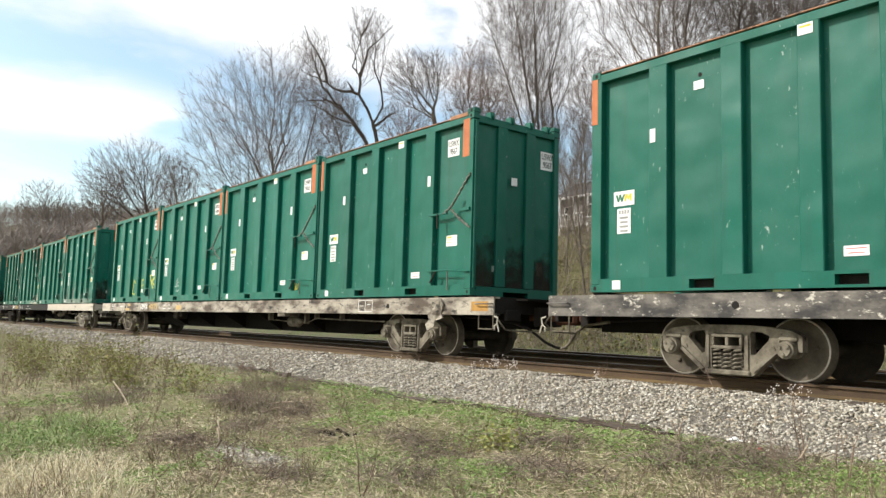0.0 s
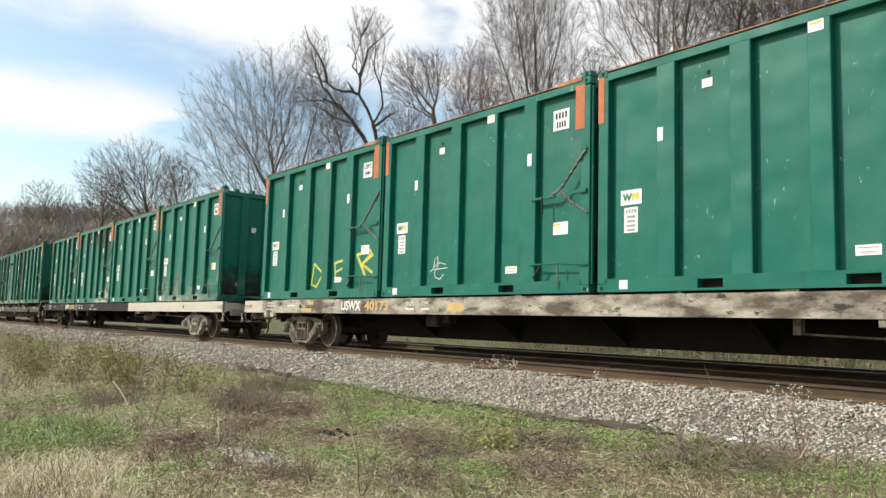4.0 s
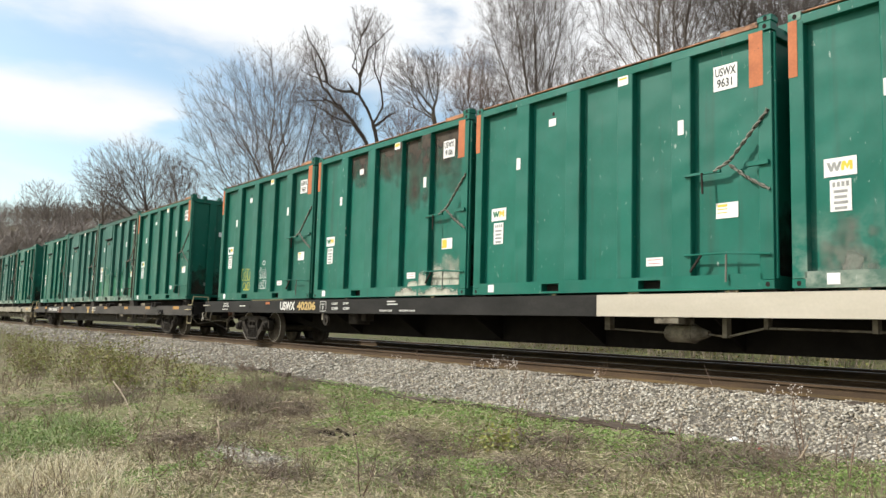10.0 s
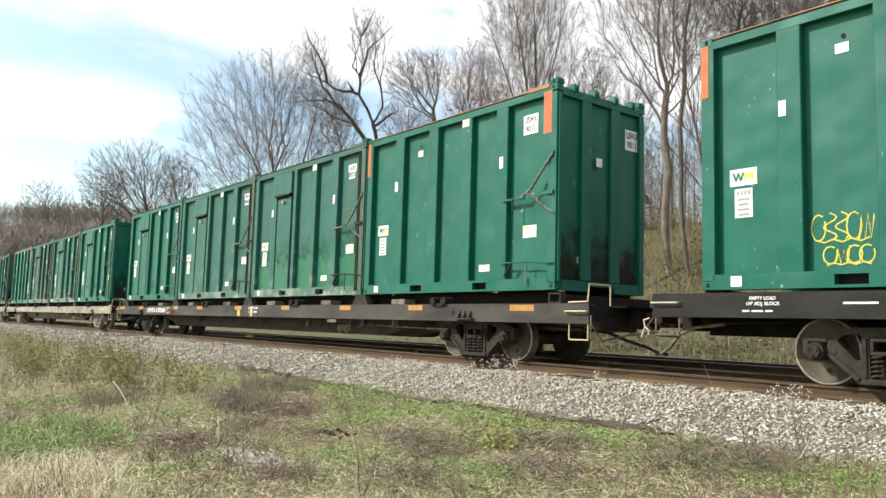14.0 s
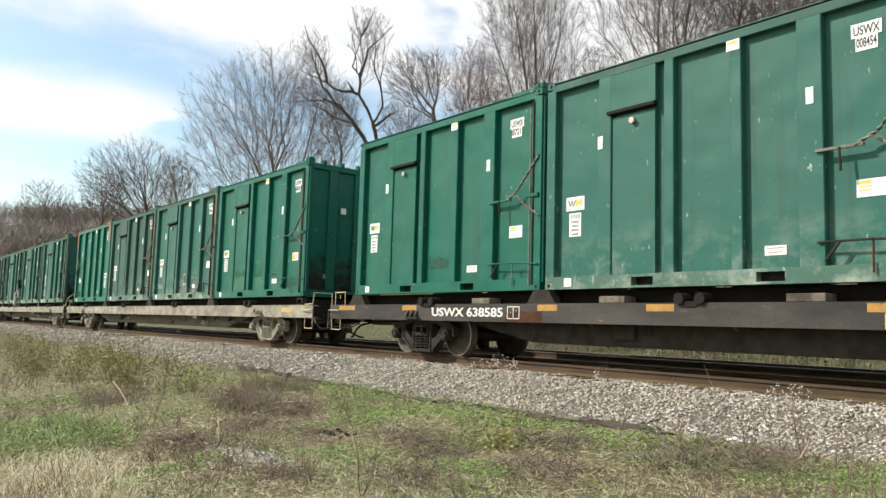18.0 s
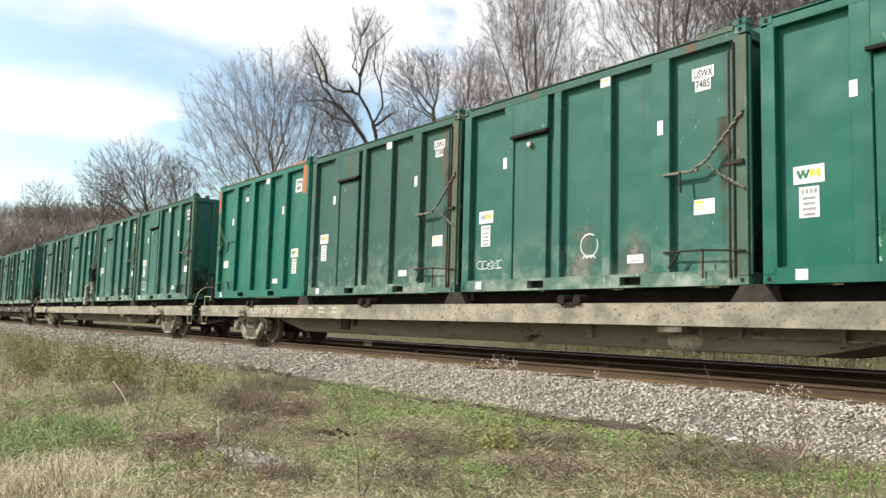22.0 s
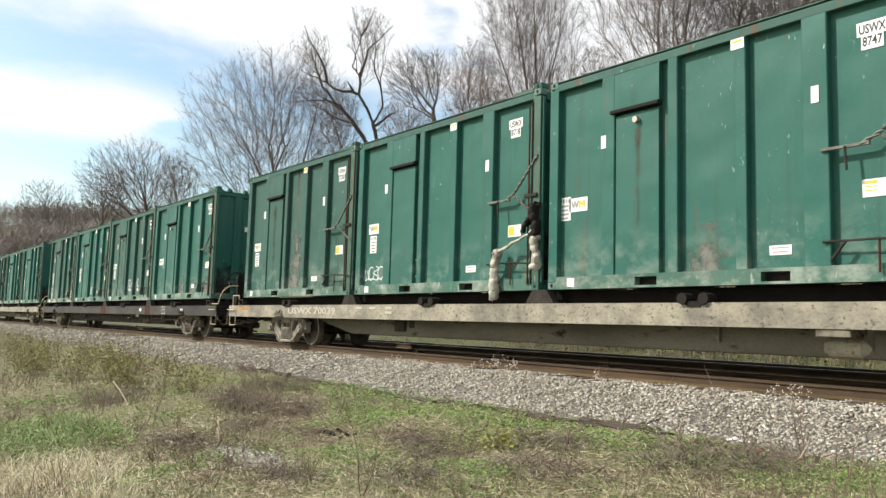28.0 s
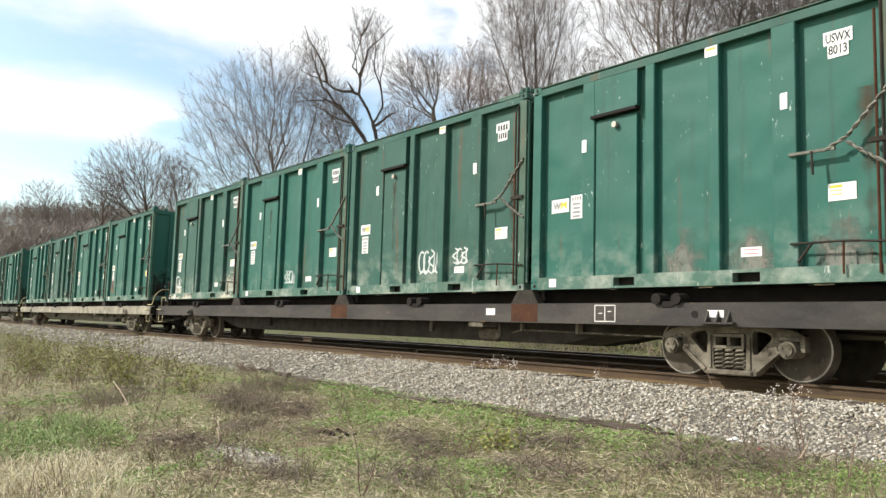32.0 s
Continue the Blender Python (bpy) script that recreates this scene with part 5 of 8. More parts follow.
def mark_train():
    Z, A, B, C, D_, E_, F_, G_, H_ = LOADED
    sy = SILL_Y
    # letters sprayed in yellow
    c = A[1][3]
    lab = "yellow sprayed graffiti letter"
    graffiti(c, [[(0.2, 1.0), (0.0, 0.1), (0.45, 0.0)], [(0.2, 1.0), (1.0, 0.55), (0.45, 0.0)]], (2.76, 3.34, 0.30, 0.90), 0.055, SPRAY_YELLOW, lab)
    graffiti(c, [[(1.0, 0.95), (0.0, 0.85), (0.15, 0.05), (0.95, 0.2)], [(0.05, 0.45), (0.75, 0.6)]], (3.92, 4.40, 0.36, 0.96), 0.055, SPRAY_YELLOW, lab)
    graffiti(c, [[(0.0, 0.85), (0.55, 0.0)], [(0.0, 0.85), (0.85, 1.0), (1.0, 0.85), (0.35, 0.45), (1.0, 0.1)]], (4.95, 5.62, 0.52, 1.10), 0.075, SPRAY_YELLOW, lab)
    graffiti(c, [[(0.0, 0.0), (1.0, 1.0)]], (5.72, 5.80, 0.50, 0.68), 0.06, SPRAY_YELLOW, "yellow spray stroke")
    c = A[1][2]
    graffiti(c, [[(0.05, 0.35), (0.25, 0.45), (0.3, 0.85), (0.45, 1.0), (0.5, 0.6), (0.3, 0.3), (0.35, 0.1), (0.6, 0.0), (0.8, 0.2)], [(0.25, 0.55), (0.6, 0.72), (0.9, 0.62)], [(0.3, 0.42), (1.0, 0.48)]],
             (1.60, 2.20, 0.34, 0.82), 0.018, SPRAY_WHITE, "thin white sprayed drawing")
    scribble(A[1][1], 4.30, 5.00, 0.24, 0.42, 33, SPRAY_YELLOW, "small yellow graffiti scrawl", 0.022, 5)
    c = B[1][3]
    scribble(c, 1.52, 2.24, 0.56, 0.96, 3, SPRAY_YELLOW, "yellow looping graffiti tag", 0.018, 5)
    scribble(c, 1.66, 2.24, 0.28, 0.54, 4, SPRAY_YELLOW, "yellow looping graffiti tag", 0.018, 4)
    scribble(c, 2.72, 3.38, 0.60, 0.96, 5, SPRAY_WHITE, "white looping graffiti tag", 0.018, 5)
    scribble(c, 2.78, 3.36, 0.30, 0.58, 7, SPRAY_WHITE, "white looping graffiti tag", 0.018, 4)
    graffiti(c, [[(0.5 + 0.5 * math.cos(t * 0.7), 0.5 + 0.5 * math.sin(t * 0.7)) for t in range(10)]], (2.95, 3.12, 1.0, 1.12), 0.025, SPRAY_WHITE, "white sprayed ring")
    c = C[1][3]
    scribble(c, 1.5, 2.2, 0.55, 0.80, 11, SILLS["dark"], "faint dark graffiti scrawl", 0.02, 3)
    scribble(c, 2.7, 3.3, 0.50, 0.75, 12, SILLS["dark"], "faint dark graffiti scrawl", 0.02, 3)
    scribble(D_[1][1], 3.0, 3.3, 0.50, 0.95, 14, SPRAY_WHITE, "white sprayed sign", 0.02, 1)
    scribble(D_[1][1], 0.35, 1.1, 0.42, 0.60, 15, SPRAY_WHITE, "small white graffiti scrawl", 0.014, 5)
    scribble(E_[1][2], 0.25, 1.02, 0.32, 0.66, 16, SPRAY_WHITE, "white graffiti tag", 0.026, 4)
    scribble(E_[1][2], 1.48, 2.34, 0.32, 0.76, 17, SPRAY_WHITE, "white graffiti tag", 0.028, 4)
    scribble(F_[1][1], 2.75, 3.42, 0.40, 0.92, 18, SPRAY_WHITE, "white graffiti tag", 0.038, 4)
    scribble(F_[1][1], 3.88, 4.58, 0.56, 0.90, 19, SPRAY_WHITE, "white graffiti tag", 0.034, 5)
    scribble(F_[1][2], 2.72, 3.30, 0.36, 0.72, 20, SPRAY_WHITE, "white graffiti tag", 0.034, 4)
    scribble(F_[1][3], 0.3, 1.6, 0.40, 0.86, 21, SPRAY_WHITE, "white graffiti tag", 0.05, 4)
    scribble(E_[1][0], 0.3, 1.3, 0.40, 0.80, 22, SPRAY_WHITE, "white graffiti tag", 0.03, 4)
    scribble(G_[1][0], 0.5, 2.2, 0.35, 1.25, 23, SPRAY_RED, "dark red graffiti letters", 0.09, 4)
    scribble(G_[1][2], 0.5, 2.2, 0.35, 0.95, 24, SPRAY_WHITE, "white graffiti tag", 0.04, 4)
    # lettering on the sills
    part("lettering", letters("USWX", 0.215, 0.010, 0.86), LETTER_WHITE, A[0], "white stencilled reporting mark", pose(-7.22, sy - 0.003, 1.0))
    part("lettering", letters("40173", 0.205, 0.010, 0.96), LETTER_GOLD, A[0], "faded tan car number", pose(-6.12, sy - 0.003, 1.0))
    part("lettering", letters("USWX", 0.215, 0.010, 0.84), LETTER_WHITE, B[0], "white stencilled reporting mark", pose(-7.33, sy - 0.003, 1.0))
    part("lettering", letters("40206", 0.205, 0.010, 0.98), LETTER_GOLD, B[0], "gold stencilled car number", pose(-6.28, sy - 0.003, 1.0))
    part("lettering", letters("USWX 638585", 0.165, 0.006, 2.10), LETTER_WHITE, C[0], "white stencilled reporting mark", pose(-8.02, sy - 0.003, 0.87))
    part("lettering", letters("USWX 70075", 0.165, 0.005, 2.45), SILLS["cream"], D_[0], "faded stencilled reporting mark", pose(-7.98, sy - 0.003, 0.88))
    part("lettering", letters("USWX 70039", 0.165, 0.005, 2.45), SILLS["cream"], E_[0], "faded stencilled reporting mark", pose(-7.98, sy - 0.003, 0.88))

    def data(car, x, z, rows, mat, h=0.035):
        bm = bmesh.new()
        for dx, dz, w in rows:
            k = max(2, round(w / (h * 1.3)))
            for i in range(k):
                stroke(bm, [(x + dx + w * (i + 0.15) / k, z + dz), (x + dx + w * (i + 0.6) / k, z + dz)], h * 1.2, sy - 0.001)
        part("stencil_data", bm, mat, car, "small stencilled load data")

    def frame_box(car, x0, x1, z0, z1, mat):
        bm = bmesh.new()
        xm = (x0 + x1) / 2
        for p in ([(x0, z0), (x1, z0)], [(x0, z1), (x1, z1)], [(x0, z0), (x0, z1)], [(x1, z0), (x1, z1)], [(xm, z0 + 0.02), (xm, z1 - 0.02)], [(x0 + 0.08, (z0 + z1) / 2), (xm - 0.06, (z0 + z1) / 2)], [(xm + 0.06, (z0 + z1) / 2 + 0.03), (x1 - 0.08, (z0 + z1) / 2 + 0.03)]):
            stroke(bm, p, 0.016, sy - 0.001)
        part("stencil_box", bm, mat, car, "outlined stencil panel")
    frame_box(A[0], 8.50, 9.08, 0.88, 1.13, LETTER_WHITE)
    frame_box(F_[0], 7.9, 8.3, 0.75, 1.0, LETTER_WHITE)
    frame_box(C[0], -6.85, -6.55, 0.77, 0.98, LETTER_WHITE)
    plate = bmesh.new()
    for q in ([(-5.55, 0.88), (-5.27, 0.88)], [(-5.55, 1.12), (-5.27, 1.12)], [(-5.55, 0.88), (-5.55, 1.12)], [(-5.27, 0.88), (-5.27, 1.12)]):
        stroke(plate, q, 0.014, sy - 0.001)
    part("stencil_box", plate, LETTER_WHITE, B[0], "outlined stencil panel")
    part("lettering", letters("PLATE", 0.038, 0.001, 0.17), LETTER_WHITE, B[0], "small white stencil", pose(-5.41, sy - 0.003, 1.05))
    part("lettering", letters("F", 0.085, 0.003, 0.06), LETTER_WHITE, B[0], "small white stencil", pose(-5.41, sy - 0.003, 0.955))
    # slack-adjuster dial hanging below the sill on a bracket
    gear = bmesh.new()
    cyl(gear, (-5.36, sy + 0.05, 0.665), (-5.36, sy + 0.10, 0.665), 0.135, n=20)
    cyl(gear, (-5.36, sy + 0.02, 0.665), (-5.36, sy + 0.05, 0.665), 0.045, n=12)
    dial = part("brake_bell_crank", gear, DUSTY_DARK, B[0], "dusty grey round brake bell crank")
    part("bracket", boxes((-5.52, -5.44, sy + 0.03, sy + 0.06, 0.66, 0.86), bevel=0.006), DUST, dial)
    data(A[0], -5.0, 1.06, [(0, -.12, .30), (.55, -.12, .26)], LETTER_WHITE)
    part("lettering", letters("223200", 0.060, 0.002, 0.31), LETTER_WHITE, B[0], "small white stencil", pose(-4.84, sy - 0.003, 0.945))
    part("lettering", letters("62800", 0.060, 0.002, 0.28), LETTER_WHITE, B[0], "small white stencil", pose(-4.31, sy - 0.003, 0.945))
    for car in (A[0], B[0]):
        part("lettering", letters("LD LMT", 0.055, 0.002, 0.28), LETTER_WHITE, car, "small white stencil", pose(-4.85, sy - 0.003, 1.06))
        part("lettering", letters("LT WT", 0.055, 0.002, 0.24), LETTER_WHITE, car, "small white stencil", pose(-4.33, sy - 0.003, 1.06))
        part("lettering", letters("EMPTY LOAD", 0.045, 0.002, 0.36), LETTER_WHITE, car, "small white stencil", pose(-11.42, sy - 0.003, 1.085))
        part("lettering", letters('1/4" ADJ. BLOCK', 0.045, 0.002, 0.46), LETTER_WHITE, car, "small white stencil", pose(-11.42, sy - 0.003, 1.015))
        data(car, -11.7, 0.92, [(0, 0, .1), (.13, 0, .16), (.32, 0, .1)], LETTER_WHITE, 0.02)
        data(car, -10.4, 1.02, [(0, 0, .4)], LETTER_WHITE, 0.022)
    data(B[0], -2.9, 1.1, [(0.3, 0, .3), (.3, -.06, .4)], LETTER_WHITE, 0.02)
    part("lettering", letters("RELEASE ROD", 0.040, 0.001, 0.48), LETTER_WHITE, B[0], "small white stencil", pose(-2.65, sy - 0.003, 0.90))
    part("lettering", letters("RETAINING VALVE", 0.040, 0.001, 0.56), LETTER_WHITE, B[0], "small white stencil", pose(-1.85, sy - 0.003, 0.90))
    part("lettering", letters("LD LMT 221600", 0.060, 0.002, 0.62), LETTER_WHITE, C[0], "small white stencil", pose(0.55, sy - 0.003, 0.955))
    part("lettering", letters("LT WT  64400", 0.060, 0.002, 0.58), LETTER_WHITE, C[0], "small white stencil", pose(0.52, sy - 0.003, 0.845))
    data(D_[0], -5.8, 0.93, [(0, .03, .24), (.55, .03, .26), (.55, -.07, .26), (1.2, .03, .24), (1.2, -.07, .24)], SILLS["cream"], 0.04)
    data(E_[0], -5.8, 0.93, [(0, .03, .24), (.55, .03, .26), (1.2, .03, .24), (1.2, -.07, .24)], SILLS["cream"], 0.04)
    patches_ = ((A, -13.125, -11.95, 0.832, 1.163, SILLS["cream"]), (A, 12.5, 12.98, 0.90, 1.08, AMBER), (C, -6.1, -5.65, 0.91, 1.015, AMBER), (C, -3.85, -3.37, 0.91, 1.015, AMBER), (C, -0.74, -0.26, 0.91, 1.015, AMBER), (C, 2.34, 2.79, 0.91, 1.015, AMBER),
                (C, 5.4, 5.9, 0.91, 1.015, AMBER), (C, 11.3, 11.9, 0.91, 1.015, AMBER), (C, 8.2, 8.7, 0.91, 1.015, AMBER), (C, -10.1, -9.6, 0.91, 1.015, AMBER), (C, -12.7, -12.0, 0.91, 1.015, AMBER),
                (C, -0.55, -0.36, 0.72, 0.90, LETTER_GOLD), (C, 0.35, 0.52, 0.72, 1.0, LETTER_GOLD), (C, -6.9, -6.0, 0.71, 0.90, RUST),
                (F_, 5.98, 6.63, 0.72, 1.03, RUST), (F_, -0.35, 0.38, 0.72, 1.03, RUST), (F_, 5.31, 5.55, 0.83, 0.95, STICKER), (F_, 9.9, 10.15, 0.83, 0.93, STICKER), (D_, 11.4, 12.0, 0.85, 0.97, LETTER_GOLD), (E_, -12.5, -11.7, 0.90, 0.985, AMBER),
                (B, -8.65, -8.40, 1.06, 1.12, ORANGE), (A, -9.3, -9.0, 1.04, 1.13, LETTER_GOLD), (A, -9.6, -9.1, 0.86, 0.95, LETTER_GOLD), (A, -3.6, -3.1, 0.9, 1.05, LETTER_GOLD))
    for i, (car, x0, x1, z0, z1, mat) in enumerate(patches_):
        part("paint_patch", boxes((x0, x1, sy - 0.0025, sy + 0.01, z0, z1)), mat, car[0], "")
    # bent steel bracket hanging before the leading bogie
    bm = bmesh.new()
    prism(bm, [(11.36, 1.10), (11.62, 1.14), (11.72, 1.02), (11.60, 0.86), (11.66, 0.76), (11.44, 0.70), (11.40, 0.58), (11.22, 0.50), (11.14, 0.62), (11.26, 0.72), (11.18, 0.84), (11.34, 0.92)], sy - 0.05, sy - 0.015)
    for q in bm.verts:
        q.co.y += 0.06 * noise.noise(q.co * 7)
    part("bent_bracket", bm, SILLS["weathered"], A[0], "bent grey steel bracket")
    # torn sheet and dark rags caught in the door latch
    c = E_[1][2]
    fr = FRONT - 0.02
    for pts, r, mat, words in ((((-0.05, 2.34), (-0.12, 2.26), (-0.48, 2.14), (-0.90, 1.98)), 0.028, SHEET, "twisted strip of dirty pale plastic sheet"),
                               (((-0.90, 2.0), (-1.0, 1.88), (-1.03, 1.62), (-1.0, 1.35), (-1.02, 1.10)), 0.090, SHEET, "long torn strip of dirty pale plastic sheet"),
                               (((0.02, 2.22), (0.0, 2.05), (0.06, 1.85), (0.03, 1.62)), 0.085, SHEET, "crumpled hanging plastic sheet"),
                               (((0.02, 2.80), (-0.03, 2.62), (0.04, 2.42), (-0.01, 2.20)), 0.085, DARK_STEEL, "torn black rag tangled in the latch"),
                               (((-0.02, 2.6), (-0.2, 2.45), (-0.33, 2.30)), 0.05, DARK_STEEL, "torn black rag tangled in the latch")):
        line, rad = [], []
        n = 9 * (len(pts) - 1)
        for i in range(n + 1):
            k = min(len(pts) - 2, i // 9)
            u = i / 9 - k
            p = Vector(pts[k]).lerp(Vector(pts[k + 1]), u)
            line.append(Vector((fr + p.x, -CW / 2 - 0.10 + 0.02 * math.sin(i * 0.9), p.y - 1.275)))
            rad.append(r * (0.90 + 0.14 * math.sin(i * 0.23 + r * 90)) * (0.55 if i in (0, n) else 1))
        vs, fs = tubes([(line, rad)], 11)
        vs = [v + Vector((0.55 * r * noise.noise((v.x * 26, v.y * 26, v.z * 4)), 0.7 * r * noise.noise((v.x * 24 + 3, v.y * 24, v.z * 5)), 0)) for v in vs]
        vs = [v + Vector((0, 0, 0.05 * noise.noise((v.x * 30, v.y * 30, 1.0)))) if i >= len(vs) - 11 else v for i, v in enumerate(vs)]
        part("rag", mesh_of("rag", vs, fs, True), mat, c, words)
    # pale overspray on the lower corner of one container and along another
    rng = random.Random(77)
    for c, x0, x1, top in ((B[1][2], 4.80, 5.80, 0.85), (B[1][2], 3.95, 4.44, 0.34), (F_[1][3], 0.25, 1.1, 0.75), (F_[1][3], 1.5, 2.3, 0.6), (F_[1][3], 4.8, 5.7, 0.9)):
        n = 14
        out = [(x0 + (x1 - x0) * i / n - FRONT, top * rng.uniform(0.97, 1.03)) for i in range(n + 1)]
        bm = prism(bmesh.new(), [(x1 - FRONT, 0.22), (x0 - FRONT, 0.22)] + out, -CW / 2 + 0.1072, -CW / 2 + 0.115)
        part("overspray", boxes((x0 - 0.3 - FRONT, x1 - FRONT, -CW / 2 - 0.003, -CW / 2 + 0.003, 0.012, 0.2)), OVERSPRAY, c, "patch of pale overspray")
        part("overspray", bm, OVERSPRAY, c, "patch of pale overspray")

    part("overspray", boxes((4.49 - FRONT, 4.76 - FRONT, -CW / 2 - 0.0012, -CW / 2 + 0.004, 0.22, 0.62)), OVERSPRAY, B[1][2], "patch of pale overspray")
    # lower panels of one container touched up with fresh green
    for x0, x1, dy in ((0.25, 1.12, 0.1072), (1.44, 2.22, 0.0295), (2.62, 3.46, 0.1072), (3.72, 4.44, 0.1072), (4.80, 5.80, 0.1072)):
        part("touch_up", boxes((x0 - FRONT, x1 - FRONT, -CW / 2 + dy - 0.001, -CW / 2 + dy + 0.006, 0.22, 1.75)), REPAINT, C[1][1], "patch of fresh green paint")
    for x0, x1, z1 in ((2.70, 3.44, 1.1), (3.90, 4.44, 0.95), (1.46, 2.20, 1.0)):
        dy = 0.0295 if x0 < 1.5 else 0.1072
        part("touch_up", boxes((x0 - FRONT, x1 - FRONT, -CW / 2 + dy - 0.001, -CW / 2 + dy + 0.006, 0.22, z1)), REPAINT, D_[1][0], "patch of fresh green paint")
    # brown runs below the hatch caps, and bare scuffs
    for c, x, w, z0, z1 in ((E_[1][3], 1.80, 0.34, 0.22, 2.6), (G_[1][3], 1.80, 0.36, 0.22, 2.6), (E_[1][1], 1.86, 0.20, 0.9, 2.5), (F_[1][1], 1.84, 0.22, 0.6, 2.5), (E_[1][0], 1.84, 0.16, 1.2, 2.5), (F_[1][2], 1.84, 0.2, 0.9, 2.5)):
        part("rust_run", boxes((x - w / 2 - FRONT, x + w / 2 - FRONT, -CW / 2 + 0.0285, -CW / 2 + 0.036, z0, z1)), RUST_RUN, c, "brown rust run down the hatch")
    for c, x, w, z0, z1 in ((E_[1][3], 5.62, 0.36, 0.25, 2.3), (E_[1][0], 5.60, 0.36, 0.25, 2.0), (F_[1][0], 5.62, 0.34, 0.25, 2.4), (E_[1][1], 5.6, 0.36, 0.25, 2.2), (C[1][1], 5.62, 0.32, 0.5, 2.9), (D_[1][1], 5.6, 0.3, 0.3, 2.4), (D_[1][2], 5.6, 0.34, 0.3, 2.6), (F_[1][1], 5.6, 0.34, 0.3, 2.2), (E_[1][3], 3.0, 0.3, 2.7, 3.42), (D_[1][3], 3.0, 0.16, 2.7, 3.4), (D_[1][3], 4.1, 0.14, 2.95, 3.3), (D_[1][3], 1.95, 0.14, 2.6, 2.95)):
        part("rust_run", boxes((x - w / 2 - FRONT, x + w / 2 - FRONT, -CW / 2 + 0.1060, -CW / 2 + 0.113, z0, z1)), RUST_RUN, c, "brown rust run")
    for c, x0, x1, z0, z1 in ((E_[1][3], 2.62, 3.44, 0.24, 2.1), (F_[1][0], 2.62, 3.44, 0.22, 0.85), (F_[1][0], 3.72, 4.44, 0.22, 0.8), (F_[1][0], 4.80, 5.78, 0.22, 0.8), (D_[1][1], 2.62, 3.44, 0.22, 1.05), (D_[1][1], 3.72, 4.44, 0.22, 0.9), (E_[1][1], 2.62, 3.44, 0.22, 0.9), (B[1][0], 0.30, 1.1, 0.22, 0.9), (B[1][0], 1.5, 2.3, 0.22, 1.1)):
        part("scuff", boxes((x0 - FRONT, x1 - FRONT, -CW / 2 + 0.1066, -CW / 2 + 0.113, z0, z1)), BARE_SCUFF, c, "scuffed bare patch")
    # soot under the lid of one container
    for x0, x1, z0, dy in ((1.48, 2.33, 2.55, 0.1072), (2.68, 3.43, 2.6, 0.1072), (3.46, 3.73, 2.4, -0.0012), (3.75, 4.44, 1.75, 0.1072), (4.47, 4.77, 1.85, -0.0012), (4.80, 5.78, 2.1, 0.1072)):
        part("soot_stain", boxes((x0 - FRONT, x1 - FRONT, -CW / 2 + dy, -CW / 2 + dy + 0.008, z0, CH - 0.17)), SOOT_STAIN, B[1][2], "black and rust-brown soot stain")


mark_train()
# ---------------------------------------------------------------- trees
def grow(rng, p, d, length, r, level, top, thick, thin, rule):
    n = 8 if level == 0 else 5 if level == 1 else 3 if level == 2 else 2 if level == 3 else 1
    pts, rad = [p.copy()], [r]
    wob, up = rule["wobble"] * (0.4, 1.0, 1.0, 0.8, 0.5)[level], rule["up"]
    for i in range(n):
        d = (d + Vector((rng.gauss(0, wob), rng.gauss(0, wob), rng.gauss(0, wob * 0.6) + up * (0.5 + 0.3 * level)))).normalized()
        p = p + d * (length / n)
        pts.append(p.copy())
        rad.append(max(rule["twig"], r * (1 - (0.70 if level else rule.get("taper", 0.72)) * (i + 1) / n)))
    (thick if level < 2 else thin).append((pts, rad))
    if level >= top:
        return
    count = rule["kids"][level]
    bare = rule["bare"][min(level, 2)]
    for k in range(count):
        f = bare + (1 - bare) * (k + rng.random()) / count
        i = min(n - 1, int(f * n))
        q = pts[i].lerp(pts[i + 1], f * n - i)
        axis = (pts[i + 1] - pts[i]).normalized()
        side = axis.orthogonal().normalized()
        side.rotate(Matrix.Rotation(rng.uniform(0, 2 * math.pi) if level else k * 2.4 + rng.uniform(-0.5, 0.5), 3, axis))
        lo, hi = rule["angle"]
        if level == 0:
            hi, lo = hi * (1.25 - 0.55 * f), lo * (1.2 - 0.4 * f)
        ang = radians(rng.uniform(lo, hi))
        dd = axis * math.cos(ang) + side * math.sin(ang)
        ll = length * rule["ratio"][level] * (1.15 - 0.55 * f) * rng.uniform(0.75, 1.2)
        grow(rng, q, dd, ll, max(rule["twig"], rad[i] * rng.uniform(0.34, 0.50) * (rule.get("limb", 1.0) if level == 0 else 1.0)), level + 1, top, thick, thin, rule)


SLIM = dict(wobble=0.07, up=0.09, kids=(16, 7, 6, 4), bare=(0.32, 0.2, 0.15), angle=(16, 38), ratio=(0.38, 0.52, 0.56, 0.6), twig=0.0060)


def tree_meshes(seed, rule, height, radius, twig_mat, top=4, stems=1, bark=None):
    rng = random.Random(seed)
    thick, thin = [], []
    for s in range(stems):
        d = Vector((rng.uniform(-.05, .05), rng.uniform(-.05, .05), 1)) if stems == 1 else Vector((0.13 * math.cos(s * 2.1), 0.13 * math.sin(s * 2.1), 1))
        grow(rng, Vector((0.2 * s, 0.1 * s, -0.4)), d.normalized(), height * rule.get("trunk", 0.86) * (1 if s == 0 else 0.9), radius, 0, top, thick, thin, rule)
    a = mesh_of("trunk", *tubes(thick, 7), True)
    a.materials.append(bark or BARK)
    b = mesh_of("crown", *tubes(thin, 3, True), True)
    b.materials.append(twig_mat)
    return a, b


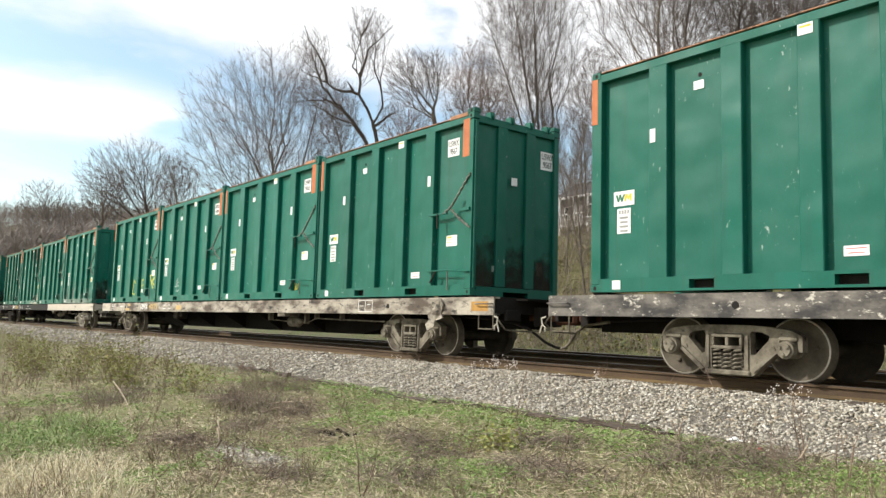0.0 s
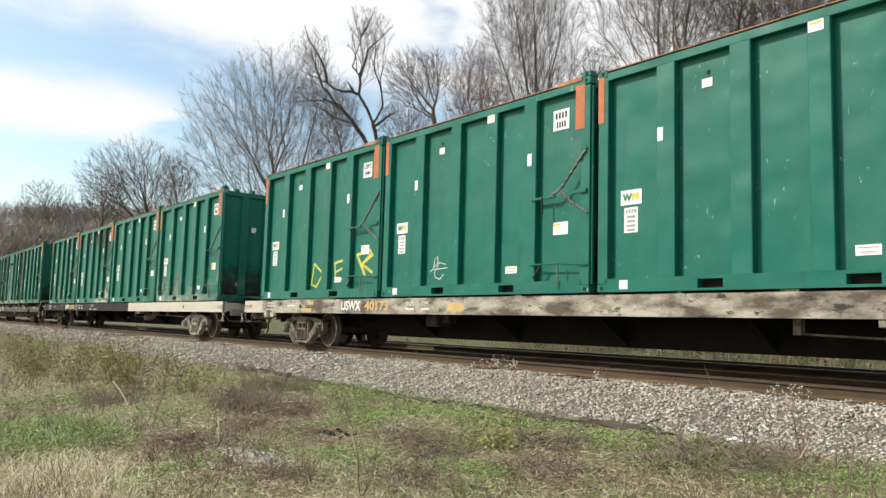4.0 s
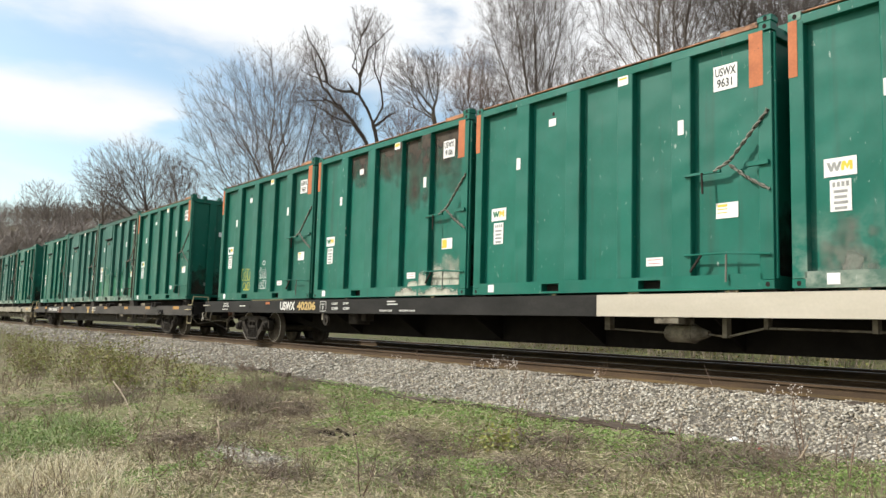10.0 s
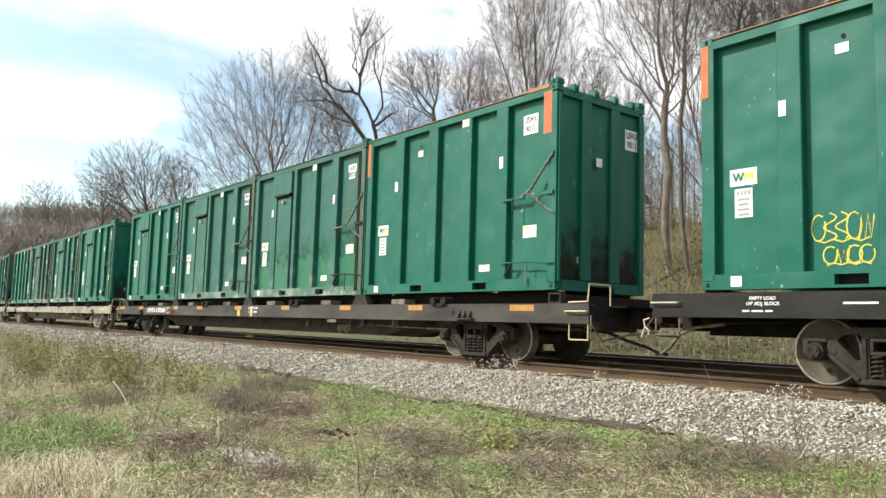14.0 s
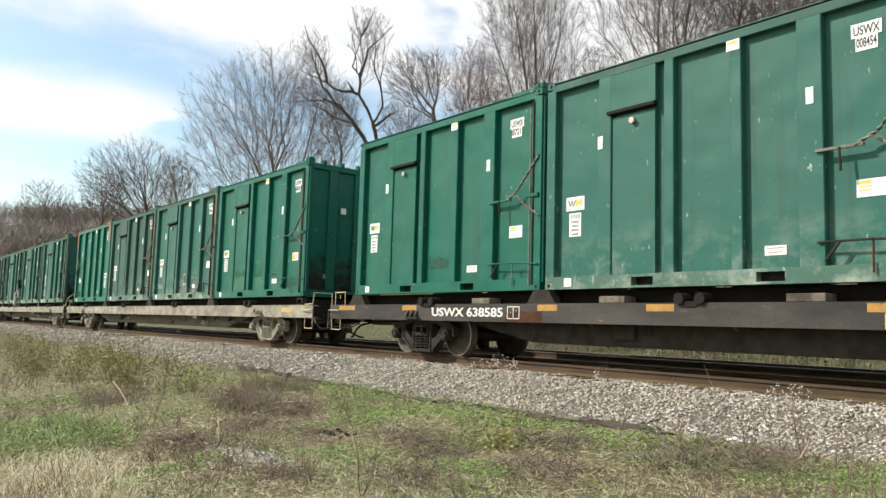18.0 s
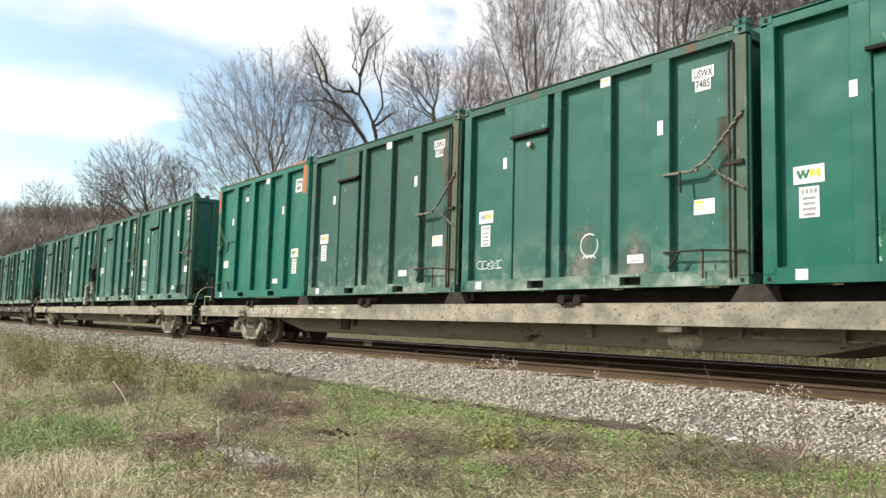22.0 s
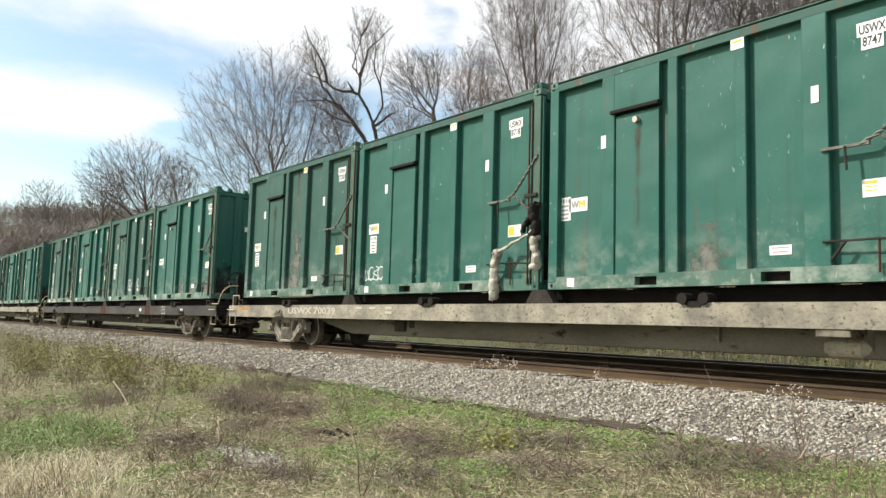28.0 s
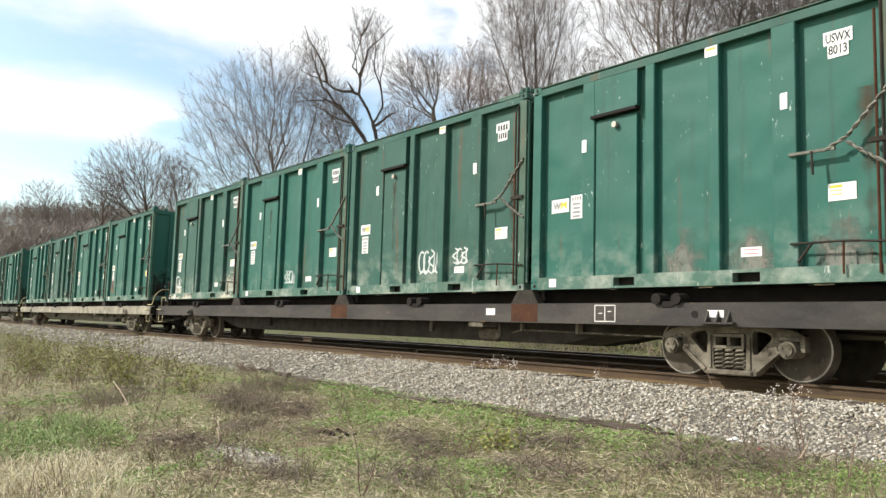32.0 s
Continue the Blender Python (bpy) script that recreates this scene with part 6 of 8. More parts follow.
def bulk_mesh(name, sets, smooth=False):
    """One mesh of many alike pieces; each set is (pieces, faces): pieces (count, corners, 3), faces the corners of one piece's faces."""
    co, loops, totals, base = [], [], [], 0
    for pieces, faces in sets:
        n, k, _ = pieces.shape
        t = np.asarray(faces)
        loops.append((base + np.arange(n)[:, None, None] * k + t[None]).ravel())
        totals.append(np.full(n * len(t), t.shape[1]))
        co.append(pieces.reshape(-1, 3))
        base += n * k
    co, loops, totals = np.concatenate(co), np.concatenate(loops), np.concatenate(totals)
    me = bpy.data.meshes.new(name)
    me.vertices.add(base)
    me.vertices.foreach_set("co", co.astype(np.float32).ravel())
    me.loops.add(len(loops))
    me.loops.foreach_set("vertex_index", loops.astype(np.int32))
    me.polygons.add(len(totals))
    me.polygons.foreach_set("loop_start", (np.cumsum(totals) - totals).astype(np.int32))
    me.polygons.foreach_set("loop_total", totals.astype(np.int32))
    me.update(calc_edges=True)
    me.validate()
    if smooth:
        me.shade_smooth()
    return me


def unit(v):
    return v / (np.linalg.norm(v, axis=-1, keepdims=True) + 1e-9)


def frusta(p, q, r0, r1, sides):
    """Tapered tubes from p to q, (count, 2 * sides, 3), and their faces."""
    d = unit(q - p)
    a = unit(np.cross(d, np.where(np.abs(d[:, 2:]) < 0.9, (0.0, 0.0, 1.0), (1.0, 0.0, 0.0))))
    b = np.cross(d, a)
    t = 2 * np.pi * np.arange(sides) / sides
    ring = a[:, None] * np.cos(t)[None, :, None] + b[:, None] * np.sin(t)[None, :, None]
    v = np.concatenate([p[:, None] + ring * r0[:, None, None], q[:, None] + ring * r1[:, None, None]], 1)
    return v, [(j, (j + 1) % sides, sides + (j + 1) % sides, sides + j) for j in range(sides)]


def fill_crown(rng, nodes, parents, pts):
    """Joins points spread through the crown to the limbs one by one, each by the way that is short in itself and straight to the root."""
    n0, m = len(nodes), len(pts)
    pos = np.concatenate([np.array(nodes), pts])
    parents = list(parents) + [0] * m
    path = np.zeros(n0 + m)
    for i in range(1, n0):
        path[i] = path[parents[i]] + np.linalg.norm(pos[i] - pos[parents[i]])

    def cost(k, who):
        d = pos[who] - pos[k]
        ll = np.sqrt((d * d).sum(-1))
        return ll * (1 + 0.5 * np.maximum(0, -d[..., 2] / (ll + 1e-6))) + 0.55 * path[k]
    left = np.arange(n0, n0 + m)
    best, way = np.full(m, np.inf), np.zeros(m, int)
    for k in range(n0):
        c = cost(k, left)
        better = c < best
        best[better], way[better] = c[better], k
    order = list(range(n0))
    while len(left):
        a = int(best.argmin())
        k = left[a]
        parents[k] = int(way[a])
        path[k] = path[way[a]] + np.linalg.norm(pos[k] - pos[way[a]])
        order.append(int(k))
        left[a], best[a], way[a] = left[-1], best[-1], way[-1]
        left, best, way = left[:-1], best[:-1], way[:-1]
        if len(left):
            c = cost(k, left)
            better = c < best
            best[better], way[better] = c[better], k
    rank = np.empty(n0 + m, int)
    rank[order] = np.arange(n0 + m)
    pos, parents = pos[order], np.array([-1] + [rank[parents[k]] for k in order[1:]])
    for turn in range(2):
        mean, many = np.zeros_like(pos), np.zeros(len(pos))
        np.add.at(mean, parents[1:], pos[1:])
        np.add.at(many, parents[1:], 1)
        inner = np.flatnonzero((many > 0) & (np.arange(len(pos)) >= n0))
        pos[inner] = 0.5 * pos[inner] + 0.25 * pos[parents[inner]] + 0.25 * mean[inner] / many[inner, None]
    return pos, parents


def wild_tree(label, twig_mat, bark, radius, count, seed, ivy, limbs, crowns):
    """A bare tree: limbs are lines of points, the first from the ground up; crowns are (x, y, z, half width, half height) that its branches fill."""
    rng = np.random.default_rng(seed)
    x0, y0 = limbs[0][0][:2]
    root = np.array((x0, y0, ground_z(x0, y0)))
    size = max(max(c[3:]) for c in crowns)
    step = size / (1.75 * count ** (1 / 3))
    nodes, parents, taper = [np.array((0.0, 0.0, -0.4))], [-1], [1.0]
    crook = 0.15 if label == OLD else 0.05
    for k, line in enumerate(limbs):
        line = [np.array(q) - root for q in line]
        if k == 0:
            line[0] = nodes[0]
        last = 0 if k == 0 else int(np.argmin([np.linalg.norm(q - line[0]) for q in nodes]))
        bend = [line[0]] + [q for q in line[1:]]
        sag = rng.normal(0, 0.05, 3)
        for g, (a, b) in enumerate(zip(bend[:-1], bend[1:])):
            n = max(1, round(float(np.linalg.norm(b - a)) / step))
            for i in range(1, n + 1):
                u = i / n
                nodes.append(a + (b - a) * u + sag * math.sin(u * math.pi) * np.linalg.norm(b - a) + rng.normal(0, crook * step, 3))
                taper.append(1 - (g + u) / (len(bend) - 1))
                parents.append(last)
                last = len(nodes) - 1
    share = [c[3] ** 2 * c[4] for c in crowns]
    pts = []
    for c, w in zip(crowns, share):
        m = int(count * w / sum(share))
        v = unit(rng.normal(size=(m, 3)))
        uneven = np.array([1 + 0.30 * noise.noise(Vector(q * 2.2) + Vector((seed, 0, 0))) for q in v])
        v = v * (rng.random(m) ** 0.42 * uneven)[:, None]
        pts.append(np.array(c[:3]) - root + v * (c[3], c[3], c[4]))
    pts = np.concatenate(pts)
    trunk_nodes = len(nodes)
    nodes, parents = fill_crown(rng, nodes, parents, pts)
    # each branch is as thick as all that it carries
    far = float(np.hypot(x0, y0))
    tip = 0.000085 * far + 0.0010
    leaf = np.ones(len(nodes), bool)
    leaf[parents[1:]] = False
    power = max(1.9, math.log(max(2, leaf.sum())) / math.log(radius / tip))
    load = leaf.astype(float)
    for i in range(len(nodes) - 1, 0, -1):
        load[parents[i]] += load[i]
    r = np.minimum(tip * load ** (1 / power), radius) * (0.82 + 0.18 * (load / load.max()) ** 0.5)
    r[leaf] *= 0.7
    if label == OLD:
        r[:trunk_nodes] = np.maximum(r[:trunk_nodes], 0.015 + 0.105 * np.array(taper))
    best = np.zeros(len(nodes))
    np.maximum.at(best, parents[1:], load[1:])
    i = np.arange(1, len(nodes))
    p, q, r1 = nodes[parents[i]], nodes[i], r[i]
    r0 = np.where(load[i] >= best[parents[i]], r[parents[i]], np.minimum(r[parents[i]], r1 * 1.25))
    q = q + unit(q - p) * (0.25 * r1)[:, None]
    thick = r1 > 3.5 * tip
    t = thing("bare_tree", label, "tree", "bare trees of the wood")
    t.matrix_basis = pose(*root)
    v, f = frusta(p[thick], q[thick], r0[thick], r1[thick], 7)
    part("trunk", bulk_mesh("trunk", [(v, f)], True), bark, t)
    v, f = frusta(p[~thick], q[~thick], r0[~thick], r1[~thick], 3)
    # fine twigs from every thin branch
    thin = np.flatnonzero(~thick)
    src = np.repeat(thin, 5)
    hub = np.mean([c[:3] for c in crowns], 0) - root - (0, 0, 0.5 * crowns[0][4])
    d = unit(unit(q[src] - p[src]) + 0.5 * unit(q[src] - hub) + rng.normal(0, 0.40, (len(src), 3)))
    a = p[src] + (q[src] - p[src]) * rng.random((len(src), 1))
    ll = min(size, 6.0) * rng.uniform(0.05, 0.17, len(src))
    w = np.full(len(src), tip * 0.62)
    e = a + d * ll[:, None]
    v2, _ = frusta(a, e, w, w, 3)
    v2[:, 3] = e
    # and finer ones from those
    k = np.repeat(np.arange(len(src)), 2)
    b = a[k] + (e[k] - a[k]) * rng.uniform(0.25, 0.95, (len(k), 1))
    d3 = unit(d[k] + rng.normal(0, 0.42, (len(k), 3)))
    e3 = b + d3 * (ll[k] * rng.uniform(0.35, 0.8, len(k)))[:, None]
    side = unit(np.cross(d3, rng.normal(size=(len(k), 3)))) * tip * 0.5
    part("crown", bulk_mesh("crown", [(v, f), (v2[:, :4], [(0, 1, 3), (1, 2, 3), (2, 0, 3)]), (np.stack([b - side, b + side, e3], 1), [(0, 1, 2)])]), twig_mat, t)
    if ivy:
        m = int(900 * ivy)
        k = rng.integers(1, trunk_nodes, m)
        k = k[nodes[k, 2] < ivy * rng.random(m) ** 0.6]
        ang = rng.uniform(0, 2 * np.pi, len(k))
        out = r[k] + 0.03 + np.abs(rng.normal(0, 0.11, len(k))) * (0.8 + 0.5 * np.sin(nodes[k, 2] * 1.7))
        at = nodes[k] + np.stack([out * np.cos(ang), out * np.sin(ang), rng.uniform(-0.5, 0.5, len(k)) * step], 1)
        s1 = np.stack([-np.sin(ang), np.cos(ang), rng.normal(0, 0.4, len(k))], 1) * 0.055
        s2 = np.stack([rng.normal(0, 0.4, len(k)), rng.normal(0, 0.4, len(k)), -np.ones(len(k))], 1) * 0.065
        part("ivy", bulk_mesh("ivy", [(np.stack([at - s1, at + s2, at + s1, at - s2 * 0.6], 1), [(0, 1, 2, 3)])]), IVY, t, "dark green ivy on the trunk")


YOUNG = [tree_meshes(60 + i, SLIM, 11, 0.085, TWIG, 3) for i in range(3)]


def young_tree(kind, x, y, size, turn, lean):
    t = thing("young_tree", "thin bare young tree in the trackside wood", "tree", "young trees of the wood")
    t.matrix_basis = pose(x, y, ground_z(x, y), lean, 0, turn) @ Matrix.Diagonal((size, size, size, 1))
    part("trunk", YOUNG[kind][0], None, t)
    part("crown", YOUNG[kind][1], None, t)


IVY = mottled("ivy_green", [(0.030, 0.055, 0.016), (0.055, 0.085, 0.025), (0.085, 0.100, 0.040), (0.10, 0.085, 0.045)], 0.6)


ROUND = "broad round-crowned bare tree with fine grey twigs"
TALL = "tall bare grey hardwood tree with upswept branches"
BUDDING = "spreading bare tree with reddish budding twigs"
OLD = "gaunt old bare tree with long crooked dark limbs"
VINE = "tall bare tree with an ivy-covered trunk on the bank"
wild_tree(ROUND, TWIG, BARK, 0.50, 5720, 81, 0,
          [[(-66.4, 32.2, 3.1), (-66.2, 31.7, 8.4)], [(-66.2, 31.7, 8.4), (-68.0, 28.7, 12.6), (-69.2, 26.4, 17.8)], [(-66.2, 31.7, 8.4), (-66.8, 29.7, 15.3), (-67.2, 28.1, 22.7)], [(-66.2, 31.7, 8.4), (-65.9, 30.7, 16.9), (-65.3, 30.2, 24.9)], [(-66.2, 31.7, 8.4), (-64.9, 31.9, 16.9), (-64.1, 31.7, 24.4)], [(-66.2, 31.7, 8.4), (-64.0, 33.3, 14.9), (-62.9, 33.9, 20.2)], [(-66.2, 31.7, 8.4), (-69.1, 27.7, 9.9), (-70.7, 25.1, 13.5)]],
          [(-66.1, 30.3, 17.4, 7.8, 8.5), (-63.9, 32.3, 22.8, 3.7, 4.4)])
wild_tree(ROUND, TWIG, BARK, 0.22, 1540, 82, 0,
          [[(-69.6, 41.2, 3.6), (-69.0, 40.1, 14.8), (-68.9, 39.2, 21.3)]],
          [(-68.7, 39.5, 20.7, 3.0, 5.9)])
wild_tree(BUDDING, TWIG, BARK, 0.17, 1980, 83, 0,
          [[(-43.4, 35.1, 5.0), (-43.3, 33.9, 13.6), (-43.6, 33.1, 16.4), (-44.0, 32.4, 17.3), (-44.5, 31.5, 18.5)], [(-44.0, 32.4, 17.3), (-45.1, 31.0, 17.6), (-45.7, 30.2, 17.5)], [(-43.6, 33.1, 16.4), (-43.3, 33.2, 18.2), (-43.4, 32.8, 19.6)]],
          [(-44.3, 31.8, 18.6, 2.5, 2.3), (-43.3, 33.0, 19.0, 1.2, 1.9)])
wild_tree(BUDDING, TWIG_RED, BARK, 0.16, 2860, 84, 0,
          [[(-43.9, 37.8, 4.8), (-43.5, 37.1, 12.5), (-43.3, 36.6, 16.7), (-43.2, 36.2, 20.2)], [(-43.5, 37.1, 12.5), (-43.8, 35.8, 17.6)], [(-43.5, 37.1, 12.5), (-42.5, 37.6, 16.8)]],
          [(-43.3, 36.4, 18.2, 2.1, 4.1), (-42.3, 38.0, 16.4, 1.7, 3.4)])
wild_tree(BUDDING, TWIG_RED, BARK, 0.14, 1320, 85, 0,
          [[(-53.8, 38.2, 5.2), (-53.3, 37.4, 13.9), (-53.1, 37.2, 16.9)]],
          [(-52.9, 37.3, 17.6, 2.7, 2.3)])
wild_tree(TALL, TWIG, BARK, 0.17, 3740, 86, 0,
          [[(-30.3, 31.0, 2.5), (-30.0, 30.5, 8.2)], [(-30.0, 30.5, 8.2), (-30.7, 28.8, 13.9), (-31.3, 27.4, 17.7)], [(-30.0, 30.5, 8.2), (-30.1, 29.4, 14.2), (-30.4, 28.2, 19.6)], [(-30.0, 30.5, 8.2), (-29.8, 29.9, 14.3), (-29.5, 29.1, 20.9)], [(-30.0, 30.5, 8.2), (-29.4, 30.4, 14.3), (-28.7, 30.2, 20.3)], [(-30.0, 30.5, 8.2), (-29.2, 30.9, 12.7), (-28.5, 31.0, 17.2)], [(-30.0, 30.5, 8.2), (-31.0, 28.7, 12.0), (-31.6, 27.4, 14.8)]],
          [(-29.9, 29.3, 16.8, 2.9, 6.5)])
wild_tree(TALL, TWIG, BARK, 0.13, 1320, 87, 0,
          [[(-36.1, 42.8, 4.8), (-35.8, 42.1, 12.1), (-35.6, 41.5, 17.0)]],
          [(-35.6, 41.4, 17.4, 2.1, 3.9)])
wild_tree(TALL, TWIG, BARK_PALE, 0.25, 3300, 88, 0,
          [[(-19.7, 28.2, 3.1), (-19.5, 27.7, 7.6), (-19.3, 27.3, 11.2), (-19.4, 26.8, 14.4)], [(-19.4, 27.7, 8.3), (-20.2, 26.2, 11.4), (-21.0, 24.8, 13.4)], [(-19.4, 27.5, 10.0), (-18.2, 28.5, 12.8), (-17.4, 29.1, 15.2)], [(-19.4, 27.4, 10.8), (-20.3, 25.8, 13.4), (-20.5, 25.1, 15.8)]],
          [(-19.3, 26.8, 14.9, 3.3, 4.2)])
wild_tree(TALL, TWIG, BARK, 0.13, 1100, 89, 0,
          [[(-18.6, 27.9, 3.2), (-18.6, 27.3, 7.4), (-18.3, 27.1, 10.9), (-17.8, 27.0, 15.0)], [(-18.6, 27.4, 6.7), (-19.1, 26.4, 8.6), (-19.2, 26.0, 10.7)]],
          [(-18.0, 26.8, 15.0, 1.7, 3.6)])
wild_tree(VINE, TWIG, BARK, 0.17, 3300, 90, 4.0,
          [[(-16.6, 32.1, 3.4), (-16.5, 31.6, 7.0), (-16.3, 31.3, 10.7)], [(-16.3, 31.3, 10.7), (-16.9, 30.1, 13.5), (-17.4, 29.0, 16.2)], [(-16.3, 31.3, 10.7), (-15.9, 31.4, 12.9), (-15.3, 31.6, 16.5)], [(-16.3, 31.3, 10.7), (-15.0, 32.6, 12.8), (-13.4, 34.2, 15.4)]],
          [(-15.9, 31.1, 14.8, 3.4, 3.7)])
wild_tree(TALL, TWIG, BARK, 0.13, 1760, 91, 0,
          [[(-16.8, 33.3, 3.6), (-16.7, 32.8, 8.0), (-17.1, 31.7, 11.7), (-17.9, 30.3, 14.7)], [(-16.8, 32.5, 9.0), (-16.2, 32.9, 11.7), (-15.7, 33.0, 15.0)]],
          [(-17.3, 30.7, 15.9, 2.5, 3.3)])
wild_tree(VINE, TWIG, BARK_DARK, 0.13, 1100, 92, 6.5,
          [[(-15.6, 30.0, 3.3), (-15.9, 29.5, 4.8), (-16.1, 29.0, 6.6), (-16.1, 28.4, 9.8), (-16.2, 27.8, 13.2)], [(-16.1, 28.5, 9.3), (-16.8, 27.2, 11.3), (-17.3, 26.3, 13.4)]],
          [(-16.2, 27.5, 14.6, 1.8, 2.8)])
wild_tree(TALL, TWIG, BARK, 0.09, 660, 93, 0,
          [[(-16.5, 33.8, 3.6), (-16.3, 33.3, 8.0), (-15.8, 33.3, 12.5), (-14.9, 33.7, 16.0)]],
          [(-15.1, 33.5, 15.8, 1.3, 2.8)])
wild_tree(TALL, TWIG, BARK, 0.11, 990, 94, 0,
          [[(-15.5, 36.7, 3.9), (-15.4, 36.0, 8.3), (-16.0, 34.8, 11.3), (-16.0, 34.2, 14.7)], [(-15.4, 36.1, 8.0), (-14.9, 36.2, 11.1), (-14.9, 35.7, 14.5)]],
          [(-15.4, 34.7, 16.0, 1.8, 2.9)])
wild_tree(TALL, TWIG, BARK, 0.13, 1320, 95, 0,
          [[(-14.5, 36.2, 3.8), (-14.2, 35.6, 10.6), (-14.0, 35.0, 15.6), (-13.8, 34.9, 17.6)], [(-14.1, 35.2, 14.1), (-14.8, 34.4, 13.0), (-16.0, 33.0, 12.7)]],
          [(-13.8, 35.0, 17.1, 2.8, 3.5)])
wild_tree(TALL, TWIG, BARK, 0.07, 550, 96, 0,
          [[(-16.8, 36.5, 3.8), (-16.3, 36.3, 9.8), (-15.7, 36.4, 14.0)]],
          [(-15.6, 36.3, 14.8, 1.2, 2.4)])
wild_tree(ROUND, TWIG, BARK_DARK, 0.62, 3300, 97, 0,
          [[(-153.4, 47.3, 10.7), (-153.0, 45.9, 22.8)], [(-153.0, 45.9, 22.8), (-154.2, 43.3, 29.4), (-155.3, 41.2, 33.7)], [(-153.0, 45.9, 22.8), (-152.9, 44.7, 30.5), (-152.8, 44.2, 34.4)], [(-153.0, 45.9, 22.8), (-150.8, 47.8, 28.4), (-149.9, 48.4, 31.8)], [(-153.0, 45.9, 22.8), (-156.4, 41.0, 26.0), (-159.0, 37.3, 29.1)]],
          [(-154.5, 43.3, 27.4, 10.9, 8.4)])
wild_tree(ROUND, TWIG, BARK, 0.36, 1100, 98, 0,
          [[(-148.6, 37.3, 9.7), (-147.9, 36.9, 18.0), (-147.2, 37.1, 22.2)]],
          [(-147.1, 37.2, 22.7, 4.7, 5.4)])
wild_tree(TALL, TWIG, BARK, 0.3, 1320, 99, 0,
          [[(-119.6, 41.7, 8.8), (-119.3, 40.8, 17.6), (-119.4, 39.9, 22.0)]],
          [(-119.2, 40.3, 21.2, 3.7, 5.5)])
wild_tree(ROUND, TWIG, BARK, 0.6, 1760, 100, 0,
          [[(-320.1, 61.8, 19.0), (-319.2, 60.5, 33.9), (-318.8, 59.6, 42.5)]],
          [(-319.0, 59.6, 41.4, 11.6, 10.7)])
wild_tree(ROUND, TWIG, BARK, 0.5, 990, 101, 0,
          [[(-281.1, 62.8, 17.3), (-279.7, 62.4, 30.8), (-279.5, 62.1, 34.6)]],
          [(-278.4, 63.7, 33.7, 8.7, 7.7)])
wild_tree(OLD, TWIG, BARK_DARK, 0.24, 2400, 104, 0,
          [[(-48.5, 32.3, 2.9), (-48.0, 31.3, 12.3), (-48.0, 31.0, 15.0), (-48.3, 30.3, 16.9), (-48.6, 29.7, 17.9), (-48.5, 29.8, 18.7), (-48.5, 29.7, 19.3), (-48.8, 29.2, 20.0), (-48.5, 29.3, 21.0), (-48.2, 29.5, 22.3), (-48.4, 29.1, 23.2), (-48.5, 28.8, 24.5)], [(-48.5, 29.7, 19.3), (-48.1, 29.9, 20.4), (-47.9, 30.0, 21.3), (-47.5, 30.5, 21.9), (-46.7, 31.3, 23.1)], [(-48.2, 29.5, 22.3), (-47.9, 29.8, 23.0), (-47.5, 30.1, 24.2)], [(-48.6, 29.7, 17.9), (-48.9, 29.3, 18.1), (-49.6, 28.4, 18.2), (-50.0, 27.8, 18.7), (-50.5, 27.2, 19.1), (-51.1, 26.3, 19.5), (-51.3, 26.0, 20.2)], [(-50.0, 27.8, 18.7), (-50.1, 27.5, 19.9), (-50.3, 27.0, 20.9), (-50.7, 26.4, 21.9), (-50.8, 26.1, 22.9)], [(-48.0, 31.3, 12.7), (-48.6, 30.3, 14.7), (-49.0, 29.5, 15.9), (-49.5, 28.7, 17.0), (-50.1, 27.9, 17.4), (-50.7, 27.2, 17.4), (-51.3, 26.5, 17.3), (-52.1, 25.4, 17.2)], [(-48.0, 30.9, 15.5), (-47.2, 31.7, 16.4), (-46.8, 32.2, 16.8)], [(-48.8, 29.4, 18.1), (-49.1, 29.0, 18.9)]],
          [(-47.8, 30.0, 22.7, 1.8, 2.1), (-50.5, 26.8, 20.9, 1.5, 2.1), (-47.9, 30.2, 20.4, 1.3, 1.7), (-47.2, 31.7, 16.8, 1.2, 0.9), (-51.0, 26.7, 17.9, 1.7, 1.3), (-49.6, 28.6, 16.9, 1.7, 1.3)])


def young_wood():
    rng = random.Random(44)
    for i in range(38):
        y = rng.uniform(23.5, 46)
        x = -y * rng.uniform(0.22, 1.02) + rng.uniform(-1, 1)
        young_tree(rng.randrange(3), x, y, rng.uniform(0.55, 1.15), rng.uniform(0, 360), rng.gauss(0, 6))
    young_tree(0, -14.9, 25.2, 0.95, 0, 28)


young_wood()



# ---------------------------------------------------------------- houses on the bank
HOUSE_WALL = surf("grey_siding", (0.20, 0.185, 0.17), (0.15, 0.135, 0.12), 2, 0.8, 0, 0.1, 30, None, 0.6, (0.3, 0.3, 6))
HOUSE_ROOF = surf("dark_shingles", (0.085, 0.080, 0.078), (0.055, 0.052, 0.050), 3, 0.9, 0, 0.2, 20)
HOUSE_TRIM = surf("white_trim", (0.62, 0.61, 0.58), (0.52, 0.51, 0.48), 4, 0.6, 0, 0.02)
WOOD_WALL = surf("brown_boards", (0.16, 0.105, 0.065), (0.10, 0.068, 0.045), 2, 0.85, 0, 0.15, 30, None, 0.6, (5, 5, 0.3))
PANE = bpy.data.materials.new("window_glass")
PANE.use_nodes = True
PANE.node_tree.nodes["Principled BSDF"].inputs["Base Color"].default_value = (0.02, 0.025, 0.03, 1)
PANE.node_tree.nodes["Principled BSDF"].inputs["Roughness"].default_value = 0.06


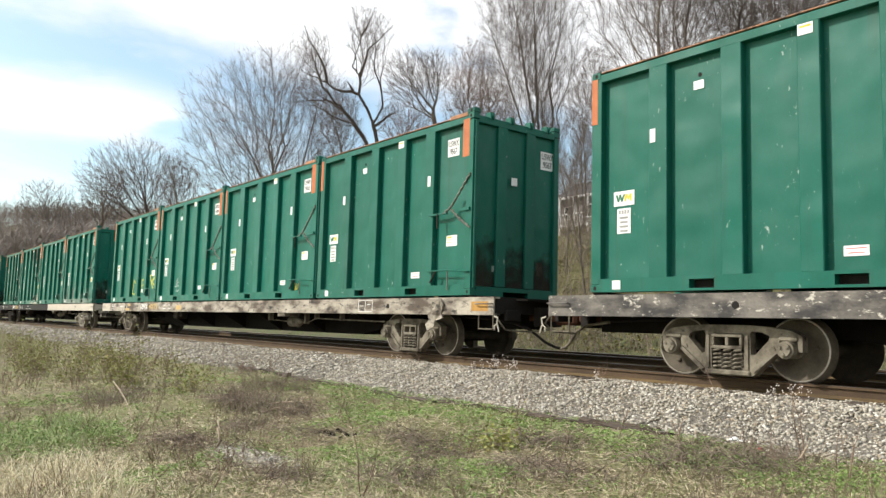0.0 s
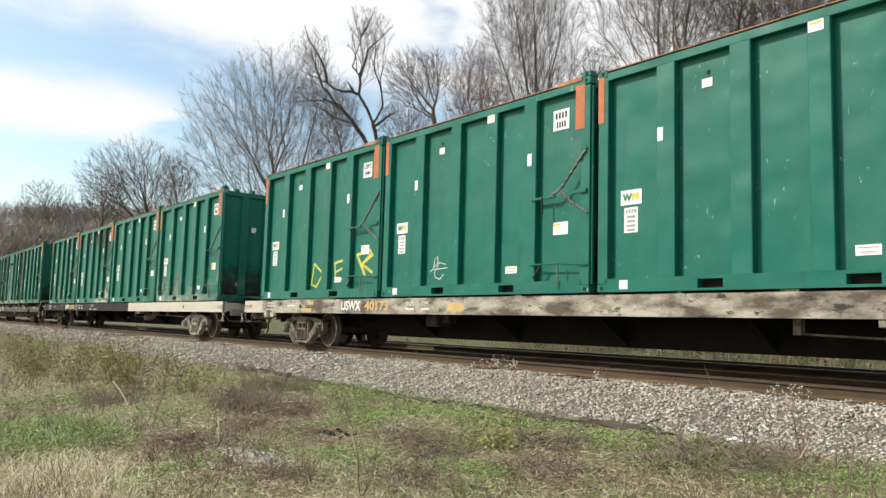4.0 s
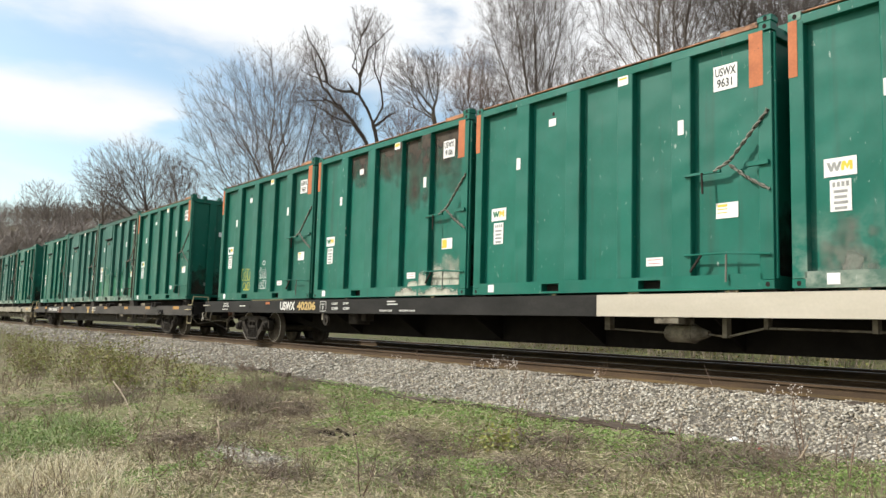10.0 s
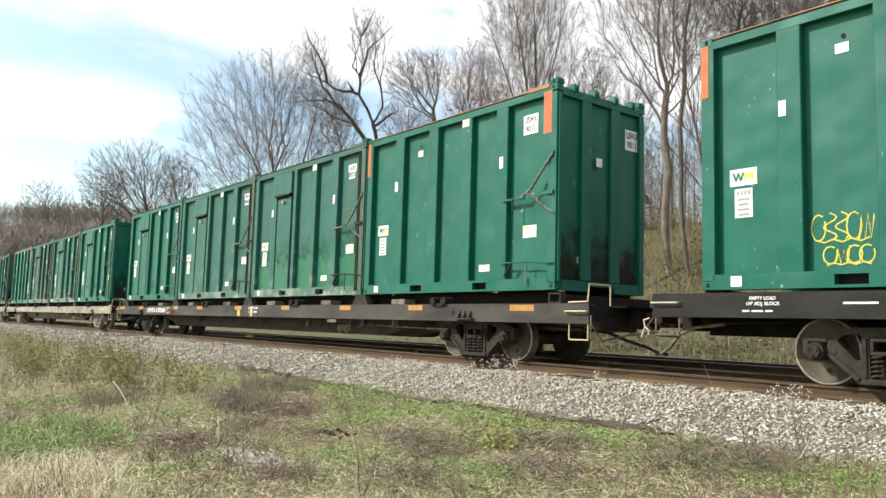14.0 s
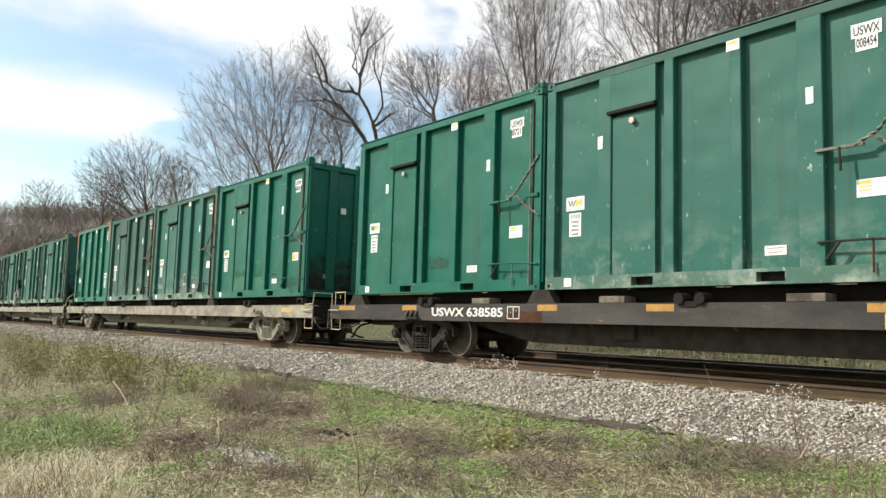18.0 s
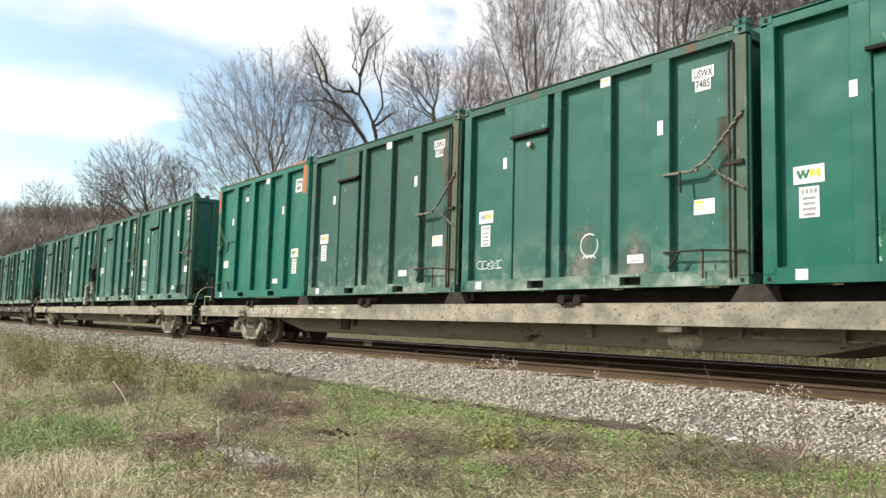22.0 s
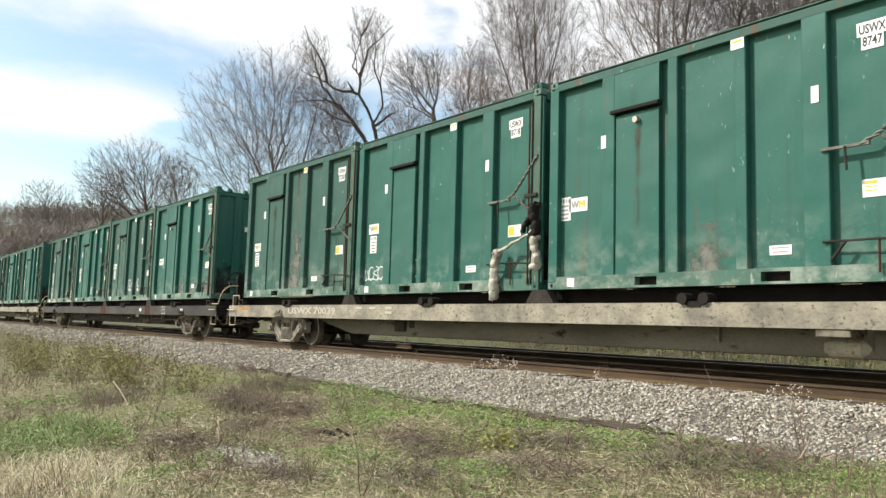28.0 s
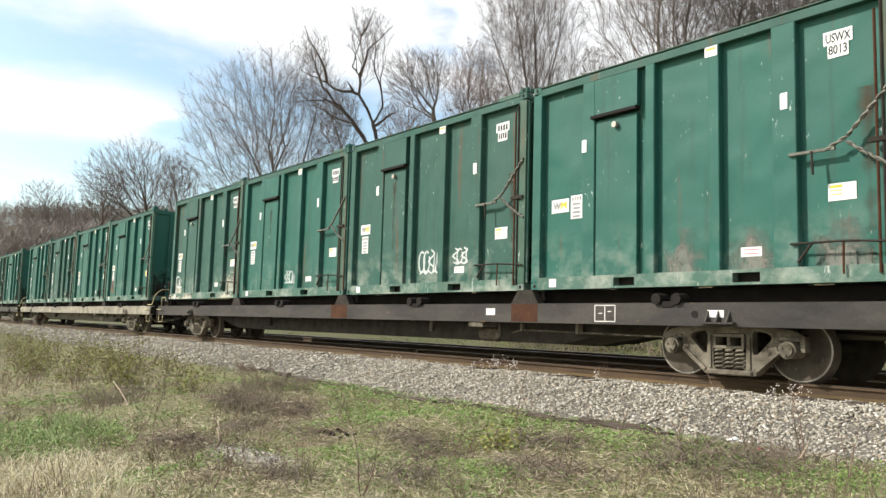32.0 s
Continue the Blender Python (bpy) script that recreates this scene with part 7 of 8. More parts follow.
def house(x, y, w, d, z0, wall_h, roof_h, wall_mat, label, floors, balcony):
    h = thing("house", label, "house")
    h.matrix_basis = pose(x, y, z0)
    part("wall", boxes((-w / 2, w / 2, 0, d, -1.5, wall_h)), wall_mat, h)
    bm = bmesh.new()
    along(bm, [(-0.6, wall_h - 0.1), (-0.6, wall_h + 0.06), (d / 2, wall_h + roof_h), (d + 0.6, wall_h + 0.06), (d + 0.6, wall_h - 0.1), (d / 2, wall_h + roof_h - 0.22)], -w / 2 - 0.5, w / 2 + 0.5)
    part("roof", bm, HOUSE_ROOF, h)
    part("fascia", boxes((-w / 2 - 0.5, w / 2 + 0.5, -0.66, -0.603, wall_h - 0.14, wall_h + 0.08)), HOUSE_TRIM, h, "white roof edge")
    for f in range(floors):
        for i in range(int(w / 2.2)):
            xx = -w / 2 + 1.2 + i * 2.2
            zz = wall_h - 1.9 - f * 2.7
            win = part("window", boxes((xx - 0.55, xx + 0.55, -0.05, 0.02, zz, zz + 0.09), (xx - 0.55, xx + 0.55, -0.05, 0.02, zz + 1.11, zz + 1.2), (xx - 0.55, xx - 0.47, -0.05, 0.02, zz + .09, zz + 1.11), (xx + 0.47, xx + 0.55, -0.05, 0.02, zz + .09, zz + 1.11), (xx - 0.03, xx + 0.03, -0.04, 0.02, zz + .09, zz + 1.11)), HOUSE_TRIM, h)
            part("pane", boxes((xx - 0.48, xx + 0.48, -0.02, 0.004, zz + 0.08, zz + 1.12)), PANE, win)
    if balcony:
        zb = wall_h - 2.7
        part("balcony_floor", boxes((-w / 2, w / 2, -1.8, -0.01, zb - 0.2, zb)), HOUSE_TRIM, h)
        part("handrail", boxes((-w / 2, w / 2, -1.8, -1.72, zb + 0.9, zb + 1.0)), HOUSE_TRIM, h)
        for i in range(int(w / 0.28)):
            xx = -w / 2 + 0.1 + i * 0.28
            part("baluster", boxes((xx - 0.03, xx + 0.03, -1.79, -1.73, zb, zb + 0.9)), HOUSE_TRIM, h)
        for xx in (-w / 2 + 0.1, -w / 6, w / 6, w / 2 - 0.1):
            part("post", boxes((xx - 0.08, xx + 0.08, -1.8, -1.64, -1.5, zb - 0.2)), HOUSE_TRIM, h)
            part("post", boxes((xx - 0.06, xx + 0.06, -1.8, -1.66, zb + 1.0, wall_h - 0.1)), HOUSE_TRIM, h)


house(-45.6, 51.5, 5.0, 6.0, 6.2, 6.2, 2.0, HOUSE_WALL, "grey two-storey house with a white balcony behind the trees", 2, True)
house(-18.3, 48.0, 4.2, 4.5, 7.5, 4.3, 0.7, WOOD_WALL, "small brown wooden cabin with a white roof edge", 1, False)


# ---------------------------------------------------------------- loose stone, grass and weeds
RNG = np.random.default_rng(5)


def soup(name, pieces, tris, material, label, category, smooth=False):
    """ONE stuff object of many small pieces: pieces is (count, corners, 3), tris the corners of each piece's triangles."""
    me = bulk_mesh(name, [(pieces, tris)], smooth)
    me.materials.append(material)
    return tagged(new(name, me), label, category, kind="stuff")


def turns(n):
    """Random rotation matrices."""
    q = RNG.normal(size=(n, 4))
    q /= np.linalg.norm(q, axis=1)[:, None]
    w, x, y, z = q.T
    return np.stack([np.stack([1 - 2 * (y * y + z * z), 2 * (x * y - z * w), 2 * (x * z + y * w)], 1),
                     np.stack([2 * (x * y + z * w), 1 - 2 * (x * x + z * z), 2 * (y * z - x * w)], 1),
                     np.stack([2 * (x * z - y * w), 2 * (y * z + x * w), 1 - 2 * (x * x + y * y)], 1)], 1)


CUBE = np.array([(x, y, z) for x in (-1, 1) for y in (-1, 1) for z in (-1, 1)], float)
CUBE_Q = [(0, 1, 3, 2), (4, 6, 7, 5), (0, 4, 5, 1), (2, 3, 7, 6), (0, 2, 6, 4), (1, 5, 7, 3)]


def stones(name, xy, z, size, label):
    n = len(xy)
    v = CUBE[None] * (size[:, None, None] * RNG.uniform(0.5, 1.0, (n, 1, 3)))
    v = v * RNG.uniform(0.55, 1.05, (n, 8, 1))
    v = np.einsum("nij,nkj->nki", turns(n), v)
    v[:, :, 2] *= 0.72
    v += np.concatenate([xy, z[:, None]], 1)[:, None, :]
    return soup(name, v, CUBE_Q, STONES, label, "ballast")


def scatter(n, x0, x1, y0, y1):
    return np.stack([RNG.uniform(x0, x1, n), RNG.uniform(y0, y1, n)], 1)


def heights(fn, xy):
    return np.array([fn(x, y) for x, y in xy])


def patches(xy, f, seed):
    return np.array([noise.noise((x * f, y * f, seed)) + 0.5 * noise.noise((x * f * 2.7, y * f * 2.7, seed + 9)) for x, y in xy])


def bed_top(x, y):
    return bed_z(y) + 0.03 * noise.noise((x * 4, y * 4, 0)) + 0.035 * noise.noise((x * 0.7, y * 0.9, 4.0))


def lay_ballast():
    for n, x0, x1, y0, y1, a, b in ((30000, -14, -1.5, 7.25, 9.98, 0.009, 0.025), (11000, -32, -14, 7.3, 9.98, 0.018, 0.034), (4500, -80, -34, 7.3, 9.95, 0.03, 0.055), (1500, -22, -4, 17.0, 18.6, 0.02, 0.035)):
        xy = scatter(n, x0, x1, y0, y1)
        edge = 7.50 + 0.22 * np.array([noise.noise((x * 0.8, 0.0, 2.0)) for x, _ in xy])
        xy = xy[(xy[:, 1] > edge) | (RNG.random(n) < 0.06)]
        stones("ballast_stones", xy, heights(bed_top, xy) + 0.004, RNG.uniform(a, b, len(xy)) * RNG.choice([1, 1, 1, 1.35], len(xy)), "loose grey crushed stone along the track")
    # bare gravel patch in the grass
    xy = np.stack([RNG.normal(-7.66, 0.34, 2600), RNG.normal(3.5, 0.13, 2600)], 1)
    stones("gravel_patch", xy, heights(ground_z, xy) + 0.008, RNG.uniform(0.010, 0.026, len(xy)), "patch of pale gravel in the grass")


BLADE_T = [(0, 1, 3), (0, 3, 2), (2, 3, 4)]


def blades(name, xy, height, width, lean, material, label, category="grass"):
    n = len(xy)
    z = heights(ground_z, xy)
    a = RNG.uniform(0, 2 * np.pi, n)
    side = np.stack([np.cos(a), np.sin(a), np.zeros(n)], 1) * width[:, None] / 2
    b = RNG.uniform(0, 2 * np.pi, n)
    bend = np.stack([np.cos(b), np.sin(b), np.zeros(n)], 1) * (height * lean * RNG.uniform(0.3, 1.2, n))[:, None]
    base = np.concatenate([xy, z[:, None] - 0.01], 1)
    up = np.stack([np.zeros(n), np.zeros(n), height], 1)
    mid = base + bend * 0.35 + up * 0.6
    tip = base + bend + up * np.clip(1.0 - 0.25 * lean, 0.5, 1)
    v = np.stack([base - side, base + side, mid - side * 0.7, mid + side * 0.7, tip], 1)
    return soup(name, v, BLADE_T, material, label, category)


def leaves(name, at, size, material, label, category, flat=0.6):
    n = len(at)
    r = turns(n)
    u = r[:, :, 0].copy()
    u[:, 2] *= 1 - flat
    w = r[:, :, 1].copy()
    w[:, 2] *= 1 - flat
    v = np.stack([at - u * size[:, None], at + w * size[:, None] * 0.55, at + u * size[:, None], at - w * size[:, None] * 0.55], 1)
    return soup(name, v, [(0, 1, 2), (0, 2, 3)], material, label, category)


def view_patch(n, reach=26.0):
    """Places on the near ground, denser close to the camera."""
    r = 4.5 * (reach / 4.5) ** RNG.random(n)
    a = RNG.uniform(radians(20), radians(84), n)
    xy = np.stack([-r * np.sin(a), r * np.cos(a)], 1)
    bare = (((xy[:, 0] + 7.66) / 0.62) ** 2 + ((xy[:, 1] - 3.5) / 0.24) ** 2 < 1) & (RNG.random(n) < 0.88)
    return xy[(xy[:, 1] < 7.75) & ~bare]


def lay_grass():
    # low bright green cover in clumps, thickest along the ballast's foot
    xy = view_patch(260000, 24)
    x, y = xy.T
    want = 0.10 + 1.05 * np.clip((y - 5.7) / 0.8, 0, 1) * (x > -14.5) + 0.16 * (y > 4.0) * (x > -11) - 0.55 * (y < 5.9) * (x > -6.3) + 1.9 * patches(xy, 0.75, 1.0) - 0.5 * (x < -16) - 0.5 * ((y < 3.4) & (x > -9.0)) + 0.7 * ((y < 2.9) & (x < -9) & (x > -13)) - 0.9 * np.exp(-(((x + 11.6) / 2.0) ** 2 + ((y - 5.1) / 0.9) ** 2))
    xy = xy[RNG.random(len(xy)) < np.clip(want, 0.02, 1.0)]
    h = RNG.uniform(0.01, 0.09, len(xy)) * (0.7 + 0.6 * np.clip(patches(xy, 1.6, 7.0), -0.6, 1))
    at = np.concatenate([xy, (heights(ground_z, xy) + h)[:, None]], 1)
    leaves("ground_cover", at, RNG.uniform(0.008, 0.020, len(xy)) * (1 + 0.04 * np.abs(xy[:, 0])), LEAF_GREEN, "low bright green leafy ground cover by the ballast", "ground cover", 0.5)
    # short green grass
    xy = view_patch(70000, 40)
    x, y = xy.T
    want = 0.15 + 1.3 * patches(xy, 0.6, 3.0) + 0.8 * ((y < 2.9) & (x < -9))
    xy = xy[RNG.random(len(xy)) < np.clip(want, 0.05, 1.0)]
    blades("grass", xy, RNG.uniform(0.03, 0.12, len(xy)), RNG.uniform(0.003, 0.007, len(xy)) * (1 + 0.05 * np.abs(xy[:, 0])), 0.9, BLADE_GREEN, "short rough green grass")
    # sparse short grass on the rest of the ground about the line
    xy = np.stack([RNG.uniform(-34, 16, 16000), RNG.uniform(-14, 7.4, 16000)], 1)
    xy = xy[(np.hypot(xy[:, 0], xy[:, 1]) > 1.2) & ((xy[:, 1] < 0.9) | (xy[:, 0] > -1.2))]
    blades("sparse_grass", xy, RNG.uniform(0.03, 0.12, len(xy)), RNG.uniform(0.008, 0.016, len(xy)), 1.0, BLADE_GREEN, "sparse rough grass around the line")
    # tan dead grass, matted, and standing in one tall clump
    xy = view_patch(90000, 34)
    x, y = xy.T
    clump = np.exp(-(((x + 7.7) / 1.35) ** 2 + ((y - 1.75) / 0.62) ** 2))
    want = 0.05 + 0.9 * np.clip(patches(xy, 0.8, 5.0), 0, 1) + 1.2 * clump + 0.3 * ((y < 4.2) & (x > -7))
    keep = RNG.random(len(xy)) < np.clip(want, 0.06, 1.0)
    xy, clump = xy[keep], clump[keep]
    blades("dead_grass", xy, (0.045 + 0.28 * clump) * RNG.uniform(0.5, 1.5, len(xy)), RNG.uniform(0.003, 0.0065, len(xy)), 1.7, BLADE_TAN, "tangled tan dead grass")
    # straw and thin stalks lying matted over everything
    xy = view_patch(120000, 32)
    n = len(xy)
    a = RNG.uniform(0, 2 * np.pi, n)
    ll = RNG.uniform(0.04, 0.16, n)
    d = np.stack([np.cos(a), np.sin(a), RNG.normal(0.12, 0.22, n)], 1) * ll[:, None]
    w = np.stack([-np.sin(a), np.cos(a), RNG.normal(0, 0.4, n)], 1) * (RNG.uniform(0.0012, 0.0028, n) * (1 + 0.05 * np.abs(xy[:, 0])))[:, None]
    c = np.concatenate([xy, (heights(ground_z, xy) + RNG.uniform(0.0, 0.05, n))[:, None]], 1)
    soup("straw", np.stack([c - d / 2 - w, c - d / 2 + w, c + d / 2 + w * 0.6, c + d / 2 - w * 0.6], 1), [(0, 1, 2, 3)], STRAW, "matted straw and thin dead stalks on the ground", "straw")
    # brown litter lying flat
    xy = view_patch(110000, 30)
    x, y = xy.T
    want = 0.20 + 1.4 * patches(xy, 0.9, 11.0) + 0.8 * np.exp(-(((x + 11.5) / 2.4) ** 2 + ((y - 5.0) / 1.2) ** 2))
    xy = xy[RNG.random(len(xy)) < np.clip(want, 0.08, 1.0)]
    at = np.concatenate([xy, (heights(ground_z, xy) + RNG.uniform(0.004, 0.035, len(xy)))[:, None]], 1)
    leaves("dead_leaves", at, RNG.uniform(0.010, 0.026, len(xy)), LEAF_BROWN, "brown dead leaves among the grass", "leaf litter", 0.75)


def weed_lines(rng, x, y, z, h, forks, spread_):
    """The stalks of one dead weed."""
    out = []
    for s in range(forks):
        d = Vector((rng.gauss(0, spread_), rng.gauss(0, spread_), 1)).normalized()
        p = Vector((x + rng.gauss(0, 0.02), y + rng.gauss(0, 0.02), z - 0.02))
        pts = [p.copy()]
        ll = h * rng.uniform(0.6, 1.1)
        for i in range(4):
            d = (d + Vector((rng.gauss(0, 0.14), rng.gauss(0, 0.14), 0.02))).normalized()
            p = p + d * ll / 4
            pts.append(p.copy())
        r = 0.0022 + 0.003 * h
        out.append((pts, [r, r * 0.85, r * 0.7, r * 0.55, r * 0.35]))
        for j in range(rng.randint(1, 4)):
            q = pts[rng.randint(1, 3)]
            e = (d + Vector((rng.gauss(0, 0.7), rng.gauss(0, 0.7), 0.3))).normalized() * ll * rng.uniform(0.15, 0.35)
            out.append(([q, q + e * 0.6, q + e + Vector((0, 0, 0.02))], [r * 0.5, r * 0.4, r * 0.25]))
    return out


def lay_weeds():
    rng = random.Random(21)
    low, tall = [], []
    for i in range(3000):
        r = 5.0 * (60 / 5.0) ** rng.random()
        a = radians(rng.uniform(22, 85))
        x, y = -r * math.sin(a), r * math.cos(a)
        if y > 7.7 or y < 0.8:
            continue
        w = 0.32 + 0.9 * noise.noise((x * 0.5, y * 0.5, 31.0)) + 0.8 * math.exp(-((x + 11.8) / 2.2) ** 2 - ((y - 5.2) / 1.1) ** 2) + (0.45 if x < -15 else 0) - (0.25 if x > -14 and y > 5.5 else 0)
        if rng.random() < w:
            h = rng.uniform(0.15, 0.45) if x > -15 else rng.uniform(0.3, 0.85)
            (low if x > -15 else tall).extend(weed_lines(rng, x, y, ground_z(x, y), h, rng.randint(2, 5), 0.5 if x > -15 else 0.3))
    for name, lines, label in (("dead_weeds", low, "brown dead weed stalks in the grass"), ("brush", tall, "tall brown dead brush beside the track")):
        me = mesh_of(name, *tubes(lines, 3), True)
        me.materials.append(STALK_BROWN)
        tagged(new(name, me), label, "weeds", kind="stuff")
    # single tall dry stalks, each a thing
    for x, y, h, lean in ((-5.5, 3.55, 0.62, 0.02), (-3.62, 7.2, 0.75, 0.05), (-7.3, 7.3, 0.5, -0.03), (-3.2, 7.0, 0.45, 0.1), (-6.1, 6.0, 0.40, 0.08), (-5.0, 5.4, 0.42, -0.1), (-9.6, 6.9, 0.45, 0.02), (-4.3, 6.3, 0.38, 0.12), (-10.6, 9.75, 0.42, 0.1), (-8.2, 9.8, 0.40, 0.3), (-5.9, 9.4, 0.65, 0.05), (-13.0, 9.7, 0.35, 0.2), (-6.9, 9.75, 0.3, -0.2), (-3.56, 7.15, 0.95, 0.02), (-7.15, 6.9, 0.72, 0.02), (-4.6, 6.75, 0.5, 0.03), (-4.05, 6.95, 0.42, 0.16), (-5.25, 6.6, 0.45, 0.05), (-3.0, 6.85, 0.5, 0.2), (-5.3, 3.45, 0.5, 0.05), (-6.4, 6.7, 0.38, 0.16)):
        z = ground_z(x, y) if y < 7.6 else bed_top(x, y)
        lines = weed_lines(rng, x, y, z, h, 1 if lean < 0.15 else 3, abs(lean) + 0.03)
        me = mesh_of("dry_stalk", *tubes([(q, [1.6 * v for v in w]) for q, w in lines], 4), True)
        me.materials.append(STALK_BROWN)
        tagged(new("dry_stalk", me), "thin dry brown weed stalk standing by the track", "weed", "dry weed stalks")


def rail_weeds():
    """Small bare twiggy weeds with pale seed heads between the ballast and the near rail."""
    rng = random.Random(63)
    for x, y, h, n in ((-10.55, 9.62, 0.30, 12), (-10.15, 9.66, 0.26, 9), (-10.9, 9.58, 0.22, 7), (-5.05, 9.5, 0.30, 5), (-4.85, 9.45, 0.22, 5), (-8.1, 9.6, 0.18, 4), (-13.6, 9.6, 0.22, 4)):
        t = thing("twiggy_weed", "bare grey twiggy weed with pale seed heads by the rail", "weed", "twiggy weeds by the rail")
        lines, heads = [], []
        for i in range(n):
            for pts, rad in weed_lines(rng, x + rng.gauss(0, 0.07), y + rng.gauss(0, 0.04), bed_top(x, y), h * rng.uniform(0.6, 1.1), 1, 0.55):
                lines.append((pts, [q * 0.8 for q in rad]))
                heads += [pts[-1] + Vector((rng.gauss(0, 0.012), rng.gauss(0, 0.012), rng.gauss(0, 0.012))) for k in range(2)]
        part("stems", mesh_of("stems", *tubes(lines, 3), True), STALK_GREY, t)
        bm = bmesh.new()
        for q in heads:
            bmesh.ops.create_icosphere(bm, subdivisions=1, radius=rng.uniform(0.005, 0.011), matrix=Matrix.Translation(q))
        part("seed_heads", bm, SEED, t, "pale seed heads")


STALK_GREY = mottled("dead_stalk_grey", [(0.17, 0.14, 0.12), (0.26, 0.22, 0.19), (0.12, 0.095, 0.08)], 0.9)
SEED = mottled("pale_seed_heads", [(0.42, 0.38, 0.34), (0.60, 0.56, 0.52), (0.30, 0.26, 0.22)], 0.9)


def shrub(x, y, h, wide, seed, leafy, label):
    """A wild shrub: many thin stems with scattered small yellow-green leaves."""
    rng = random.Random(seed)
    t = thing("shrub", label, "shrub", "wild shrubs by the track")
    lines, tips = [], []
    for i in range(26):
        a = rng.uniform(0, 6.28)
        rad = wide * math.sqrt(rng.random())
        bx, by = x + 0.4 * rad * math.cos(a), y + 0.4 * rad * math.sin(a)
        d = Vector((math.cos(a) * 0.55 * rad / wide, math.sin(a) * 0.55 * rad / wide, 1)).normalized()
        ls = weed_lines(rng, bx, by, ground_z(bx, by), h * rng.uniform(0.6, 1.1), 1, 0.35)
        lines += ls
        for pts, _ in ls:
            for q in pts[1:]:
                for j in range(leafy + 1):
                    tips.append(q + Vector((rng.gauss(0, 0.15), rng.gauss(0, 0.15), rng.gauss(0, 0.11))))
    me = mesh_of("branchwork", *tubes(lines, 4), True)
    part("branchwork", me, STALK_BROWN, t)
    if leafy:
        at = np.array([tuple(p) for p in tips])
        ob = leaves("foliage", at, RNG.uniform(0.016, 0.036, len(at)), LEAF_YELLOW, "small yellow-green spring leaves", "", 0.3)
        ob.parent = t


def build_shrubs():
    k = 0
    for x, y, h, w, leafy in ((-16.0, 4.5, 1.0, 0.7, 3), (-17.5, 4.0, 0.9, 0.8, 3), (-14.8, 4.3, 0.75, 0.6, 2), (-19.5, 3.6, 1.0, 0.9, 4), (-21.5, 3.9, 1.0, 0.9, 3), (-18.4, 5.0, 0.9, 0.7, 2), (-24.0, 4.6, 1.1, 1.0, 2), (-27.5, 4.2, 1.2, 1.0, 2),
                              (-17.0, 5.9, 0.8, 0.6, 1), (-22.5, 5.6, 0.9, 0.8, 1), (-31, 5.0, 1.1, 1.1, 1), (-36, 4.9, 1.2, 1.2, 1), (-13.2, 4.9, 0.5, 0.5, 1), (-12.2, 5.6, 0.45, 0.6, 0), (-11.4, 5.0, 0.40, 0.6, 0), (-15.6, 6.9, 0.5, 0.5, 0), (-42, 5.6, 1.3, 1.4, 1), (-26, 6.2, 0.7, 0.9, 0), (-6.0, 5.55, 0.26, 0.16, 1)):
        shrub(x, y, h, w, 400 + k, leafy, "scrubby wild shrub with small yellow-green leaves" if leafy else "bare tangled brown shrub in the grass")
        k += 1


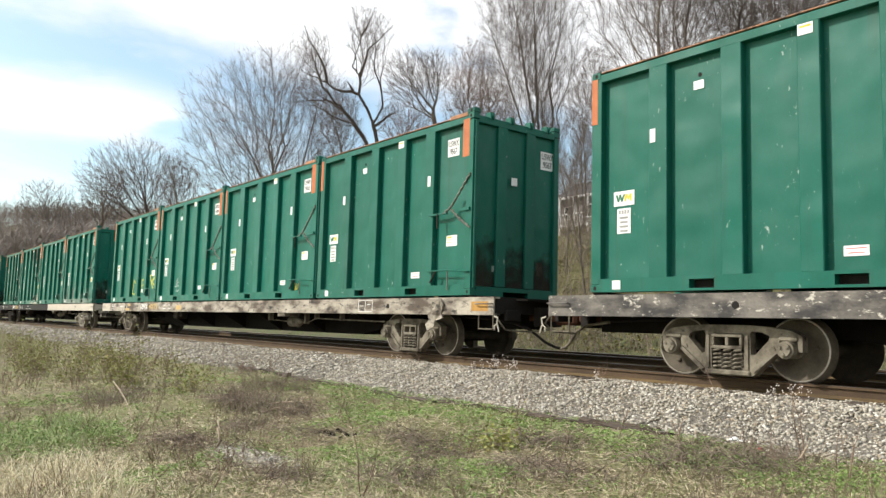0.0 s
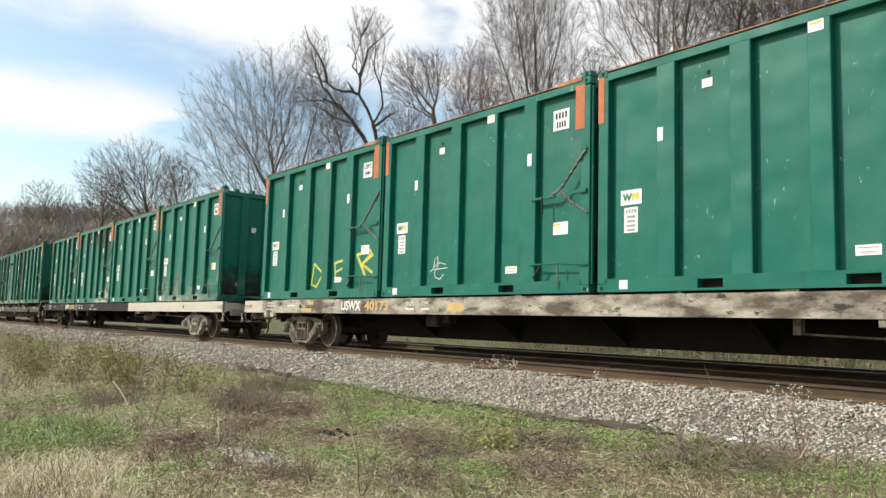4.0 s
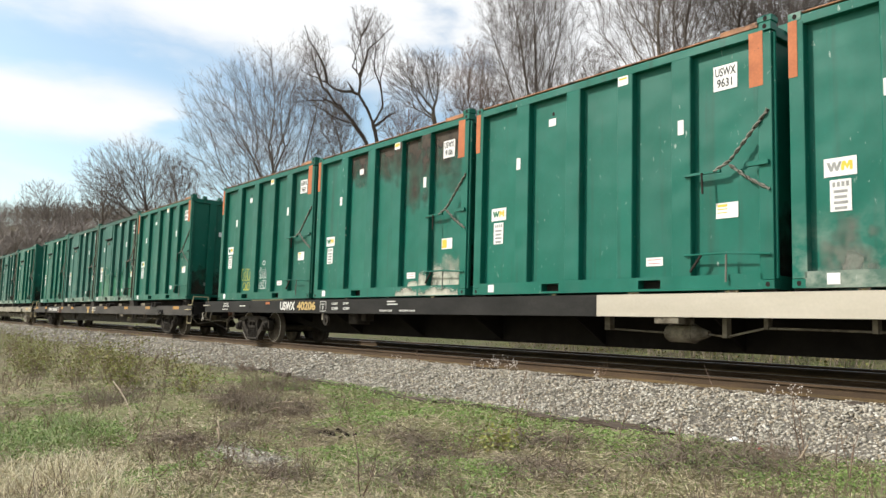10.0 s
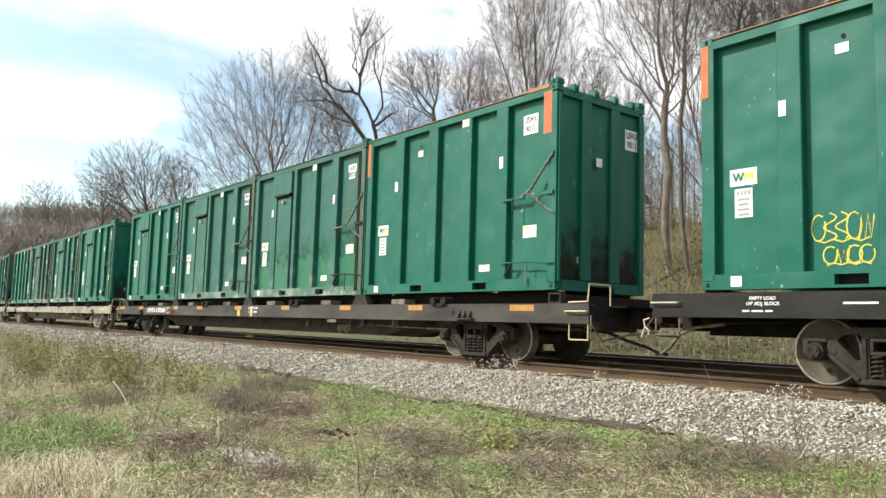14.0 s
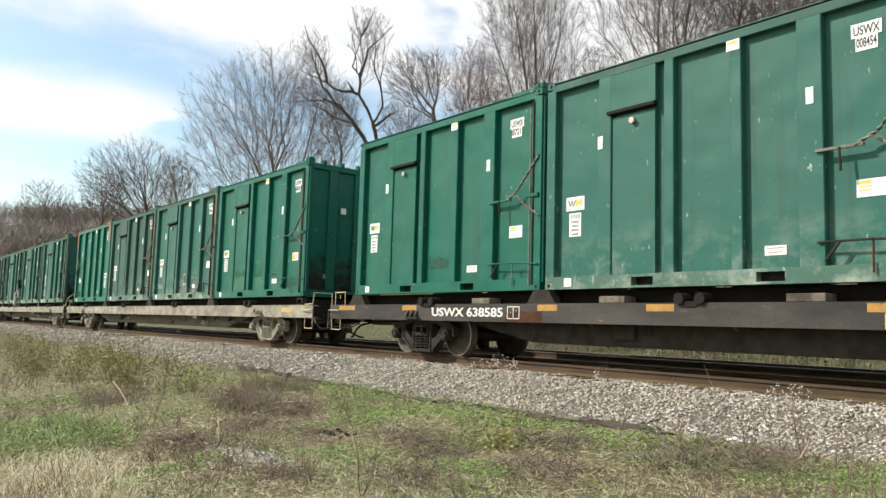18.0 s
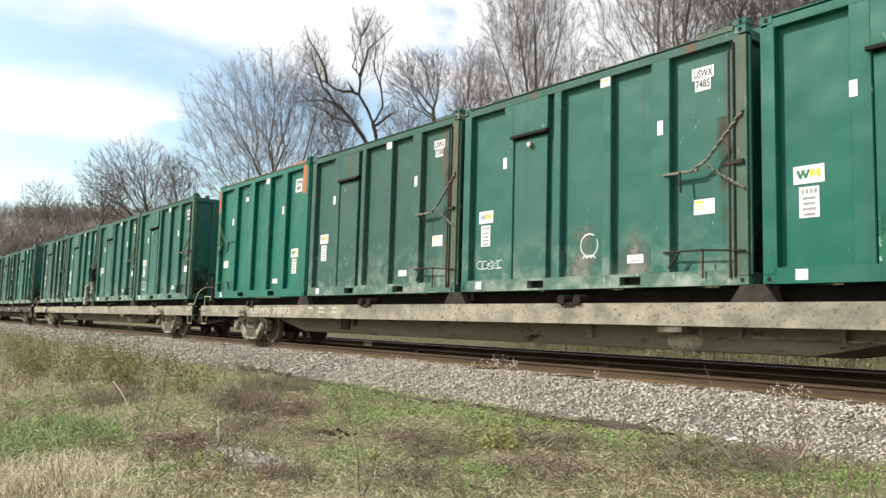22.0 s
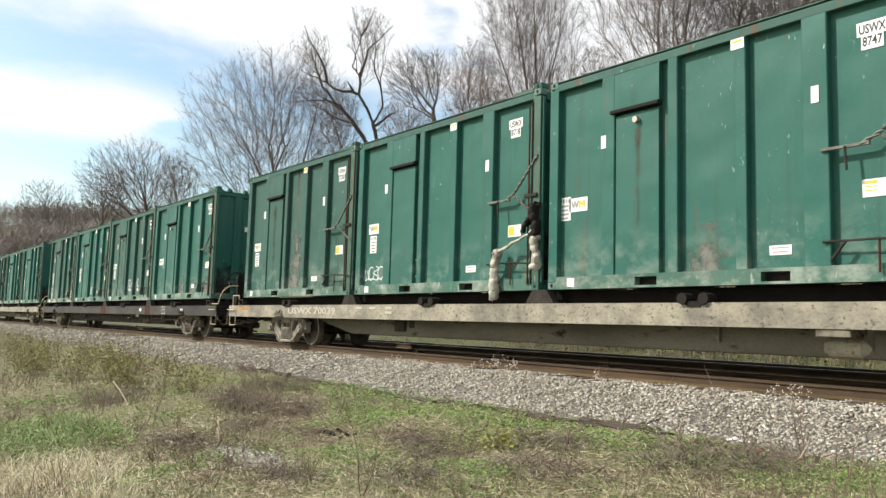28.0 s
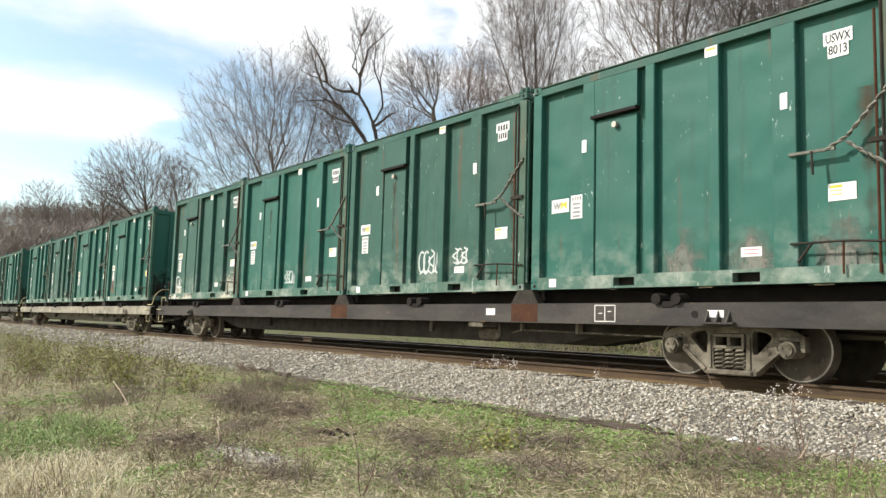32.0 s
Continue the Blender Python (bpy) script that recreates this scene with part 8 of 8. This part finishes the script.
def build_wood_debris():
    rng = random.Random(8)
    # weathered timbers lying along the ballast's foot
    for x0, x1, y0, y1 in ((-17.2, -14.6, 7.62, 7.52), (-14.4, -12.0, 7.50, 7.45), (-11.9, -9.4, 7.42, 7.34), (-9.3, -7.0, 7.36, 7.42), (-6.7, -5.6, 7.62, 7.74), (-7.0, -5.3, 7.46, 7.60)):
        ll = math.hypot(x1 - x0, y1 - y0)
        bm = boxes((-ll / 2, ll / 2, -0.05, 0.05, -0.06, 0.035), bevel=0.012)
        bmesh.ops.subdivide_edges(bm, edges=[e for e in bm.edges if e.calc_length() > 0.6], cuts=9)
        for v in bm.verts:
            v.co += Vector((0, rng.gauss(0, 0.014), rng.gauss(0, 0.012)))
        me = bpy.data.meshes.new("old_timber")
        bm.to_mesh(me)
        bm.free()
        me.materials.append(TIE)
        ob = tagged(new("old_timber", me), "rotting dark timber half buried along the ballast", "timber", "old timbers along the ballast")
        xm, ym = (x0 + x1) / 2, (y0 + y1) / 2
        ob.matrix_basis = pose(xm, ym, max(ground_z(xm, ym), bed_z(ym)) + 0.02, 0, 0, math.degrees(math.atan2(y1 - y0, x1 - x0)))
    # fallen branches
    for pts, r in (([(-13.6, 3.75, -0.48), (-12.0, 3.5, -0.62), (-10.5, 3.2, -0.78)], 0.011), ([(-8.35, 3.45, -0.60), (-8.2, 3.42, -0.72), (-8.05, 3.25, -0.88)], 0.018), ([(-9.1, 3.75, -0.62), (-8.7, 3.6, -0.60), (-8.3, 3.45, -0.60)], 0.012),
                   ([(-10.6, 5.2, -0.62), (-10.1, 5.3, -0.55), (-9.7, 5.1, -0.50)], 0.014), ([(-4.9, 4.9, -0.80), (-4.75, 5.2, -0.72), (-4.65, 5.4, -0.60)], 0.012), ([(-3.6, 6.9, -0.62), (-3.55, 7.05, -0.50), (-3.5, 7.1, -0.38)], 0.013), ([(-4.7, 4.1, -0.86), (-4.5, 4.15, -0.84), (-4.2, 4.05, -0.86)], 0.014), ([(-10.3, 4.9, -0.70), (-10.0, 5.1, -0.60), (-9.5, 5.25, -0.62)], 0.010)):
        p = [Vector(q) for q in pts]
        p = [p[0], p[0].lerp(p[1], 0.5) + Vector((0, 0, 0.015)), p[1], p[1].lerp(p[2], 0.5), p[2]]
        me = mesh_of("fallen_branch", *tubes([(p, [r, r * 0.95, r * 0.85, r * 0.7, r * 0.5])], 6), True)
        me.materials.append(surf("dry_wood", (0.36, 0.29, 0.20), (0.22, 0.17, 0.12), 12, 0.9, 0, 0.1, 40) if "dry_wood" not in bpy.data.materials else bpy.data.materials["dry_wood"])
        tagged(new("fallen_branch", me), "pale dry fallen branch lying in the weeds", "branch", "fallen branches")
    # black lumps added in place of a dark hole in the soil
    bm = bmesh.new()
    for i in range(16):
        c = Vector((rng.gauss(-8.05, 0.17), rng.gauss(4.78, 0.07), 0))
        c.z = ground_z(c.x, c.y) + rng.uniform(-0.01, 0.025)
        bmesh.ops.create_icosphere(bm, subdivisions=1, radius=rng.uniform(0.02, 0.045), matrix=Matrix.Translation(c) @ Matrix.Diagonal((1.4, 1.1, 0.7, 1)))
    me = bpy.data.meshes.new("charred_clump")
    bm.to_mesh(me)
    bm.free()
    me.materials.append(SOOT_SHADE if "char" not in bpy.data.materials else bpy.data.materials["char"])
    tagged(new("charred_clump", me), "black clump of charred roots and soil", "soil clump")


def lay_brambles():
    """Low dark tangles of arching dead stems."""
    rng = random.Random(91)
    lines = []
    for x, y, rx, ry, high, count in ((-11.0, 4.9, 0.95, 0.42, 0.26, 330), (-9.9, 5.25, 0.6, 0.3, 0.2, 130), (-8.75, 3.2, 0.6, 0.34, 0.10, 220), (-7.05, 5.15, 0.5, 0.26, 0.13, 150), (-5.75, 6.1, 0.6, 0.28, 0.13, 190),
                                   (-3.9, 7.2, 0.6, 0.24, 0.16, 90), (-13.2, 3.7, 0.8, 0.5, 0.25, 190), (-4.7, 6.9, 0.5, 0.2, 0.12, 90), (-12.6, 6.2, 1.2, 0.4, 0.3, 200), (-8.3, 4.5, 0.5, 0.3, 0.10, 90),
                                   (-4.2, 6.1, 0.6, 0.35, 0.15, 170), (-4.9, 5.1, 0.6, 0.3, 0.13, 190), (-5.6, 4.1, 0.5, 0.25, 0.11, 180), (-6.6, 3.3, 0.5, 0.2, 0.10, 140), (-3.7, 6.6, 0.5, 0.25, 0.16, 160), (-9.3, 4.2, 0.5, 0.3, 0.12, 150), (-6.3, 4.9, 0.45, 0.25, 0.12, 140)):
        for i in range(count):
            ax, ay = rng.gauss(x, rx * 0.55), rng.gauss(y, ry * 0.55)
            a, ll = rng.uniform(0, 6.28), rng.uniform(0.12, 0.5)
            bx, by = ax + ll * math.cos(a), ay + ll * math.sin(a)
            if max(ay, by) > 7.6:
                continue
            p, q = Vector((ax, ay, ground_z(ax, ay))), Vector((bx, by, ground_z(bx, by) + rng.uniform(0, high * 0.8)))
            mid = p.lerp(q, 0.5) + Vector((rng.gauss(0, 0.05), rng.gauss(0, 0.05), high * rng.uniform(0.2, 1.0)))
            r = rng.uniform(0.0018, 0.0042)
            lines.append(([p, p.lerp(mid, 0.5) + Vector((0, 0, high * 0.15)), mid, q], [r, r, r * 0.8, r * 0.5]))
    me = mesh_of("brambles", *tubes(lines, 3), True)
    me.materials.append(BRAMBLE)
    tagged(new("brambles", me), "dark tangles of dead bramble stems in the grass", "weeds", kind="stuff")
    # fresh green tufts
    n = 4200
    k = RNG.integers(0, 4, n)
    cx, cy = np.array([-10.1, -10.8, -10.3, -6.0])[k], np.array([1.95, 2.7, 2.2, 4.0])[k]
    xy = np.stack([cx + RNG.normal(0, 0.62, n), cy + RNG.normal(0, 0.30, n)], 1)
    xy = xy[xy[:, 1] > 1.0]
    blades("green_tufts", xy, RNG.uniform(0.05, 0.30, len(xy)) * (0.7 + 0.6 * np.clip(patches(xy, 2.2, 81.0), -0.6, 0.8)), RNG.uniform(0.004, 0.009, len(xy)), 1.5, TUFT_GREEN, "fresh green grass tufts among dead stalks")
    # scraps of litter on the ballast
    for x, y, r, mat, word in ((-4.66, 7.80, 0.05, STICKER, "white"), (-4.56, 7.77, 0.035, STICKER, "white"), (-4.2, 7.5, 0.04, INK_RED, "faded red")):
        bm = bmesh.new()
        bmesh.ops.create_icosphere(bm, subdivisions=2, radius=r)
        for q in bm.verts:
            q.co *= 1 + 0.5 * noise.noise(q.co * 45)
            q.co.z *= 0.55
        me = bpy.data.meshes.new("litter_scrap")
        bm.to_mesh(me)
        bm.free()
        me.materials.append(mat)
        ob = tagged(new("litter_scrap", me), f"small crumpled {word} scrap lying on the ballast", "litter", "litter scraps")
        ob.matrix_basis = pose(x, y, max(ground_z(x, y), bed_top(x, y)) + 0.02)


TUFT_GREEN = mottled("tuft_green", [(0.12, 0.19, 0.05), (0.17, 0.25, 0.07), (0.24, 0.30, 0.11), (0.30, 0.29, 0.15)], 0.7)
lay_brambles()
lay_ballast()
lay_grass()
lay_weeds()
rail_weeds()
build_shrubs()
build_wood_debris()


# ---------------------------------------------------------------- woods behind, and the bank's undergrowth
FAR_TWIG = mottled("far_woods_brown", [(0.178, 0.152, 0.130), (0.235, 0.205, 0.180), (0.150, 0.128, 0.110), (0.27, 0.237, 0.21)], 0.95)


BANK_GREEN = mottled("bank_grass_green", [(0.085, 0.115, 0.030), (0.125, 0.165, 0.042), (0.165, 0.185, 0.062), (0.19, 0.16, 0.09)], 0.85)
SAPLING = mottled("sapling_bark", [(0.15, 0.115, 0.085), (0.21, 0.17, 0.13), (0.10, 0.075, 0.055), (0.26, 0.22, 0.17)], 0.9)
BANK_LEAF = mottled("bank_leaf_olive", [(0.10, 0.110, 0.026), (0.175, 0.165, 0.040), (0.135, 0.095, 0.042), (0.075, 0.090, 0.022)], 0.8)


def far_trees(name, spots, height, twigs, width, label):
    """Distant bare trees, each a trunk and a spray of fine twigs."""
    out = []
    for x, y in spots:
        z = ground_z(x, y)
        h = height * RNG.uniform(0.7, 1.2)
        n = twigs
        c = np.array([x, y, z])
        u = RNG.random(n)
        start = c + np.stack([np.zeros(n), np.zeros(n), h * (0.22 + 0.62 * u)], 1)
        a = RNG.uniform(0, 2 * np.pi, n)
        rise = RNG.uniform(0.25, 1.2, n)
        ll = h * (0.42 - 0.26 * u) * RNG.uniform(0.5, 1.2, n)
        d = np.stack([np.cos(a), np.sin(a), rise], 1)
        d /= np.linalg.norm(d, axis=1)[:, None]
        start = start + d * (ll * RNG.uniform(0, 0.55, n))[:, None]
        jig = RNG.normal(0, 0.25, (n, 3))
        end = start + (d + jig) * ll[:, None]
        b = RNG.uniform(0, 2 * np.pi, n)
        w = np.stack([np.cos(b), np.sin(b), np.zeros(n)], 1) * (width * RNG.uniform(0.5, 1.2, n))[:, None]
        out.append(np.stack([start - w, start + w, end], 1))
        tr = np.array([[c + (-0.16, 0, -0.5), c + (0.16, 0, -0.5), c + (0, 0, h * 0.9)], [c + (0, -0.16, -0.5), c + (0, 0.16, -0.5), c + (0, 0, h * 0.9)]])
        out.append(tr)
    return soup(name, np.concatenate(out), [(0, 1, 2)], FAR_TWIG, label, "trees")


def build_far():
    spots = [(x, y) for x, y in zip(RNG.uniform(-190, -8, 200), RNG.uniform(42, 95, 200))]
    far_trees("wood_behind", spots, 11, 260, 0.022, "bare brown wood behind the first trees")
    spots = [(x, y) for x, y in zip(RNG.uniform(-230, -85, 60), RNG.uniform(45, 80, 60))]
    far_trees("wood_along_the_line", spots, 14, 300, 0.040, "bare brown wood along the line")
    spots = [(-y * q, y) for y, q in zip(RNG.uniform(52, 110, 45), RNG.uniform(0.12, 0.95, 45))]
    far_trees("wood_on_the_slope", spots, 13, 260, 0.022, "dense bare brown wood up the slope")
    spots = [(-170 - 430 * RNG.random() ** 1.3, 24 + 240 * RNG.random() ** 1.8) for i in range(2600)]
    far_trees("far_woods", spots, 15, 70, 0.11, "distant bare brown woods on a low hill")
    # unseen trees to the right, added to keep low sky light off container ends
    spots = [(x, y) for x, y in zip(RNG.uniform(2, 140, 110), RNG.uniform(23, 70, 110))]
    far_trees("wood_further_along", spots, 17, 90, 0.06, "bare brown wood further along the line")
    # undergrowth on the bank
    n = 42000
    xy = np.stack([RNG.uniform(0, 1, n), RNG.uniform(27.0, 46, n)], 1)
    xy[:, 0] = -xy[:, 1] * (0.15 + 1.7 * xy[:, 0] ** 1.6)
    p = patches(xy, 0.22, 51.0)
    xy = xy[RNG.random(n) < np.clip(0.45 + p, 0.1, 1)]
    h = RNG.uniform(0.05, 0.30, len(xy)) * (1 + 2.5 * ((RNG.random(len(xy)) < 0.12) & (xy[:, 1] > 28)))
    blades("undergrowth", xy, h, RNG.uniform(0.018, 0.045, len(xy)), 1.6, BRUSH_BROWN, "brown dead undergrowth on the wooded bank", "undergrowth")
    # thickets of thin upright stems, and low leafy brush between them
    n = 6500
    y = 20.8 + 25 * RNG.random(n) ** 1.1
    xy = np.stack([-y * RNG.uniform(0.12, 1.05, n), y], 1)
    xy = xy[RNG.random(n) < np.clip(0.45 + 1.3 * patches(xy, 0.35, 71.0), 0.08, 1)]
    a = np.concatenate([xy, heights(ground_z, xy)[:, None] - 0.05], 1)
    n = len(a)
    h = 0.5 + 2.6 * RNG.random(n) ** 2.2
    d = np.stack([RNG.normal(0, 0.22, n), RNG.normal(0, 0.22, n), np.ones(n)], 1) * h[:, None]
    mid = a + d * 0.55
    tip = a + d + np.stack([RNG.normal(0, 0.12, n), RNG.normal(0, 0.12, n), np.zeros(n)], 1) * h[:, None]
    r = 0.006 + 0.004 * h
    v1, f3 = frusta(a, mid, r, r * 0.75, 3)
    v2, _ = frusta(mid, tip, r * 0.75, r * 0.3, 3)
    k = RNG.integers(0, n, n * 4)
    u = RNG.uniform(0.25, 0.95, len(k))[:, None]
    b = np.where(u < 0.55, a[k] + (mid[k] - a[k]) * u / 0.55, mid[k] + (tip[k] - mid[k]) * (u - 0.55) / 0.45)
    e = b + np.stack([RNG.normal(0, 0.5, len(k)), RNG.normal(0, 0.5, len(k)), RNG.uniform(0.2, 1.0, len(k))], 1) * (h[k] * 0.28)[:, None]
    v3, _ = frusta(b, e, np.full(len(k), 0.0055), np.full(len(k), 0.003), 3)
    soup("thicket", np.concatenate([v1, v2, v3]), f3, SAPLING, "thicket of thin bare saplings and brush on the bank", "thicket")
    at = e + RNG.normal(0, 0.14, e.shape)
    at = np.concatenate([at, b - (0, 0, 0.1) + RNG.normal(0, 0.22, b.shape)])
    at = np.concatenate([at, at[:, :3] + RNG.normal(0, 0.35, at.shape) - (0, 0, 0.35)])
    at = at[(at[:, 2] > heights(ground_z, at[:, :2])) & (at[:, 2] < heights(ground_z, at[:, :2]) + 1.6)]
    leaves("bank_brush_leaves", at, RNG.uniform(0.03, 0.075, len(at)), BANK_LEAF, "olive and brown leaves of the low brush on the bank", "brush", 0.3)
    n = 70000
    xy = np.stack([-3 - 50 * RNG.random(n) ** 1.4, RNG.uniform(18.3, 30, n)], 1)
    p = patches(xy, 0.3, 57.0)
    xy = xy[RNG.random(n) < np.clip(0.35 + p + 0.5 * (xy[:, 1] < 21), 0.05, 1)]
    blades("bank_grass", xy, RNG.uniform(0.05, 0.17, len(xy)), RNG.uniform(0.012, 0.03, len(xy)), 1.3, BANK_GREEN, "thin green grass on the bank behind the tracks")


build_far()


# ---------------------------------------------------------------- motion of the train
def travel(t):
    """How far the train has run, in metres, at t seconds."""
    u = (t - 16.0) / 16.0
    return 72.358 * u + 4.778 * u ** 2 - 0.1034 * u ** 3 + 0.8352 * u ** 4


def motions():
    steps = [i * 0.5 for i in range(65)]
    for car, x in CARS:
        walk(car, [(t, pose(x + travel(t), MID, 0.0)) for t in steps])
    for c, x, z in CONTAINERS:
        walk(c, [(t, pose(x + travel(t), MID, z)) for t in steps])
    fine = [i * 0.1 for i in range(321)]
    for w, x in WHEELS:
        walk(w, [(t, pose(x, 0, 0.425, 0, math.degrees(travel(t) / 0.425), 0)) for t in fine])


motions()
